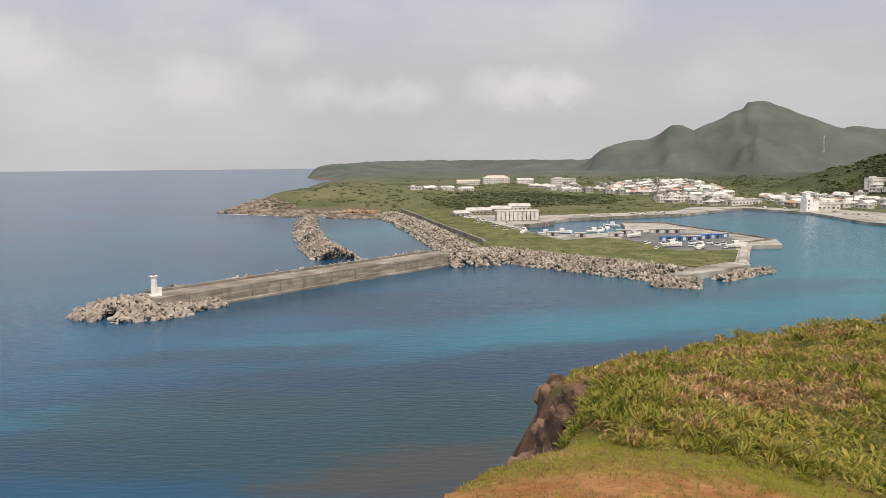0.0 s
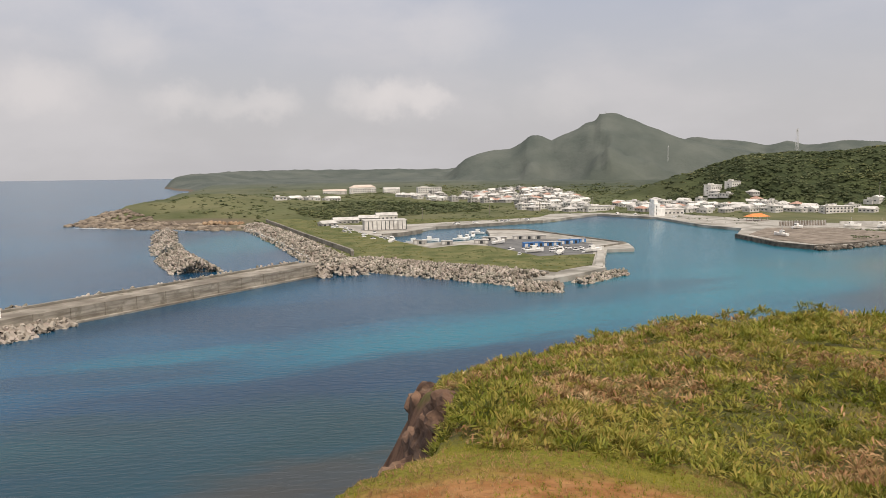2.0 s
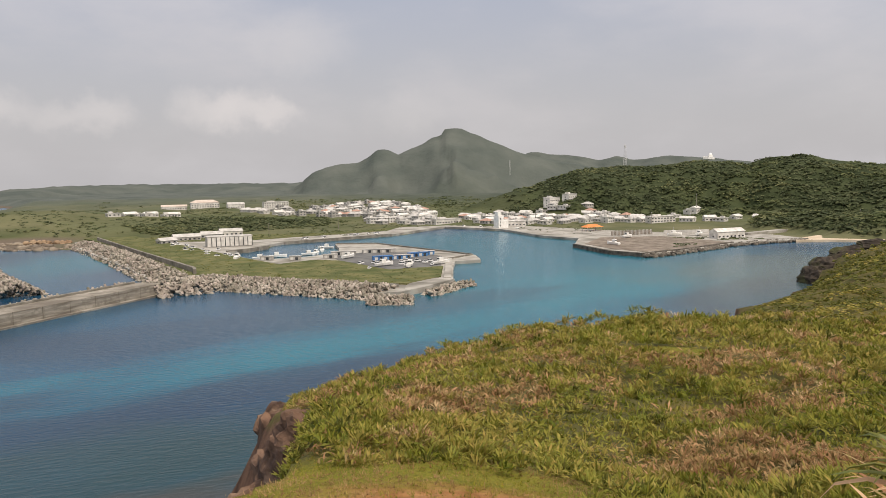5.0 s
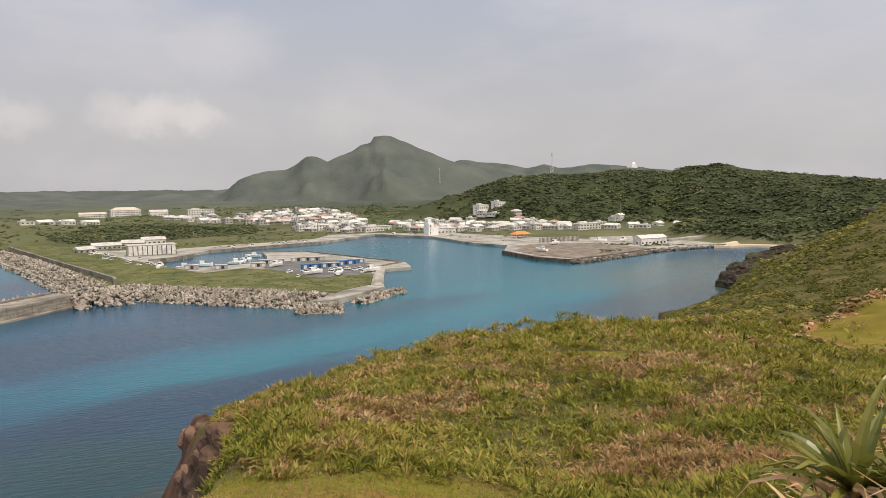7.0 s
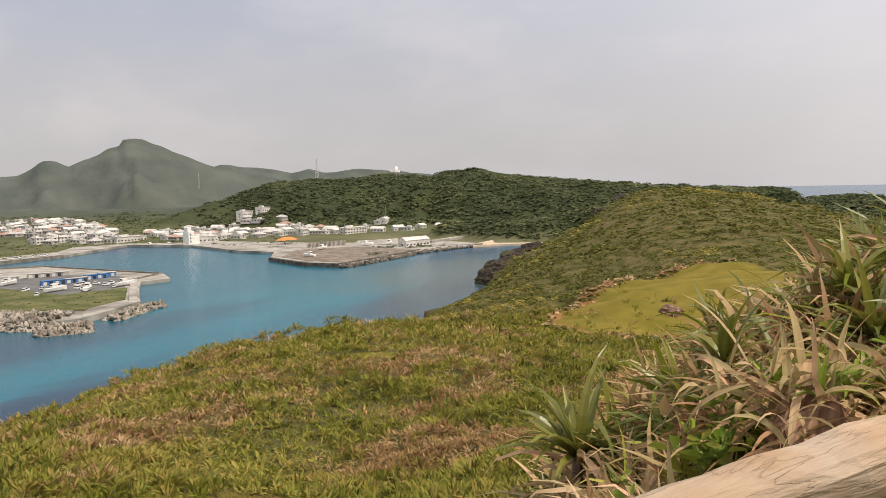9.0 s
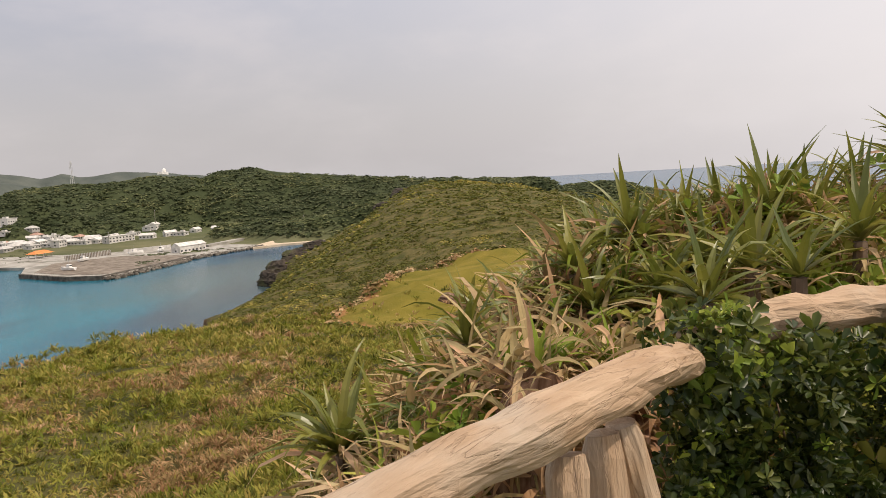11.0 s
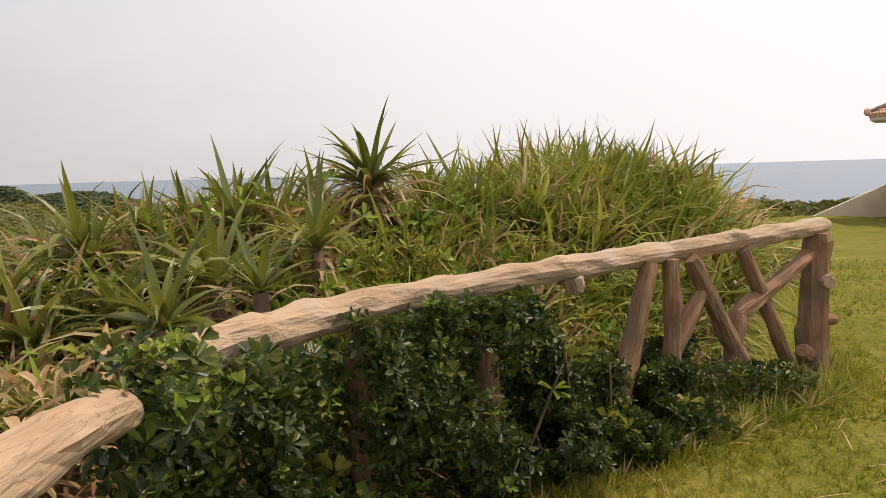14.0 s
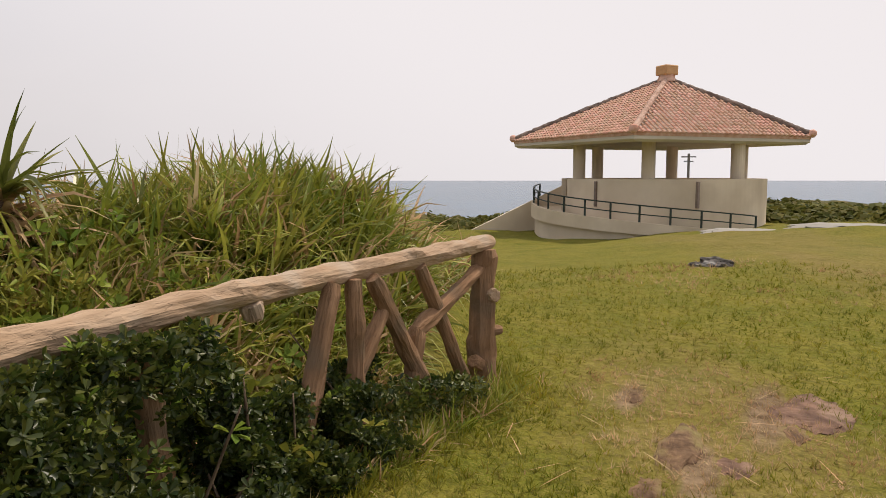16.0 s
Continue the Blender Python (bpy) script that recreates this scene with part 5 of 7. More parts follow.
MAT["log"] = log_material("tan_cast_log", (0.33, 0.215, 0.13), (0.51, 0.375, 0.26), (0.13, 0.08, 0.05), (0.44, 0.35, 0.265))
MAT["log_dark"] = log_material("brown_cast_log", (0.18, 0.10, 0.052), (0.38, 0.23, 0.135), (0.06, 0.03, 0.018), (0.20, 0.135, 0.085))


def log_between(name, pts, r0, r1, mat, parent, seed, knots=6, label=""):
    """A rough, slightly bent log through points, with ridged bark, knots and cut ends."""
    p = [Vector(q) for q in pts]
    ax = (p[-1] - p[0]).normalized()
    rot = ax.to_track_quat("X", "Z").to_matrix().to_4x4()
    inv_ = (Matrix.Translation(p[0]) @ rot).inverted()
    loc = [inv_ @ q for q in p]
    total = loc[-1].x
    rn = random.Random(seed)
    kn = [(rn.random(), rn.uniform(0, 6.28), rn.uniform(0.2, 0.5)) for _ in range(knots)]
    n_s, n_a = max(8, int(total / 0.055)), 15
    bm = bmesh.new()
    rows = []
    for i in range(n_s + 1):
        u = i / n_s
        x = u * total
        k = next((j for j in range(len(loc) - 1) if loc[j + 1].x >= x - 1e-6), len(loc) - 2)
        w = (x - loc[k].x) / max(1e-6, loc[k + 1].x - loc[k].x)
        c = loc[k].lerp(loc[k + 1], w)
        row = []
        for a in range(n_a):
            t = 2 * math.pi * a / n_a
            r = r0 + (r1 - r0) * u
            t += 0.16 * noise.noise((x * 1.7, a * 3.1, seed))
            r *= 1 + 0.30 * noise.noise((x * 5.5, math.cos(t) * 1.3 + seed, math.sin(t) * 1.3)) + 0.09 * noise.noise((x * 5, math.cos(t) * 3.5 + seed, math.sin(t) * 3.5)) + 0.16 * abs(noise.noise((x * 2.5, math.cos(t) * 5 + seed, math.sin(t) * 5))) - 0.05
            for ku, ka, kh in kn:
                dd = ((u - ku) * total / 0.07) ** 2 + ((math.cos(t) - math.cos(ka)) ** 2 + (math.sin(t) - math.sin(ka)) ** 2) * 2.2
                r += r0 * kh * math.exp(-dd)
            if i in (0, n_s):
                r *= 0.82
            row.append(bm.verts.new((x + (0.03 * noise.noise((u * 31, a * 2.3, seed)) if 0 < i < n_s else 0), c.y + math.cos(t) * r, c.z + math.sin(t) * r)))
        rows.append(row)
    for a, b in zip(rows, rows[1:]):
        for k in range(n_a):
            bm.faces.new((a[k], a[(k + 1) % n_a], b[(k + 1) % n_a], b[k]))
    bm.faces.new(rows[0][::-1]), bm.faces.new(rows[-1])
    bmesh.ops.recalc_face_normals(bm, faces=bm.faces)
    ob = part(name, bm, mat, parent, label, r0 < 0.02)
    ob.matrix_basis = Matrix.Translation(p[0]) @ rot
    return ob


GZ = 48.42
fence_a = thing("log_fence", 0, 0, 0, 0, "tan cast-log handrail on branching log posts", "fence", "log fence bays")
log_between("rail", [(1.0, 0.69, 49.265), (1.2, 0.58, 49.33), (1.44, 0.46, 49.395), (1.61, 0.37, 49.428), (1.75, 0.30, 49.455), (1.95, 0.23, 49.464), (2.2, 0.17, 49.472), (2.43, 0.11, 49.45)], 0.068, 0.060, "log", fence_a, 3, 9)
for k, (a, b, r) in enumerate((((1.86, 0.27, 49.36), (1.66, 0.22, GZ - 0.2), 0.05), ((2.02, 0.24, 49.36), (1.98, 0.14, GZ - 0.2), 0.048), ((2.10, 0.22, 49.36), (2.36, 0.05, GZ - 0.2), 0.045),
                               ((1.02, 0.68, 49.28), (0.98, 0.66, GZ - 0.4), 0.07))):
    log_between("post", [a, b], r, r * 1.2, "log", fence_a, 20 + k, 3)
fence_b = thing("log_fence", 0, 0, 0, 0, "weathered cast-log rail with brown crossed log posts, half hidden by leaves", "fence", "log fence bays")
log_between("rail", [(2.62, 0.17, 49.445), (3.0, -0.02, 49.45), (3.5, -0.48, 49.463), (4.12, -1.35, 49.463), (4.68, -2.25, 49.46), (5.2, -3.38, 49.49), (5.42, -3.76, 49.50)], 0.066, 0.060, "log", fence_b, 9, 9)
PX, PY = 5.31, -3.62
log_between("end_post", [(PX, PY, 49.46), (PX - 0.01, PY + 0.01, GZ - 0.25)], 0.090, 0.105, "log_dark", fence_b, 31, 6, "thick dark brown end post")
log_between("cut_branch", [(PX - 0.02, PY - 0.02, 49.13), (PX - 0.12, PY - 0.02, 49.14)], 0.055, 0.052, "log", fence_b, 32, 0, "pale sawn branch stub")
log_between("root_knob", [(PX - 0.02, PY - 0.03, 48.86), (PX - 0.05, PY - 0.13, 48.87)], 0.05, 0.035, "log_dark", fence_b, 33, 0)
log_between("root_knob", [(PX - 0.03, PY + 0.05, 48.62), (PX - 0.10, PY + 0.16, 48.68)], 0.06, 0.05, "log_dark", fence_b, 34, 0)
# posts and braces: top and foot in plan and height, thickness
for k, (top, foot, r, m) in enumerate((
        ((4.22, -1.55, 49.42), (4.24, -1.58, 49.34), 0.040, "log"), ((4.50, -2.08, 49.43), (4.30, -1.72, GZ - 0.1), 0.052, "log_dark"), ((4.59, -2.25, 49.43), (4.59, -2.25, GZ - 0.1), 0.050, "log_dark"),
        ((4.72, -2.50, 49.23), (4.56, -2.19, 48.80), 0.043, "log_dark"), ((4.66, -2.39, 49.42), (4.96, -2.96, 48.55), 0.050, "log_dark"), ((4.91, -2.85, 49.43), (5.22, -3.44, 48.45), 0.045, "log_dark"),
        ((5.27, -3.55, 49.32), (4.89, -2.81, 49.02), 0.048, "log_dark"), ((4.90, -2.83, 49.05), (4.84, -2.72, GZ - 0.1), 0.048, "log_dark"), ((3.50, -0.48, 49.43), (3.48, -0.44, GZ - 0.1), 0.055, "log_dark"),
        ((3.86, -1.0, 49.42), (3.95, -1.12, GZ - 0.1), 0.055, "log_dark"))):
    log_between("brace", [top, foot], r, r * 1.1, m, fence_b, 40 + k, 4)

# ---- observation pavilion ----
MAT["render"] = material("beige_rendered_concrete", (0.66, 0.55, 0.41), (0.76, 0.65, 0.50), 0.9, 0.5, bump=0.15, bump_scale=12, stain=(0.58, 0.48, 0.35), stain_scale=0.3)
MAT["soffit"] = material("pale_painted_soffit", (0.55, 0.49, 0.40), (0.64, 0.58, 0.48), 0.9, 0.5, bump=0.1)
MAT["tile"] = material("weathered_terracotta", (0.56, 0.30, 0.20), (0.72, 0.47, 0.36), 0.85, 3.0, bump=0.3, island=0.16)
MAT["mortar"] = material("white_roof_mortar", (0.60, 0.54, 0.48), (0.78, 0.72, 0.66), 0.9, 3.0, bump=0.3)
MAT["ridge"] = material("dark_ridge_mortar", (0.16, 0.12, 0.10), (0.32, 0.25, 0.21), 0.9, 2.0, bump=0.4)
MAT["hip"] = material("pink_hip_mortar", (0.46, 0.29, 0.22), (0.62, 0.43, 0.34), 0.9, 2.0, bump=0.4)
MAT["cap"] = material("orange_clay_cap", (0.55, 0.30, 0.13), (0.66, 0.40, 0.20), 0.8, 1.5, bump=0.2)
MAT["rail_green"] = material("dark_green_rail_paint", (0.02, 0.035, 0.03), (0.045, 0.06, 0.05), 0.5, 4.0, bump=0.05)
PD = 42.5
pc = Vector((0.88, -0.49)) + bearing(-138.25, PD)
pav = thing("observation_pavilion", pc.x, pc.y, 0, 0, "round beige lookout pavilion with a red-tiled pyramid roof", "pavilion")
to_cam = -pc.normalized()
side = Vector((-to_cam.y, to_cam.x))          # to the right of someone facing the lookout, i.e. to the viewer's left


def pv(toward, left):
    """Plan offset from the pavilion's middle: towards the lookout, and to the viewer's left."""
    q = to_cam * toward - side * left
    return q.x, q.y


left_dir = Vector(pv(-0.10, 0.995))
near_dir = Vector(pv(0.995, 0.10))
R_ROOF, Z_EAVE, Z_APEX = 7.7, 51.84, 55.02
shift = Vector(pv(0, 0.5))                 # eaves moved sideways to fit the roof outline in the camera's view
corners = [near_dir * R_ROOF + shift, left_dir * R_ROOF + shift, near_dir * -R_ROOF + shift, left_dir * -R_ROOF + shift]
# cap and apex offset the other way, to fit the same view
cap_at = Vector(pv(0, -0.15))
apex = Vector((cap_at.x, cap_at.y, Z_APEX))


def eave_ring(bm, scale, z):
    return [bm.verts.new((c.x * scale, c.y * scale, z)) for c in corners]


bm = bmesh.new()
lo, mi, hi = eave_ring(bm, 0.97, Z_EAVE - 0.42), eave_ring(bm, 1.0, Z_EAVE - 0.30), eave_ring(bm, 1.0, Z_EAVE)
inn = eave_ring(bm, 0.55, Z_EAVE - 0.25)
for k in range(4):
    j = (k + 1) % 4
    bm.faces.new((lo[k], lo[j], mi[j], mi[k])), bm.faces.new((mi[k], mi[j], hi[j], hi[k])), bm.faces.new((lo[k], inn[k], inn[j], lo[j]))
bm.faces.new(inn), bm.faces.new(hi)
bmesh.ops.recalc_face_normals(bm, faces=bm.faces)
part("eave", bm, "soffit", pav, "pale painted eave and soffit")
bm = bmesh.new()
hi = eave_ring(bm, 1.0, Z_EAVE + 0.02)
t = bm.verts.new(apex)
for k in range(4):
    bm.faces.new((hi[k], hi[(k + 1) % 4], t))
bm.faces.new(hi[::-1])
bmesh.ops.recalc_face_normals(bm, faces=bm.faces)
roof = part("roof", bm, "mortar", pav, "pyramid roof with pale mortar between red tiles")
bm = bmesh.new()
e0, e1 = eave_ring(bm, 1.004, Z_EAVE - 0.15), eave_ring(bm, 1.008, Z_EAVE + 0.06)
e2 = eave_ring(bm, 0.97, Z_EAVE - 0.15)
for k in range(4):
    j = (k + 1) % 4
    bm.faces.new((e0[k], e0[j], e1[j], e1[k])), bm.faces.new((e2[k], e2[j], e0[j], e0[k]))
part("tile_edge", bm, "tile", pav, "dark red tile ends along the eave")
# cover tiles: stepped half-round pieces in rows down each slope
for k in range(4):
    c0, c1 = corners[k], corners[(k + 1) % 4]
    a0, a1 = Vector((c0.x, c0.y, Z_EAVE + 0.03)), Vector((c1.x, c1.y, Z_EAVE + 0.03))
    ex = (a1 - a0).normalized()
    mid = (a0 + a1) / 2
    up = (apex - mid)
    L, W = up.length, (a1 - a0).length
    ey = up.normalized()
    ez = ex.cross(ey)
    if ez.z < 0:
        ez = -ez
    vs, fs = [], []
    pitch, tile_l = 0.29, 0.31
    n_col = int(W / pitch)
    for c in range(n_col):
        off = (c + 0.5) * pitch - n_col * pitch / 2
        run = L * (1 - abs(off) / (W / 2)) - 0.15
        s = -0.12
        while s < run:
            e = min(s + tile_l, run)
            i0 = len(vs)
            for (d_, r, h) in ((s, 0.092, 0.055), (e - 0.03, 0.078, 0.03)):
                for a in range(5):
                    tt = math.pi * a / 4
                    vs.append(mid + ex * (off + math.cos(tt) * r) + ey * d_ + ez * (h * 0.4 + math.sin(tt) * r * 0.9))
            for a in range(4):
                fs.append((i0 + a, i0 + a + 1, i0 + 6 + a, i0 + 5 + a))
            fs.append((i0, i0 + 4, i0 + 3, i0 + 1))
            s += tile_l
    tl = raw_mesh("roof_tiles", vs, fs, "tile", pav)
    tagged(tl, "rows of faded terracotta cover tiles", kind="stuff")
for k in range(4):
    c = corners[k]
    a0 = Vector((c.x * 1.01, c.y * 1.01, Z_EAVE + 0.10))
    log = log_between("hip_ridge", [a0, a0.lerp(apex, 0.5) + Vector((0, 0, 0.05)), apex], 0.14, 0.13, "hip" if k == 0 else "ridge", pav, 60 + k, 0)
    bm = lathe(bmesh.new(), [(0.10, -0.16), (0.22, -0.02), (0.20, 0.16), (0.08, 0.24)], 10, a0.x, a0.y)
    bmesh.ops.translate(bm, vec=(0, 0, a0.z), verts=bm.verts)
    part("corner_tile", bm, "tile", pav, smooth=True)
bm = lathe(bmesh.new(), [(0.52, 54.86), (0.42, 55.1), (0.42, 55.2)], 8, cap_at.x, cap_at.y)
part("cap_base", bm, "tile", pav)
bm = box(bmesh.new(), 0.86, 0.86, 0.52, cap_at.x, cap_at.y, 55.18, math.degrees(math.atan2(near_dir.y, near_dir.x)) + 45, 0.05)
part("cap", bm, "cap", pav, "square orange clay finial cap")
for k in range(6):
    th = radians(8 + 60 * k)
    x, y = pv(math.cos(th) * 4.55, math.sin(th) * 4.55)
    part("column", lathe(bmesh.new(), [(0.33, 48.6), (0.33, 51.8)], 18, x, y), "render", pav, smooth=False)


def ring_wall(name, r_in, r_out, a0, a1, z_low, z_top, mat, n=72, label=""):
    """A curved wall; heights are functions of the angle's share, angles from the lookout's side, positive to the viewer's left."""
    bm = bmesh.new()
    rows = []
    for i in range(n + 1):
        u = i / n
        th = radians(a0 + (a1 - a0) * u)
        xi, yi = pv(math.cos(th) * r_in, math.sin(th) * r_in)
        xo, yo = pv(math.cos(th) * r_out, math.sin(th) * r_out)
        rows.append([bm.verts.new(q) for q in ((xi, yi, z_low(u)), (xo, yo, z_low(u)), (xo, yo, z_top(u)), (xi, yi, z_top(u)))])
    for a, b in zip(rows, rows[1:]):
        for k in range(4):
            bm.faces.new((a[k], a[(k + 1) % 4], b[(k + 1) % 4], b[k]))
    bm.faces.new(rows[0]), bm.faces.new(rows[-1][::-1])
    bmesh.ops.recalc_face_normals(bm, faces=bm.faces)
    return part(name, bm, mat, pav, label)


ring_wall("parapet", 5.05, 5.3, -180, 64, lambda u: 46.5, lambda u: 49.72, "render")
ring_wall("parapet", 5.05, 5.3, 84, 180, lambda u: 46.5, lambda u: 49.72, "render")
part("deck", lathe(bmesh.new(), [(5.06, 46.0), (5.06, 48.75)], 48), "render", pav)
ring_wall("ramp_wall", 6.75, 6.95, -38, 100, lambda u: 46.0 if u < 0.25 else 46.9 + 0.9 * u, lambda u: 47.25 + 1.35 * u ** 0.9, "render", 60, "curved beige ramp wall rising round the drum")
ring_wall("ramp", 5.3, 6.75, -38, 100, lambda u: 46.0, lambda u: 46.9 + 1.3 * u, "render", 60)
for s0 in (-18, 36):
    th = radians(s0)
    bm = bmesh.new()
    x, y = pv(math.cos(th) * 5.32, math.sin(th) * 5.32)
    box(bm, 0.14, 0.14, 1.25, x, y, 48.35)
    part("wall_slot", bm, "ridge", pav, "narrow dark drain slot")
x0, y0 = pv(-1.0, 5.4)
x1, y1 = pv(1.0, 11.4)
bm = bmesh.new()
d2 = Vector((x1 - x0, y1 - y0)).normalized()
nn = Vector((-d2.y, d2.x)) * 0.15
vv = [bm.verts.new(q) for q in [(x0 + nn.x, y0 + nn.y, 45), (x1 + nn.x, y1 + nn.y, 45), (x1 + nn.x, y1 + nn.y, 46.25), (x0 + nn.x, y0 + nn.y, 49.3),
                                (x0 - nn.x, y0 - nn.y, 45), (x1 - nn.x, y1 - nn.y, 45), (x1 - nn.x, y1 - nn.y, 46.25), (x0 - nn.x, y0 - nn.y, 49.3)]]
for f in ((0, 1, 2, 3), (7, 6, 5, 4), (3, 2, 6, 7), (1, 5, 6, 2), (0, 3, 7, 4)):
    bm.faces.new([vv[i] for i in f])
bmesh.ops.recalc_face_normals(bm, faces=bm.faces)
part("stair_wall", bm, "render", pav, "sloping beige stair wall")
# ramp handrail
ring_wall("handrail", 6.80, 6.86, -38, 100, lambda u: 48.0 + 1.35 * u ** 0.9, lambda u: 48.06 + 1.35 * u ** 0.9, "rail_green", 60)
ring_wall("handrail", 6.80, 6.86, -38, 100, lambda u: 47.6 + 1.35 * u ** 0.9, lambda u: 47.65 + 1.35 * u ** 0.9, "rail_green", 60)
for k in range(13):
    u = k / 12
    th = radians(-38 + 138 * u)
    x, y = pv(math.cos(th) * 6.83, math.sin(th) * 6.83)
    part("rail_post", box(bmesh.new(), 0.07, 0.07, 0.85, x, y, 47.2 + 1.35 * u ** 0.9), "rail_green", pav)
up_ = bearing(-139.8, 62)
po = thing("utility_pole", up_.x, up_.y, 46.5, 35, "grey utility pole behind the pavilion", "pole", "utility poles")
part("shaft", lathe(bmesh.new(), [(0.12, 0), (0.09, 5.0)], 8), "concrete", po)
part("crossarm", box(bmesh.new(), 1.1, 0.1, 0.1, 0, 0, 4.7), "metal", po)
part("crossarm", box(bmesh.new(), 0.7, 0.1, 0.1, 0, 0, 4.35), "metal", po)

# ---- stones and slabs in the lawn ----
MAT["lava_pale"] = material("pale_red_stone", (0.085, 0.048, 0.026), (0.22, 0.135, 0.075), 0.95, 12.0, 8, bump=0.9, bump_scale=30, stain=(0.20, 0.16, 0.06), stain_scale=6)
MAT["lava"] = material("red_brown_stone", (0.085, 0.045, 0.030), (0.23, 0.135, 0.09), 0.9, 9.0, 8, bump=0.9, bump_scale=12, stain=(0.28, 0.19, 0.13), stain_scale=2.5)
MAT["cape_rock"] = material("black_brown_cape_rock", (0.022, 0.018, 0.014), (0.085, 0.066, 0.05), 0.95, 0.25, 10, bump=1.0, bump_scale=0.8, stain=(0.07, 0.075, 0.03), stain_scale=0.12)
MAT["dark_stone"] = material("dark_field_stone", (0.05, 0.045, 0.04), (0.16, 0.14, 0.13), 0.9, 4.0, 8, bump=0.9, bump_scale=10, stain=(0.30, 0.29, 0.27), stain_scale=5)


def stone(name, x, y, z, sx, sy, sz, rz, mat, seed, label):
    bm = bmesh.new()
    bmesh.ops.create_icosphere(bm, subdivisions=4, radius=1)
    for v in bm.verts:
        n_ = noise.fractal(v.co * 1.6 + Vector((seed, 0, 0)), 0.9, 2.1, 5)
        v.co *= 1 + 0.30 * n_ + 0.07 * noise.noise(v.co * 7 + Vector((0, seed, 0)))
        v.co.z = max(v.co.z, -0.5)
        v.co = Vector((v.co.x * sx, v.co.y * sy, v.co.z * sz))
    ob = link_mesh(name, bm, mat, None, False)
    ob.matrix_basis = pose(x, y, z, 0, 0, rz)
    return tagged(ob, label, "stone", "lawn stones")


def lawn_z(x, y):
    return float(headland_height(np.array([x]), np.array([y]))[0])


for i, (az, d_, zz, sx, sy, sz, rz) in enumerate(((-9.0, 31.0, 37.4, 1.25, 2.4, 3.0, 0), (-6.3, 30.0, 35.2, 1.2, 2.0, 2.6, 20), (-8.7, 31.5, 39.4, 0.8, 1.4, 1.2, 40), (-4.8, 29.5, 32.6, 1.3, 2.2, 2.4, 0), (-8.0, 19.2, 42.3, 0.45, 1.3, 0.9, 10), (-8.7, 17.2, 43.2, 0.45, 1.1, 0.8, 0), (-9.4, 15.6, 44.0, 0.45, 1.0, 0.8, 20), (-10.6, 14.5, 45.0, 0.4, 0.8, 0.55, 30), (-8.4, 16.0, 42.6, 0.5, 1.2, 0.9, 50), (-47.5, 384, 2, 7, 11, 6, 0), (-48.5, 388, 6, 8, 11, 7, 20), (-49.7, 392, 11, 8, 11, 6, 50), (-50.9, 394, 16, 7, 10, 4, 0), (-57.4, 322, 41.5, 7, 5, 4, 30), (-56.2, 335, 36, 7, 6, 4, 10))):
    p = bearing(az, d_)
    ob = stone("cliff_rock", p.x, p.y, zz, sx, sy, sz, rz, "rock" if d_ < 100 else "cape_rock", 20 + i * 5.3, "brown weathered rock face at the cliff edge")
    ob["group"] = "cliff rocks"


for i, (az, d_, sx, sy, sz, rz, mat, lab) in enumerate(((-142.1, 12.6, 0.28, 0.2, 0.15, 20, "dark_stone", "dark lichen-flecked field stone on the lawn"), (-140.9, 12.6, 0.14, 0.14, 0.08, 60, "dark_stone", "small dark stone beside a larger one"))):
    p = Vector((0.88, -0.49)) + bearing(az, d_)
    stone("field_stone", p.x, p.y, lawn_z(p.x, p.y) - 0.02, sx, sy, sz, rz, mat, i * 3.1, lab)
for i, (x, y, sx, sy, sz, rz, mat, lab) in enumerate((
        (3.59, -4.96, 0.46, 0.24, 0.040, -59, "lava", "low reddish-brown outcrop stone in the grass"), (3.64, -3.80, 0.50, 0.13, 0.05, -57, "lava_pale", "long flat reddish stone nearly flush with the turf"),
        (3.28, -3.80, 0.22, 0.11, 0.03, -50, "lava", "small red-brown stone in the grass"), (4.45, -4.30, 0.15, 0.08, 0.035, -55, "lava_pale", "small pale brown stone in the turf"),
        (3.32, -3.19, 0.20, 0.09, 0.035, -57, "lava_pale", "pale worn stone flush with the turf"), (3.42, -4.55, 0.24, 0.08, 0.03, -50, "lava_pale", "thin pale stone beside the outcrop"))):
    stone("field_stone", x, y, lawn_z(x, y) - 0.02, sx, sy, sz, rz, mat, 30 + i * 3.7, lab)
for az, d_, sx, sy, rz in ((-144.2, 27, 1.5, 1.1, 40), (-151.5, 29, 2.4, 1.6, 30)):
    p = Vector((0.88, -0.49)) + bearing(az, d_)
    stone("paving_slab", p.x, p.y, lawn_z(p.x, p.y) - 0.02, sx, sy, 0.14, rz, "quay", 9.0, "pale concrete slab set in the lawn")
p = bearing(-60.9, 55)
stone("meadow_rock", p.x, p.y, lawn_z(p.x, p.y) + 0.1, 1.1, 0.8, 0.55, 30, "lava", 4.0, "dark weathered rock in the meadow")

# ---- vegetation ----
def leaf_mat(name, low, high, rough=0.5, island=0.3, scale=1.2, spec=0.14):
    m = material(name, low, high, rough, scale, 4, bump=0.0, island=island, spec=spec)
    nt, lk = m.node_tree.nodes, m.node_tree.links
    bsdf, out = nt["Principled BSDF"], nt["Material Output"]
    tr = nt.new("ShaderNodeBsdfTranslucent")
    ad = nt.new("ShaderNodeMixShader")
    ad.inputs[0].default_value = 0.33
    lk.new(bsdf.inputs["Base Color"].links[0].from_socket, tr.inputs[0])
    lk.new(bsdf.outputs[0], ad.inputs[1]), lk.new(tr.outputs[0], ad.inputs[2])
    lk.new(ad.outputs[0], out.inputs[0])
    return m


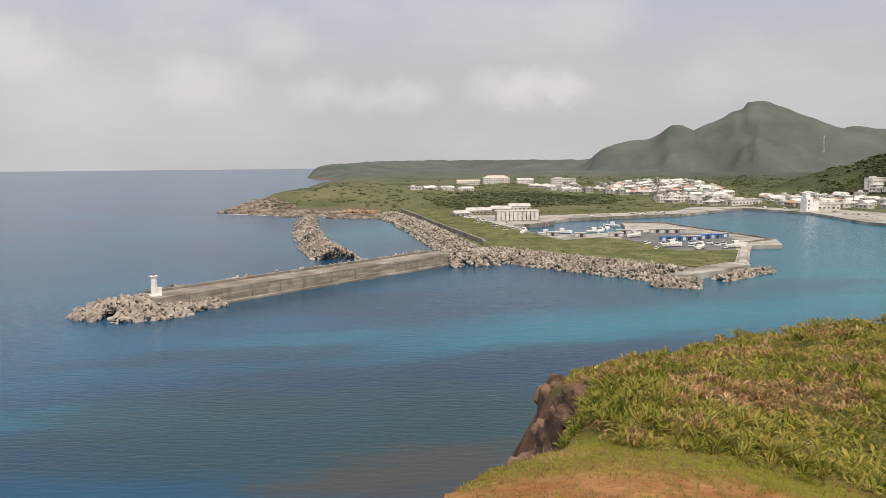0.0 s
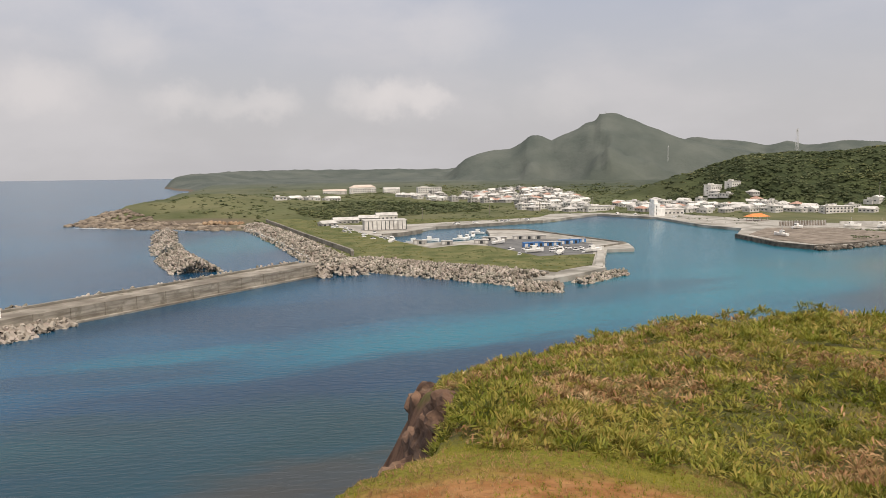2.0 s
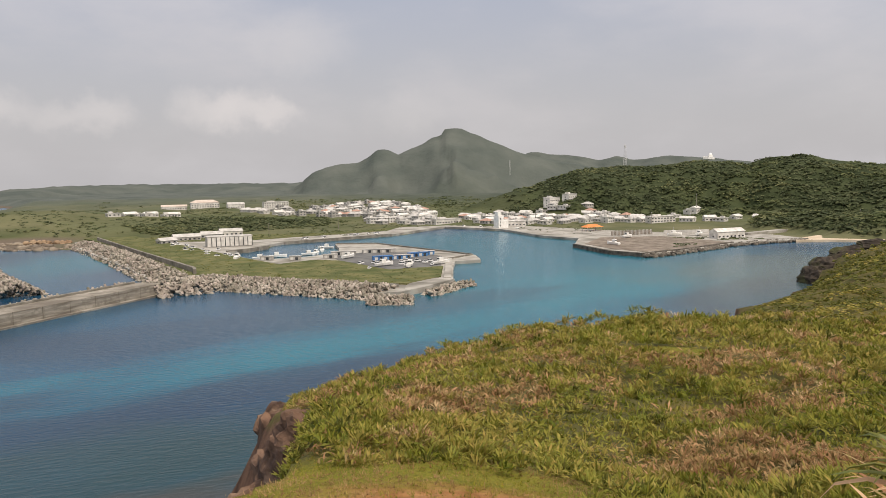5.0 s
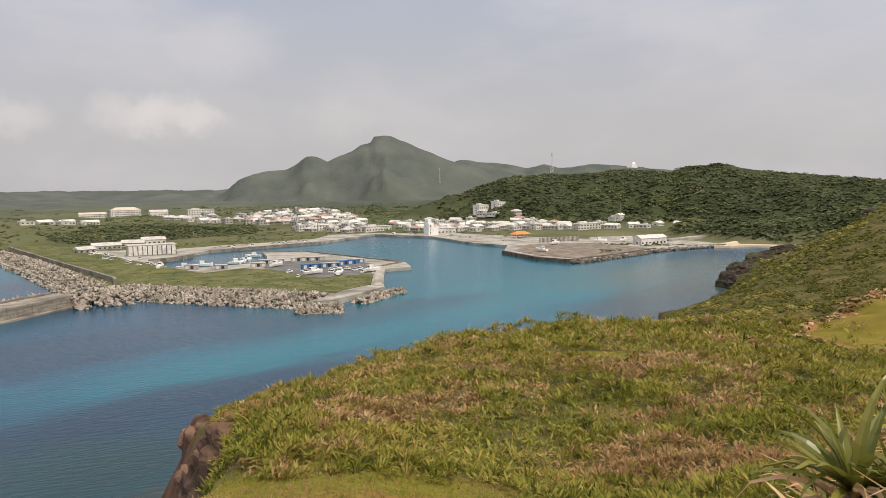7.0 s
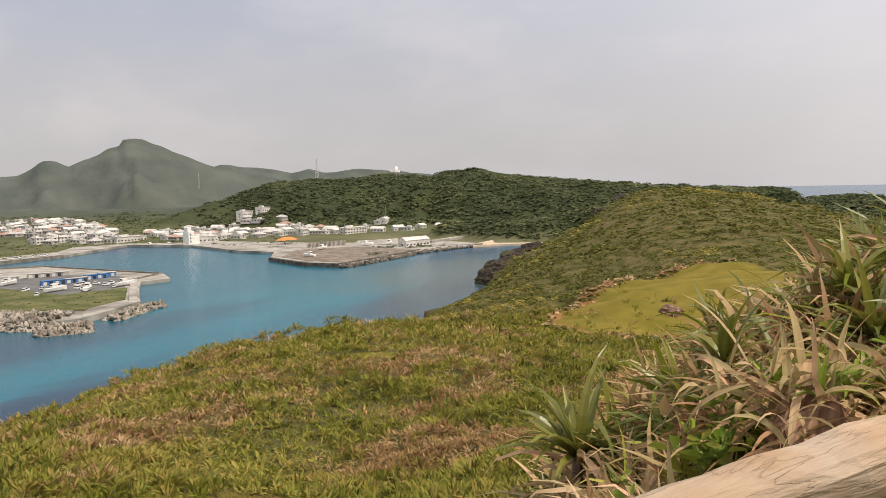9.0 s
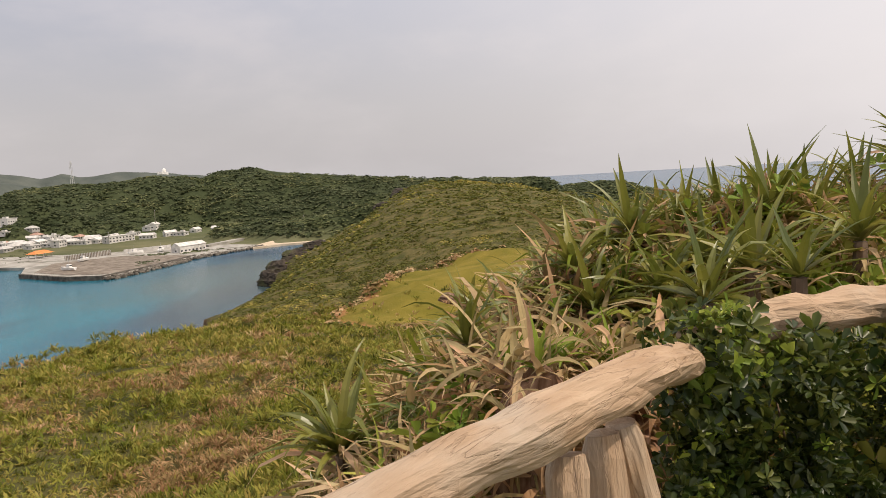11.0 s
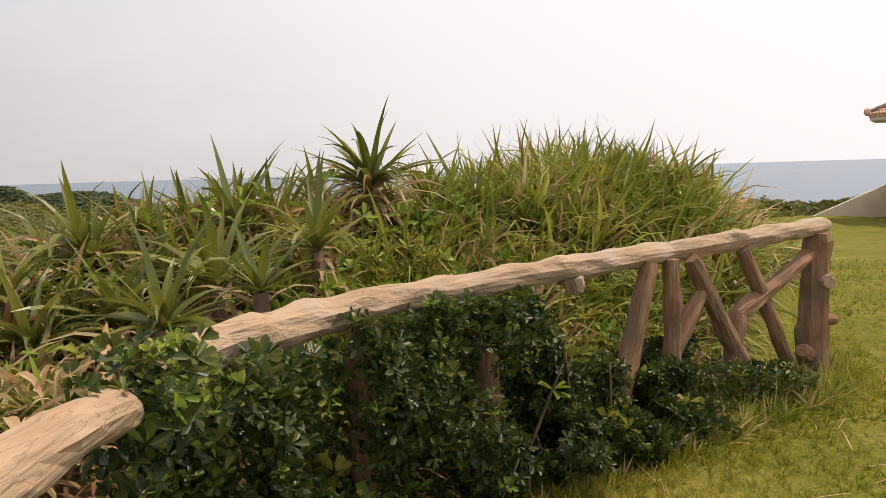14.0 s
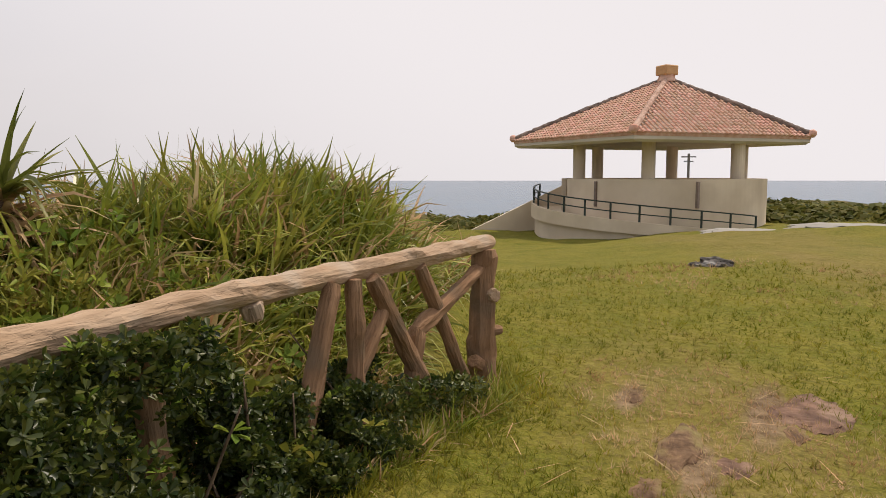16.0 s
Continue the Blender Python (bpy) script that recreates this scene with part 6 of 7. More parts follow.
MAT["f_green"] = leaf_mat("shrub_leaf_green", (0.160, 0.175, 0.020), (0.300, 0.280, 0.055), 0.55)
MAT["f_scrub"] = leaf_mat("ridge_leaf_green", (0.070, 0.080, 0.013), (0.135, 0.125, 0.030), 0.7)
MAT["f_ridge"] = leaf_mat("ridge_leaf_light", (0.105, 0.112, 0.020), (0.175, 0.165, 0.045), 0.7)
MAT["f_olive"] = leaf_mat("shrub_leaf_olive", (0.205, 0.180, 0.034), (0.37, 0.305, 0.08), 0.6)
MAT["f_dry"] = leaf_mat("dry_leaf_brown", (0.24, 0.14, 0.06), (0.45, 0.30, 0.15), 0.8)
MAT["f_blade"] = leaf_mat("long_blade_green", (0.17, 0.21, 0.022), (0.36, 0.37, 0.07), 0.42, spec=0.35)
MAT["f_straw"] = leaf_mat("dead_blade_straw", (0.40, 0.255, 0.12), (0.66, 0.49, 0.29), 0.7)
MAT["f_pand"] = leaf_mat("screwpine_leaf", (0.100, 0.120, 0.018), (0.29, 0.275, 0.055), 0.36, spec=0.5)
MAT["f_vine"] = leaf_mat("glossy_dark_leaf", (0.027, 0.045, 0.008), (0.082, 0.102, 0.019), 0.38, 0.5, spec=0.4)
MAT["f_vine_pale"] = leaf_mat("glossy_mid_leaf", (0.060, 0.085, 0.014), (0.155, 0.170, 0.034), 0.4, 0.3, spec=0.35)
MAT["f_lime"] = leaf_mat("young_lime_leaf", (0.17, 0.24, 0.03), (0.28, 0.34, 0.06), 0.45)
MAT["f_lawn"] = leaf_mat("lawn_blade", (0.165, 0.182, 0.012), (0.33, 0.295, 0.038), 0.6)
MAT["tree_dark"] = leaf_mat("wooded_hill_foliage", (0.078, 0.094, 0.047), (0.120, 0.137, 0.072), 0.9, 0.35, 0.02, 0.1)
MAT["tree_mid"] = leaf_mat("scrub_foliage", (0.095, 0.115, 0.05), (0.155, 0.165, 0.08), 0.9, 0.35, 0.02, 0.1)
MAT["fibre"] = material("red_brown_fibre", (0.13, 0.065, 0.035), (0.36, 0.22, 0.14), 0.95, 30.0, 8, bump=1.0, bump_scale=60, stretch=(1.0, 1.0, 0.25))
MAT["bark"] = material("grey_brown_bark", (0.12, 0.08, 0.055), (0.24, 0.17, 0.12), 0.9, 6.0, bump=0.6)
rv = np.random.default_rng(11)


def blade_strip(L, w, rise, droop, az, segs=4, twist=0.0, fold=0.0, rng=rv):
    """One arching blade as a strip of quads from the origin."""
    v, f = [], []
    d_ = np.array([math.cos(az), math.sin(az), 0])
    s_ = np.array([-math.sin(az), math.cos(az), 0])
    p = np.zeros(3)
    ang = rise
    for i in range(segs + 1):
        u = i / segs
        ww = w * (1 - u ** 1.7) * (0.65 + 0.7 * min(1, u * 4)) * 0.5 + 0.0008
        side_ = s_ * math.cos(twist * u) + np.array([0, 0, 1]) * math.sin(twist * u)
        if fold:
            v += [p - side_ * ww + np.array([0, 0, fold * ww]), p, p + side_ * ww + np.array([0, 0, fold * ww])]
        else:
            v += [p - side_ * ww, p + side_ * ww]
        p = p + (d_ * math.cos(ang) + np.array([0, 0, 1]) * math.sin(ang)) * L / segs
        ang -= droop / segs * (0.5 + u * 1.2)
    k = 3 if fold else 2
    for i in range(segs):
        for j in range(k - 1):
            a = i * k + j
            f.append((a, a + 1, a + 1 + k, a + k))
    return np.array(v), f


def merge(items):
    v, f, o = [], [], 0
    for a, b in items:
        v.append(a)
        f += [tuple(i + o for i in q) for q in b]
        o += len(a)
    return np.concatenate(v), f


def tuft(n, L, w, spread, segs, rng, droop=(0.3, 1.9)):
    return merge([(lambda s: (s[0] + np.array([rng.normal(0, 0.05), rng.normal(0, 0.05), 0]) * L, s[1]))(
        blade_strip(L * rng.uniform(0.5, 1.1), w * rng.uniform(0.7, 1.2), rng.uniform(1.57 - spread, 1.5), rng.uniform(*droop), rng.uniform(0, 6.28), segs, rng.normal(0, 0.4))) for _ in range(n)])


def leaf_quad(L, w, az, rise, base):
    d_ = np.array([math.cos(az) * math.cos(rise), math.sin(az) * math.cos(rise), math.sin(rise)])
    s_ = np.array([-math.sin(az), math.cos(az), 0])
    b = np.array(base)
    return np.array([b, b + d_ * L * 0.5 + s_ * w / 2, b + d_ * L + np.array([0, 0, -0.15 * L]), b + d_ * L * 0.5 - s_ * w / 2]), [(0, 1, 2, 3)]


def sprig(n, rng):
    """A low leafy shoot, about 1 high."""
    return merge([leaf_quad(rng.uniform(0.45, 0.85), rng.uniform(0.12, 0.19), rng.uniform(0, 6.28), rng.uniform(-0.1, 1.3), (rng.normal(0, 0.22), rng.normal(0, 0.22), rng.uniform(0, 0.45))) for _ in range(n)])


def clump(n, rng, small=0.13, large=0.26):
    """An uneven dome of leaf faces, about 1 across each way."""
    it = []
    for _ in range(n):
        a, e = rng.uniform(0, 6.28), math.asin(rng.uniform(-0.1, 1))
        r = rng.uniform(0.32, 0.56)
        c = np.array([math.cos(a) * math.cos(e) * r, math.sin(a) * math.cos(e) * r, math.sin(e) * r * 0.95])
        n_ = c / np.linalg.norm(c) + rng.normal(0, 0.45, 3)
        n_ /= np.linalg.norm(n_)
        t1 = np.cross(n_, rng.normal(0, 1, 3))
        t1 /= np.linalg.norm(t1)
        t2 = np.cross(n_, t1)
        s = rng.uniform(small, large)
        it.append((np.array([c + t1 * s, c + t2 * s * 0.8, c - t1 * s, c - t2 * s * 0.8]), [(0, 1, 2, 3)]))
    return merge(it)


def field_az(n, az0, az1, r0, r1, rng, power=0.0):
    """Plan points spread over bearings and, by the log of distance, outwards."""
    a = np.radians(rng.uniform(min(az0, az1), max(az0, az1), n))
    r = np.exp(rng.uniform(math.log(r0), math.log(r1), n))
    return -np.sin(a) * r, np.cos(a) * r, r


def in_ellipse(x, y, zones, grow=1.0):
    hit = np.zeros(len(x), bool)
    for cx, cy, rx, ry, ang, *_ in zones:
        a = math.radians(ang)
        u, v = (x - cx) * math.cos(a) + (y - cy) * math.sin(a), -(x - cx) * math.sin(a) + (y - cy) * math.cos(a)
        hit |= (u / rx / grow) ** 2 + (v / ry / grow) ** 2 < 1
    return hit


# carpet of low scrub over the near slope: a thin under-layer and rounded strap-leaved tussocks
def tussock(n, rng, spread=1.25):
    """A domed tussock of narrow arching leaves, about 1 across."""
    it = []
    for _ in range(n):
        az, rise = rng.uniform(0, 6.28), 1.5 - spread * rng.random() ** 0.7
        out = rng.uniform(0.0, 0.22)
        it.append(leaf_quad(rng.uniform(0.34, 0.62), rng.uniform(0.055, 0.10), az, rise, (math.cos(az) * out, math.sin(az) * out, rng.uniform(-0.02, 0.12))))
    return merge(it)


def slope_points(n, r0):
    """Plan points on the open slope, clear of the brow, the bare spots and the cliff."""
    x, y, r = field_az(n, 4, -86, r0, 60, rv)
    az = np.degrees(np.arctan2(-x, y))
    d_in = inside_distance(x, y, RIM_XY)
    bare = in_ellipse(x, y, SOIL[:2] + MEADOWS[3:], 1.0) | in_ellipse(x, y, MEADOWS[2:3], 1.02)
    keep = (d_in > np.where((r > 9) & (r < 26), -0.3, 0.3)) & (beyond_fence(x, y) > 0.25) & (~bare | (rv.random(len(x)) < np.where(in_ellipse(x, y, MEADOWS[4:], 1.05), 0.45, 0.08)))
    keep &= ~((r < 8.3 + 1.2 * fbm(x / 1.1, y / 1.1, 3, 58)) & (az > -32 + 3 * fbm(x, y, 2, 59))) & ~((r > 11) & (az > -8.9))
    return x[keep], y[keep], r[keep]


# dead clumps on the slope: bearing, distance, half width
DEAD = [(-16.7, 11.5, 0.9), (-21.3, 12, 1.1), (-24.2, 12.7, 0.9), (-29.4, 16, 1.3), (-32, 15.5, 1.3), (-35.8, 11.3, 1.1), (-40, 18, 2.0), (-41, 9.8, 1.0), (-44, 12, 1.3), (-26.5, 17, 0.8), (-10.6, 12, 0.5), (-37, 8.5, 0.8), (-47, 16, 1.6)]


def dryness(x, y):
    d_ = fbm(x / 2.6, y / 2.6, 4, 55) * 0.7 + 0.35 * fbm(x / 0.8, y / 0.8, 2, 56) - 0.06
    for az, r, w in DEAD:
        p = bearing(az, r)
        d_ = d_ + 0.5 * np.exp(-((x - p.x) ** 2 + (y - p.y) ** 2) / w ** 2)
    return d_


def mound(x, y, r):
    return (np.clip(fbm(x / 1.5, y / 1.5, 3, 77), -0.5, 1) + 0.25) * (0.13 + 0.008 * r)


x, y, r = slope_points(26000, 4.2)
dry = dryness(x, y) + rv.normal(0, 0.2, len(x))
mat_i = np.where(dry > 0.30, 2, np.where(dry + 0.5 * fbm(x / 5, y / 5, 2, 9) > -0.15, 1, 0))
shapes = [sprig(6, rv) for _ in range(8)]
size = (0.10 + 0.0085 * r) * rv.uniform(0.6, 1.4, len(x))
scrub = join_copies("scrub_carpet", shapes, mat_i, rv.integers(0, 8, len(x)), placements(x, y, headland_height(x, y) + mound(x, y, r) * 0.45 - 0.03, size, rv, 0.25), ["f_green", "f_olive", "f_dry", "f_scrub"])
tagged(scrub, "wind-clipped green and brown coastal scrub on the slope", "scrub", kind="stuff")
x, y, r = slope_points(19000, 5.0)
dry = dryness(x, y) + rv.normal(0, 0.10, len(x))
tone = rv.random(len(x))
mat_i = np.where(dry > 0.27, np.where(tone < 0.62, 2, np.where(tone < 0.8, 4, 1)), np.where(dry + 0.6 * fbm(x / 5, y / 5, 2, 9) > -0.05, np.where(tone < 0.65, 1, 0), np.where(tone < 0.6, 0, np.where(tone < 0.85, 1, 3))))
shapes = [tussock(18, rv, 1.1) for _ in range(8)]
size = (0.15 + 0.0125 * r) * rv.uniform(0.6, 1.35, len(x)) * np.where(dry > 0.27, 0.85, 1.0)
tuss = join_copies("scrub_tussocks", shapes, mat_i, rv.integers(0, 8, len(x)), placements(x, y, headland_height(x, y) + mound(x, y, r) - 0.05, size, rv, 0.22), ["f_green", "f_olive", "f_dry", "f_scrub", "f_straw"])
tagged(tuss, "rounded strap-leaved tussocks, green with dead brown clumps", "scrub", kind="stuff")

# bushes over the ridge beyond
x, y, r = field_az(24000, -34, -92, 36, 430, rv)
d_in = inside_distance(x, y, RIM_XY)
keep = (d_in > 0.5) & ~in_ellipse(x, y, MEADOWS[2:3], 1.03)
x, y, r = x[keep], y[keep], r[keep]
size = rv.uniform(0.6, 1.7, len(x)) * np.clip(0.65 + r / 190, 0.7, 2.3)
mat_i = np.where(fbm(x / 25, y / 25, 3, 70) + rv.normal(0, 0.25, len(x)) > 0.6, 1, np.where(rv.random(len(x)) < 0.62, 2, 0))
shapes = [clump(20, rv, 0.08, 0.15) for _ in range(5)] + [clump(9, rv) for _ in range(5)]
kind_i = rv.integers(0, 5, len(x)) + np.where(r > 140, 5, 0)
bushes = join_copies("ridge_bushes", shapes, mat_i, kind_i, placements(x, y, headland_height(x, y) - 0.1, size, rv, 0.15, 0.5), ["f_scrub", "f_olive", "f_ridge"])
tagged(bushes, "low wind-shorn bushes over the headland ridge", "bushes", kind="stuff")

# woods on the island
xs, ys, ss, ms = [], [], [], []


TOWNS = [[(180, 1080), (215, 800), (262, 742), (300, 760), (330, 900), (380, 1100), (375, 1230), (280, 1220)], [(320, 690), (400, 680), (500, 630), (600, 600), (570, 700), (500, 740), (470, 800), (400, 850), (340, 850)]]


def wood(n, az0, az1, r0, r1, size, test, mix):
    x, y, r = field_az(n, az0, az1, r0, r1, rv)
    h = land_height(x, y)
    keep = test(x, y, h)
    for hx_, hy_ in taken:
        keep &= np.hypot(x - hx_, y - hy_) > 8.5
    for town in TOWNS:
        keep &= (inside_distance(x, y, town) < -4) | (rv.random(len(x)) < 0.65)
    x, y = x[keep], y[keep]
    xs.append(x), ys.append(y), ss.append(rv.uniform(*size, len(x))), ms.append((fbm(x / 55, y / 55, 3, 17) * 1.3 + rv.normal(0, 0.25, len(x)) > 0.9 - 1.8 * mix).astype(int))


wood(21000, -26, -76, 560, 1150, (5, 10.5), lambda x, y, h: (h > 5.5) & (fbm(x / 90, y / 90, 3, 2) > -0.65), 0.35)
wood(2600, 6, -12, 735, 960, (5, 9), lambda x, y, h: (h > 1.5) & (inside_distance(x, y, [(0, 735), (60, 745), (170, 800), (200, 940), (60, 860), (-36, 790)]) > 0), 0.3)
wood(2200, 10, -30, 830, 1500, (4, 9), lambda x, y, h: (h > 3) & (h < 40) & (fbm(x / 70, y / 70, 3, 6) > 0.25), 0.5)
wood(500, -9, -30, 1150, 1500, (6, 10), lambda x, y, h: (h > 5) & (h < 45), 0.6)
wood(900, 12, -4, 660, 980, (3, 6), lambda x, y, h: (h > 4) & (fbm(x / 30, y / 30, 3, 6) > 0.0), 0.6)
wood(900, -9, -32, 640, 1150, (3, 6), lambda x, y, h: (h > 1.2) & (h < 30), 0.5)
wood(500, -38, -50, 520, 620, (4, 8), lambda x, y, h: h > 1.4, 0.4)
x, y, s, mi_ = np.concatenate(xs), np.concatenate(ys), np.concatenate(ss), np.concatenate(ms)
shapes = [clump(12, rv) for _ in range(6)]
woods = join_copies("island_woods", shapes, mi_, rv.integers(0, 6, len(x)), placements(x, y, land_height(x, y) - s * 0.08, s * 1.2, rv, 0.1, 0.42), ["tree_dark", "tree_mid"])
tagged(woods, "dense green woods on the island hills", "woods", kind="stuff")

# rough grass clumps on the mole's verge
x, y = rv.uniform(-62, 232, 9000), rv.uniform(320, 740, 9000)
keep = (inside_distance(x, y, GRASS) > 1.0) | ((inside_distance(x, y, BACK_GREEN) > 1.0) & (rv.random(len(x)) < 0.7))
x, y = x[keep], y[keep]
lush = fbm(x / 18, y / 18, 3, 64) + rv.normal(0, 0.2, len(x)) > 0.1
verge = join_copies("verge_grass", shapes, lush.astype(int), rv.integers(0, 6, len(x)), placements(x, y, np.full(len(x), 2.55), rv.uniform(0.8, 2.4, len(x)), rv, 0.15, 0.35), ["tree_mid", "f_ridge"])
tagged(verge, "rough green and olive grass clumps on the mole", "grass", kind="stuff")
# dead scrub and broken rock along the meadow's upper edge
t_ = rv.uniform(-0.25, np.pi + 0.5, 520)
u_, v_ = np.cos(t_) * 26.5 + rv.normal(0, 0.5, 520), np.sin(t_) * 10.2 + rv.normal(0, 0.55, 520)
a_m = radians(24)
x, y = 55 + u_ * math.cos(a_m) - v_ * math.sin(a_m), 29 + u_ * math.sin(a_m) + v_ * math.cos(a_m)
fringe = join_copies("meadow_fringe", shapes, rv.integers(0, 3, len(x)), rv.integers(0, 6, len(x)), placements(x, y, headland_height(x, y) - 0.05, rv.uniform(0.5, 1.3, len(x)), rv, 0.2, 0.6), ["f_dry", "f_straw", "f_scrub"])
tagged(fringe, "dry brown scrub along the edge of the meadow", "scrub", kind="stuff")

# long grass on the bank behind the fence
x, y, r = field_az(11000, -84, -124, 3.0, 11.0, rv)
b = beyond_fence(x, y)
az = np.degrees(np.arctan2(-x, y))
keep = (b > 0.10) & (b < 5.5) & ((az < -96) | (rv.random(len(x)) < 0.45)) & (az > -121.5 + 1.2 * np.clip(9 - r, -3, 3))
x, y, r, az = x[keep], y[keep], r[keep], az[keep]
z = headland_height(x, y) - 0.05
shapes = [tuft(7, 0.72, 0.028, 1.3, 4, rv, (0.8, 3.0)) for _ in range(8)]
mat_i = np.where(rv.random(len(x)) < 0.12 + 0.4 * (fbm(x / 0.7, y / 0.7, 2, 63) > 0.22), np.where(rv.random(len(x)) < 0.5, 2, 3), np.where(rv.random(len(x)) < 0.6, 0, 1))
size = np.where(az < -98, 1.0, 0.7) * rv.uniform(0.65, 1.25, len(x)) * np.clip(0.5 + beyond_fence(x, y) * 0.5, 0.5, 1)
grass = join_copies("long_grass", shapes, mat_i, rv.integers(0, 8, len(x)), placements(x, y, z, size, rv, 0.3), ["f_blade", "f_green", "f_straw", "f_dry"])
tagged(grass, "tall arching grass on the bank behind the fence", "grass", kind="stuff")


# broad straps between the screw pines
x, y, r = field_az(4600, -54, -112, 2.5, 7.6, rv)
az = np.degrees(np.arctan2(-x, y))
keep = (beyond_fence(x, y) > 0.2) & ((az > -100) | (rv.random(len(x)) < 0.35)) & ((az < -74) | (rv.random(len(x)) < np.where(az > -66, 0.3, 0.5)))
x, y, r, az = x[keep], y[keep], r[keep], az[keep]
shapes = [tuft(9, 0.64, 0.040, 1.45, 4, rv, (0.5, 2.7)) for _ in range(8)]
patchy = fbm(x / 0.9, y / 0.9, 3, 61) + rv.normal(0, 0.25, len(x)) + 0.35 * np.clip((az + 78) / 8, 0, 1)
mat_i = np.where(patchy > 0.20, np.where(rv.random(len(x)) < 0.6, 1, 2), np.where(patchy > 0.0, 3, 0))
straps = join_copies("strap_leaves", shapes, mat_i, rv.integers(0, 6, len(x)), placements(x, y, headland_height(x, y) + rv.uniform(-0.05, 0.12, len(x)), rv.uniform(0.45, 0.95, len(x)), rv, 0.4), ["f_pand", "f_straw", "f_dry", "f_blade"])
tagged(straps, "tangle of green and bleached strap leaves on the bank", "undergrowth", kind="stuff")


# screw pines
def screwpine(x, y, z, scale, n_green, n_dry, seed, label, lean=0.0, tall=0.3):
    rn = np.random.default_rng(seed)
    ob = thing("screw_pine", x, y, z, rn.uniform(0, 360), label, "plant", "screw pines")
    gre = [blade_strip(scale * rn.uniform(0.65, 1.2), 0.085 * scale, 1.5 - 1.25 * rn.random() ** 0.8, rn.uniform(0.1, 1.5) + (1.4 if rn.random() < 0.25 else 0), k * 2.4 + rn.normal(0, 0.25), 6, rn.normal(0, 0.35), 0.5) for k in range(int(n_green * 0.85))]
    v, f = merge(gre)
    v[:, 2] += tall
    v[:, 0] += lean * v[:, 2]
    raw_mesh("leaf_crown", v, f, "f_pand", ob)
    if n_dry:
        dr = [blade_strip(scale * rn.uniform(0.5, 1.15), 0.055 * scale, rn.uniform(-0.9, 0.75), rn.uniform(0.8, 2.8), k * 2.4 + rn.normal(0, 0.3), 4, rn.normal(0, 0.9), 0.3) for k in range(int(n_dry * 2.2) + int(30 * tall))]
        for q in dr:
            q[0][:, 2] += tall * rn.uniform(0.3, 0.98)
        v, f = merge(dr)
        v[:, 0] += lean * v[:, 2]
        tagged(raw_mesh("dry_skirt", v, f, "f_straw", ob), "dry straw-coloured hanging leaves")
    bm = lathe(bmesh.new(), [(0.05, -0.4), (0.045, tall * 0.5), (0.035, tall)], 8)
    part("trunk", bm, "bark", ob)
    return ob


def bank_z(az, d_):
    p = Vector((0.38, -0.40)) + bearing(az, d_)
    return p.x, p.y, lawn_z(p.x, p.y)


PINES = [  # bearing, elevation of the heart, distance, leaf length, green leaves, dry leaves
    (-92.5, -1.5, 5.6, 0.58, 56, 110), (-88.6, -3.0, 6.0, 0.5, 34, 34), (-76.9, -5.4, 4.9, 0.5, 34, 30), (-79.6, -5.0, 5.4, 0.5, 28, 26), (-83.0, -4.9, 5.0, 0.62, 34, 30), (-85.8, -4.8, 5.6, 0.54, 30, 26),
    (-78.1, -10.4, 3.3, 0.46, 34, 8), (-73.2, -6.6, 4.6, 0.52, 32, 18), (-70.8, -7.2, 5.0, 0.5, 28, 18), (-62.2, -11.8, 4.6, 0.40, 28, 18), (-66.5, -10.6, 4.2, 0.44, 30, 18), (-70, -10.8, 3.8, 0.46, 28, 14),
    (-49.8, -20.3, 4.0, 0.60, 44, 44), (-57.5, -17.5, 4.2, 0.42, 20, 30), (-53, -20.0, 4.4, 0.5, 22, 26), (-75.2, -10.0, 3.9, 0.5, 28, 14), (-88.5, -6.0, 4.4, 0.5, 28, 12), (-96.5, -2.8, 6.2, 0.5, 26, 20),
    (-81.5, -8.0, 3.9, 0.5, 28, 14), (-114.5, -2.2, 7.8, 0.52, 30, 8), (-112, -2.2, 8.2, 0.5, 26, 10), (-100, -3.0, 6.4, 0.5, 24, 16), (-84.5, -8.5, 3.6, 0.42, 22, 10), (-60, -13.0, 3.6, 0.4, 22, 22), (-104, -3.5, 7.0, 0.45, 24, 18)]
for i, (az, el, d_, L, ng, nd) in enumerate(PINES):
    x, y, z = bank_z(az, d_)
    tall = max(0.12, 50 + d_ * math.tan(radians(el)) - z)
    screwpine(x, y, z, L, ng, nd, 100 + i, "tall screw pine with spiky green leaves over dry ones" if i in (0, 1) else "low screw pine with arching green and dry leaves", 0.0, tall)
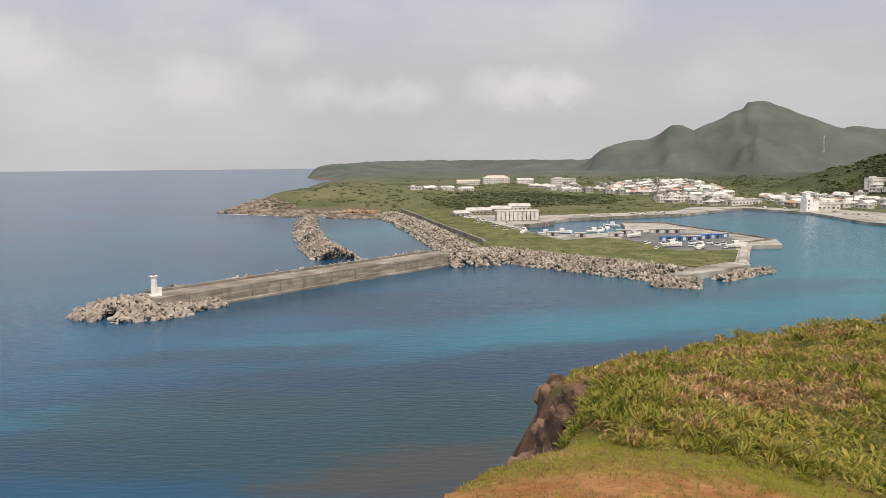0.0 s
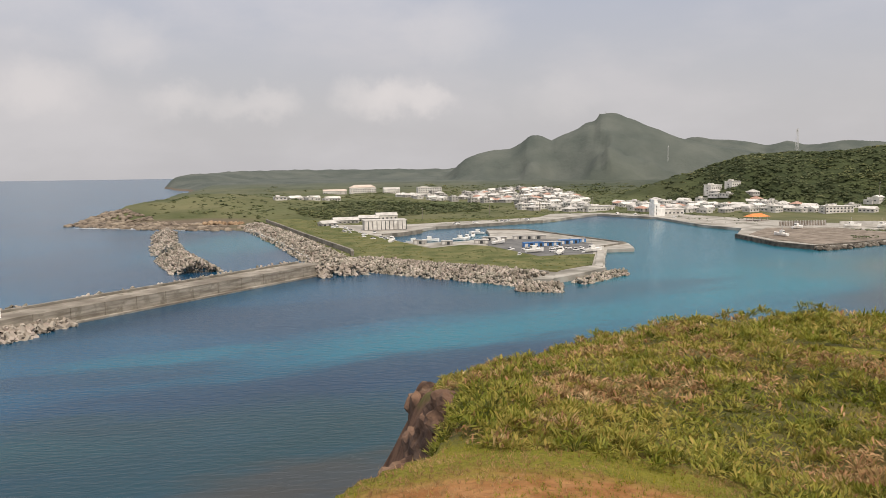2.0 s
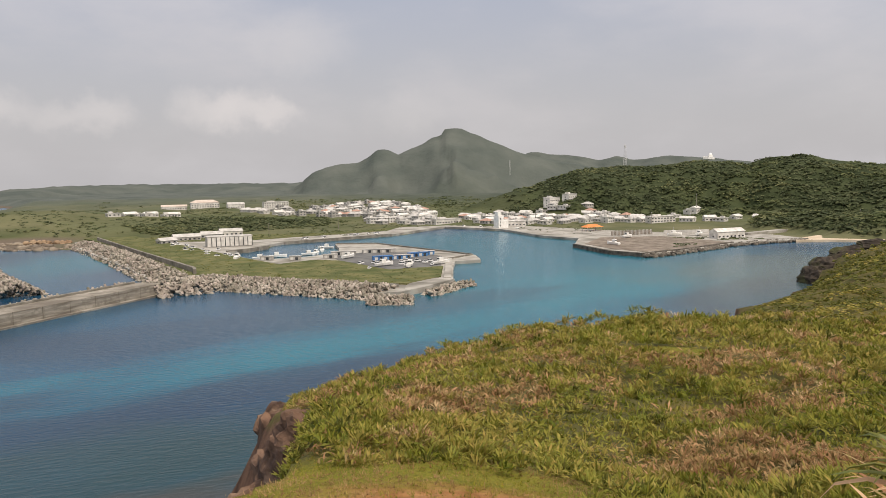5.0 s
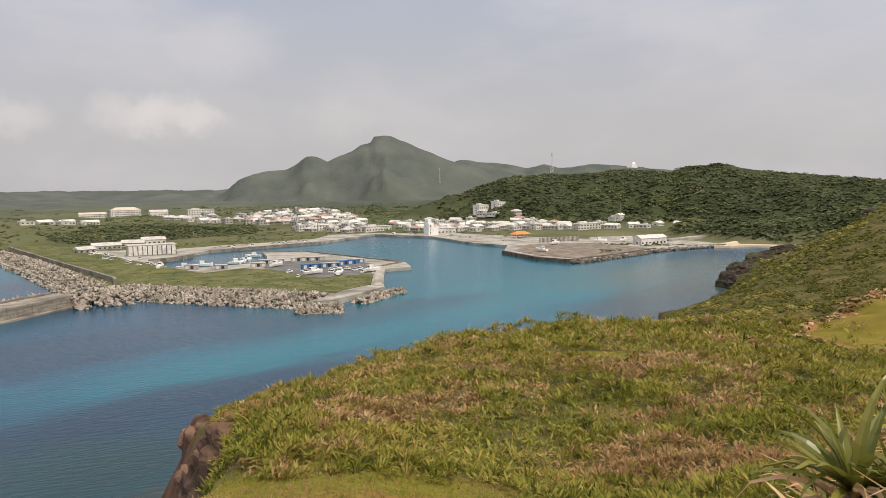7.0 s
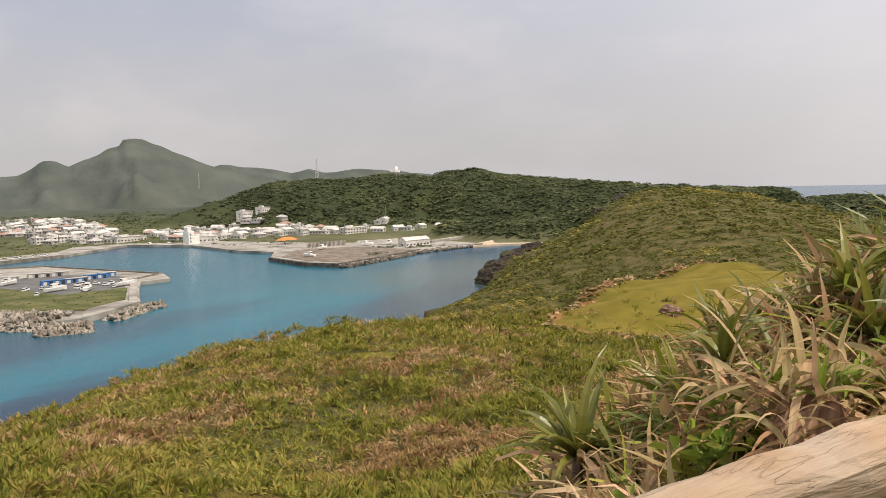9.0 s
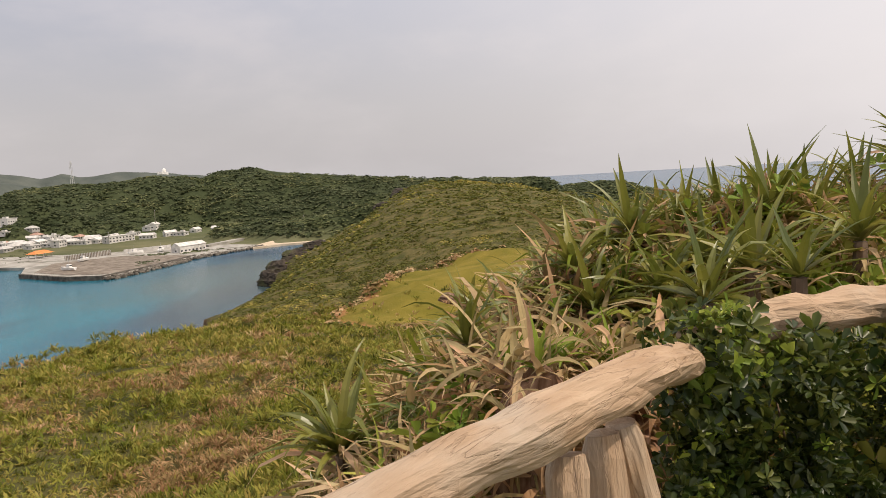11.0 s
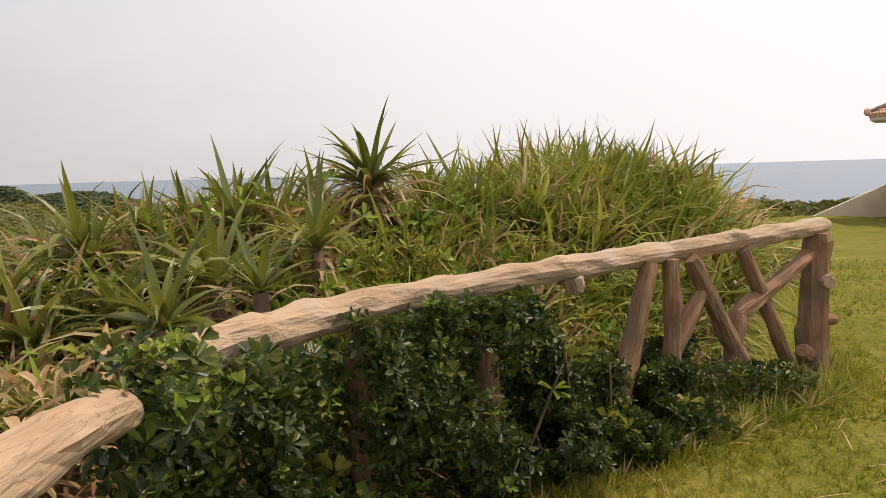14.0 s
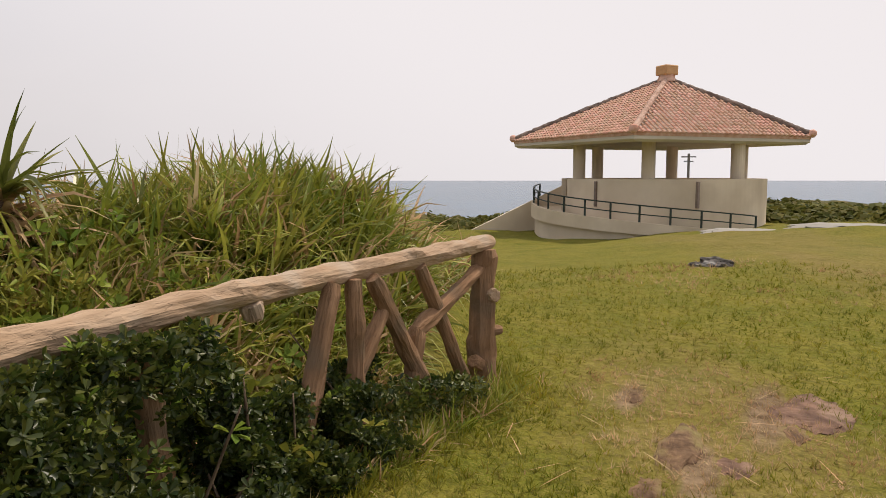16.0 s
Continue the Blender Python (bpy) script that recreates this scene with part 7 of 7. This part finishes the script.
# smaller heads that fill the bank between the larger ones
rp_ = np.random.default_rng(808)
for i in range(34):
    az, d_ = rp_.uniform(-101, -60), rp_.uniform(2.9, 6.0)
    x, y, z = bank_z(az, d_)
    if float(beyond_fence(np.array([x]), np.array([y]))[0]) < 0.35:
        continue
    screwpine(x, y, z, rp_.uniform(0.36, 0.52), 22, 26, 700 + i, "low screw pine with arching green and dry leaves", rp_.normal(0, 0.15), rp_.uniform(0.12, 0.3))
for i, (az, d_, L) in enumerate(((-67.5, 2.9, 0.50), (-63.0, 3.1, 0.46), (-71.0, 2.9, 0.40), (-69, 3.3, 0.45), (-65, 2.7, 0.4))):
    x, y, z = bank_z(az, d_)
    heart = max(0.2, 50 - d_ * math.tan(radians(14.5)) - z)
    ob = thing("dead_screw_pine", x, y, z, 40 * i, "collapsed screw pine of bleached and brown dead leaves", "plant", "dead screw pines")
    rn = np.random.default_rng(300 + i)
    for nm, mt, n_, r_lo, r_hi in (("bleached_leaves", "f_straw", 80, -0.4, 1.3), ("brown_leaves", "f_dry", 190, -0.9, 1.0)):
        v, f = merge([(lambda q: (q[0] + np.array([rn.normal(0, 0.12), rn.normal(0, 0.12), rn.uniform(-0.25, 0.05)]), q[1]))(blade_strip(L * rn.uniform(0.3, 1.0), 0.05 * L * rn.uniform(0.4, 1.7), rn.uniform(r_lo, r_hi), rn.uniform(0.3, 3.4), rn.uniform(0, 6.28), 6, rn.normal(0, 1.4), 0.3)) for _ in range(n_)])
        v[:, 2] += heart * (1.0 if mt == "f_straw" else 0.8)
        raw_mesh(nm, v, f, mt, ob)
    bm = bmesh.new()
    bmesh.ops.create_icosphere(bm, subdivisions=3, radius=1)
    for v in bm.verts:
        v.co *= 1 + 0.35 * noise.fractal(v.co * 2.2 + Vector((i * 5.1, 0, 0)), 0.8, 2.1, 4)
        v.co = Vector((v.co.x * 0.19, v.co.y * 0.19, heart * 0.55 + v.co.z * heart * 0.42))
    part("fibrous_stump", bm, "fibre", ob, "brown fibrous rotting stump")
    part("trunk", lathe(bmesh.new(), [(0.05, -0.4), (0.04, heart * 0.3), (0.02, heart * 0.5)], 8), "bark", ob)
    gv, gf = merge([blade_strip(0.24 * rn.uniform(0.6, 1.1), 0.024, rn.uniform(0.3, 1.5), rn.uniform(0.2, 1.6), rn.uniform(0, 6.28), 4, rn.normal(0, 0.3), 0.4) for _ in range(14)])
    gv[:, 2] += heart * 0.95
    tagged(raw_mesh("young_rosette", gv, gf, "f_lime", ob), "young green rosette on the dead stump")


# leafy vine over the fence
def vine_leaves(n, path, z_of, half, size, rng, lift=0.0):
    p = np.array(path, float)
    seg = np.hypot(*np.diff(p, axis=0).T)
    t = rng.uniform(0, seg.sum(), n)
    i = np.clip(np.searchsorted(np.cumsum(seg), t), 0, len(seg) - 1)
    u = (t - np.concatenate([[0], np.cumsum(seg)])[i]) / seg[i]
    d_ = (p[i + 1] - p[i]) / seg[i][:, None]
    q = p[i] + (p[i + 1] - p[i]) * u[:, None]
    nrm = np.stack([d_[:, 1], -d_[:, 0]], 1)
    zr = rng.random(n)
    lump = 1 + 0.5 * fbm(t * 2.2, zr * 3, 3, 40)
    off = half * lump * rng.uniform(0.15, 1.0, n) ** 0.6 * (0.55 + 0.45 * np.sin(np.pi * np.clip(zr, 0.05, 1)))
    q = q + nrm * off[:, None]
    lo_, hi_ = z_of(t / seg.sum())
    return q[:, 0], q[:, 1], lo_ + (hi_ - lo_) * zr


def shoot(n, rng, wide=0.5):
    """A leafy shoot tip: blunt oval leaves, creased along the middle, whorled round a short stem."""
    it = []
    for j in range(n):
        az = j * 2.4 + rng.normal(0, 0.35)
        L, w, rise = rng.uniform(0.75, 1.25), rng.uniform(0.8, 1.1) * wide, rng.uniform(-0.35, 1.0)
        d_ = np.array([math.cos(az) * math.cos(rise), math.sin(az) * math.cos(rise), math.sin(rise)])
        s_ = np.array([-math.sin(az), math.cos(az), 0])
        up_v = np.array([0, 0, 0.10])
        base = np.array([0, 0, 0.12 * j / n]) + d_ * 0.1
        it.append((np.array([base, base + d_ * L * 0.4 + s_ * w * 0.42 + up_v, base + d_ * L * 0.8 + s_ * w * 0.48 + up_v, base + d_ * L - up_v * 0.6, base + d_ * L * 0.8 - s_ * w * 0.48 + up_v, base + d_ * L * 0.4 - s_ * w * 0.42 + up_v]),
                   [(0, 1, 2, 3), (0, 3, 4, 5)]))
    return merge(it)


leafs = [shoot(6, rv) for _ in range(5)]
FENCE_FRONT = [(2.62, 0.08), (3.0, -0.08), (3.5, -0.55), (4.12, -1.42), (4.78, -2.52)]
x1_, y1_, z1_ = vine_leaves(6400, FENCE_FRONT, lambda u: (np.full_like(u, GZ - 0.02), 49.44 - 0.03 * np.cos(u * 40) - 0.45 * np.clip((u - 0.52) / 0.12, 0, 1) - 0.2 * np.clip((u - 0.66) / 0.34, 0, 1)), 0.30, 0.06, rv)
thin_ = fbm((x1_ - y1_) * 2.6, z1_ * 3.2, 3, 44)
open_ = thin_ < 0.40
x1_, y1_, z1_ = x1_[open_], y1_[open_], z1_[open_]
xb_, yb_, zb_ = vine_leaves(2600, FENCE_FRONT, lambda u: (np.full_like(u, GZ - 0.02), 49.34 - 0.40 * np.clip((u - 0.52) / 0.12, 0, 1)), -0.14, 0.06, rv)
x1_, y1_, z1_ = np.concatenate([x1_, xb_]), np.concatenate([y1_, yb_]), np.concatenate([z1_, zb_])
x2_, y2_, z2_ = vine_leaves(360, [(4.65, -2.25), (5.12, -3.25)], lambda u: (np.full_like(u, GZ), 48.85 - 0.2 * u), 0.34, 0.06, rv)
x3_, y3_ = rv.normal(2.58, 0.10, 620), rv.normal(0.07, 0.09, 620)
z3_ = rv.uniform(48.7, 49.56, 620)
x4_, y4_, z4_ = vine_leaves(1500, [(2.0, 0.25), (2.62, 0.1)], lambda u: (np.full_like(u, GZ), 49.0 + 0.25 * u), 0.12, 0.06, rv)
x, y, z = np.concatenate([x1_, x2_, x3_, x4_]), np.concatenate([y1_, y2_, y3_, y4_]), np.concatenate([z1_, z2_, z3_, z4_])
mat_i = np.zeros(len(x), int)
mat_i[rv.random(len(x)) < 0.08] = 2
mat_i[rv.random(len(x)) < 0.03] = 1
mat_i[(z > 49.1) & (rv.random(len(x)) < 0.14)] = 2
mat_i[(fbm((x - y) * 1.9, z * 2.4, 2, 46) > 0.35) & (rv.random(len(x)) < 0.22)] = 2
mat_i[(y < -2.5) & (rv.random(len(x)) < 0.6)] = 2
top_clump = np.zeros(len(x), bool)
top_clump[len(x1_) + len(x2_):len(x1_) + len(x2_) + len(x3_)] = True
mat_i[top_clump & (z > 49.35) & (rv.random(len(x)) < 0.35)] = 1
mat_i[(np.arange(len(x)) >= len(x1_) + len(x2_) + len(x3_)) & (rv.random(len(x)) < 0.10)] = 1
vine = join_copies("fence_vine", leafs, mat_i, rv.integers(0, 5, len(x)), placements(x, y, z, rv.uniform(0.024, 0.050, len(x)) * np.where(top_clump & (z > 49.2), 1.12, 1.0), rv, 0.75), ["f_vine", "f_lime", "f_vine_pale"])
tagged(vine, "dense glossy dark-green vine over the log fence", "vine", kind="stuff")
# bright strappy grass at the fence's foot
x, y, w_ = along([(4.3, -1.95), (4.85, -2.95), (5.2, -3.62)], 300, 0.14, rv)
x, y = x - 0.10, y - 0.05
foot = join_copies("fence_foot_grass", [tuft(7, 0.5, 0.022, 1.5, 3, rv) for _ in range(6)], rv.choice([0, 0, 0, 1, 2], len(x)), rv.integers(0, 6, len(x)),
                   placements(x, y, headland_height(x, y) - 0.02, rv.uniform(0.22, 0.62, len(x)), rv, 0.45), ["f_blade", "f_green", "f_straw"])
tagged(foot, "bright strappy grass round the foot of the fence", "grass", kind="stuff")
# lime bushes on the bank
x, y = [], []
for az, d_, n_, sp in ((-79.5, 3.4, 260, 0.16), (-94, 4.2, 420, 0.35), (-98, 4.6, 380, 0.35), (-104, 5.2, 300, 0.4), (-72, 3.0, 160, 0.15)):
    p = bearing(az, d_)
    x.append(rv.normal(p.x, sp, n_)), y.append(rv.normal(p.y, sp, n_))
x, y = np.concatenate(x), np.concatenate(y)
z = headland_height(x, y) + rv.uniform(0.15, 0.55, len(x))
lime = join_copies("broadleaf_shrub", leafs, (rv.random(len(x)) < 0.5).astype(int), rv.integers(0, 5, len(x)), placements(x, y, z, rv.uniform(0.05, 0.09, len(x)), rv, 0.5), ["f_lime", "f_green"])
tagged(lime, "bright lime-green broadleaf shrub among the screw pines", "shrub", kind="stuff")
# bare twigs inside the vine
for k in range(9):
    s = rv.random()
    p = np.array([2.9, -0.05]) * (1 - s) + np.array([4.9, -2.8]) * s
    a = Vector((p[0] + 0.05 + rv.normal(0, 0.04), p[1] + 0.05 + rv.normal(0, 0.04), GZ - 0.05))
    e = a + Vector((rv.normal(0, 0.25), rv.normal(0, 0.25), rv.uniform(0.4, 0.85)))
    tw = thing("twig", 0, 0, 0, 0, "thin bare brown twig in the vine", "twig", "bare twigs")
    log_between("stem", [a, a.lerp(e, 0.5) + Vector((rv.normal(0, 0.05), rv.normal(0, 0.05), 0)), e], 0.008, 0.004, "bark", tw, 500 + k, 0)

# lawn blades
x, y, r = field_az(40000, -100, -168, 2.0, 14, rv)
keep = beyond_fence(x, y) < 0.25
keep |= (r > 6) & (np.degrees(np.arctan2(-x, y)) < -123)
x, y, r = x[keep], y[keep], r[keep]
z = headland_height(x, y) - 0.01
shapes = [tuft(6, 1.0, 0.15, 1.5, 1, rv) for _ in range(6)]
worn = fbm(x / 1.5, y / 1.5, 3, 90) + 0.5 * fbm(x / 0.3, y / 0.3, 2, 91) + rv.normal(0, 0.35, len(x)) + 0.4 * in_ellipse(x, y, STRAW) + 0.5 * in_ellipse(x, y, BARE, 1.3)
near_f = np.clip(1 - np.abs(beyond_fence(x, y)) / 0.8, 0, 1) * (r < 7) * (y > -4.0)
size = (0.036 + 0.0036 * r) * rv.uniform(0.5, 1.5, len(x)) * (1 + 1.8 * near_f)
worn = worn - 0.3 * near_f
mat_i = np.where(worn > 0.75, 2, np.where(worn > 0.3, 1, np.where(worn < -0.5, 3, 0)))
lawn = join_copies("lawn_grass", shapes, mat_i, rv.integers(0, 6, len(x)), placements(x, y, z, size, rv, 0.5), ["f_lawn", "f_olive", "f_straw", "f_green"])
tagged(lawn, "short yellow-green lawn turf with worn patches", "lawn", kind="stuff")
# dry stalks lying on the lawn
x, y = rv.uniform(2.6, 5.6, 48), rv.uniform(-6.2, -2.6, 48)
keep = beyond_fence(x, y) < -0.15
x, y = x[keep], y[keep]
stalks = join_copies("fallen_stalks", [blade_strip(1.0, 0.016, 0.06, 0.1, rv.uniform(0, 6.28), 4, 0.3) for _ in range(6)], None, rv.integers(0, 6, len(x)),
                     placements(x, y, headland_height(x, y) + 0.015, rv.uniform(0.12, 0.42, len(x)), rv, 0.03), "f_straw")
tagged(stalks, "dry straw stalks lying on the lawn", "stalks", kind="stuff")
# short turf on the near brow
x, y, r = field_az(11500, 8, -40, 4.8, 9.5, rv)
keep = (inside_distance(x, y, RIM_XY) > 0.1) & (beyond_fence(x, y) > 0.3) & (rv.random(len(x)) < np.where(in_ellipse(x, y, SOIL[:2], 0.9), 0.55, 1.0)) & ((r < 9.2) | in_ellipse(x, y, MEADOWS[4:], 1.1))
x, y, r = x[keep], y[keep], r[keep]
mat_i = np.where(fbm(x / 0.9, y / 0.9, 3, 33) + rv.normal(0, 0.3, len(x)) > 0.0, 2, np.where(rv.random(len(x)) < 0.3, 0, 1))
turf = join_copies("brow_turf", shapes, mat_i, rv.integers(0, 6, len(x)), placements(x, y, headland_height(x, y) - 0.01, 0.07 * rv.uniform(0.5, 1.3, len(x)), rv, 0.3), ["f_lawn", "f_olive", "f_dry"])
tagged(turf, "short dry turf on the brow of the slope", "turf", kind="stuff")
# hedge of bushes past the pavilion and round the lawn
x, y, r = field_az(4200, -121, -165, 46, 95, rv)
keep = inside_distance(x, y, RIM_XY) > 0
x, y, r = x[keep], y[keep], r[keep]
hedge = join_copies("lawn_edge_bushes", [clump(13, rv) for _ in range(5)], (rv.random(len(x)) < 0.45).astype(int), rv.integers(0, 5, len(x)),
                    placements(x, y, headland_height(x, y) - 0.2, rv.uniform(0.7, 1.5, len(x)), rv, 0.2, 0.9), ["f_scrub", "f_ridge"])
tagged(hedge, "low green bushes along the far edge of the lawn", "bushes", kind="stuff")
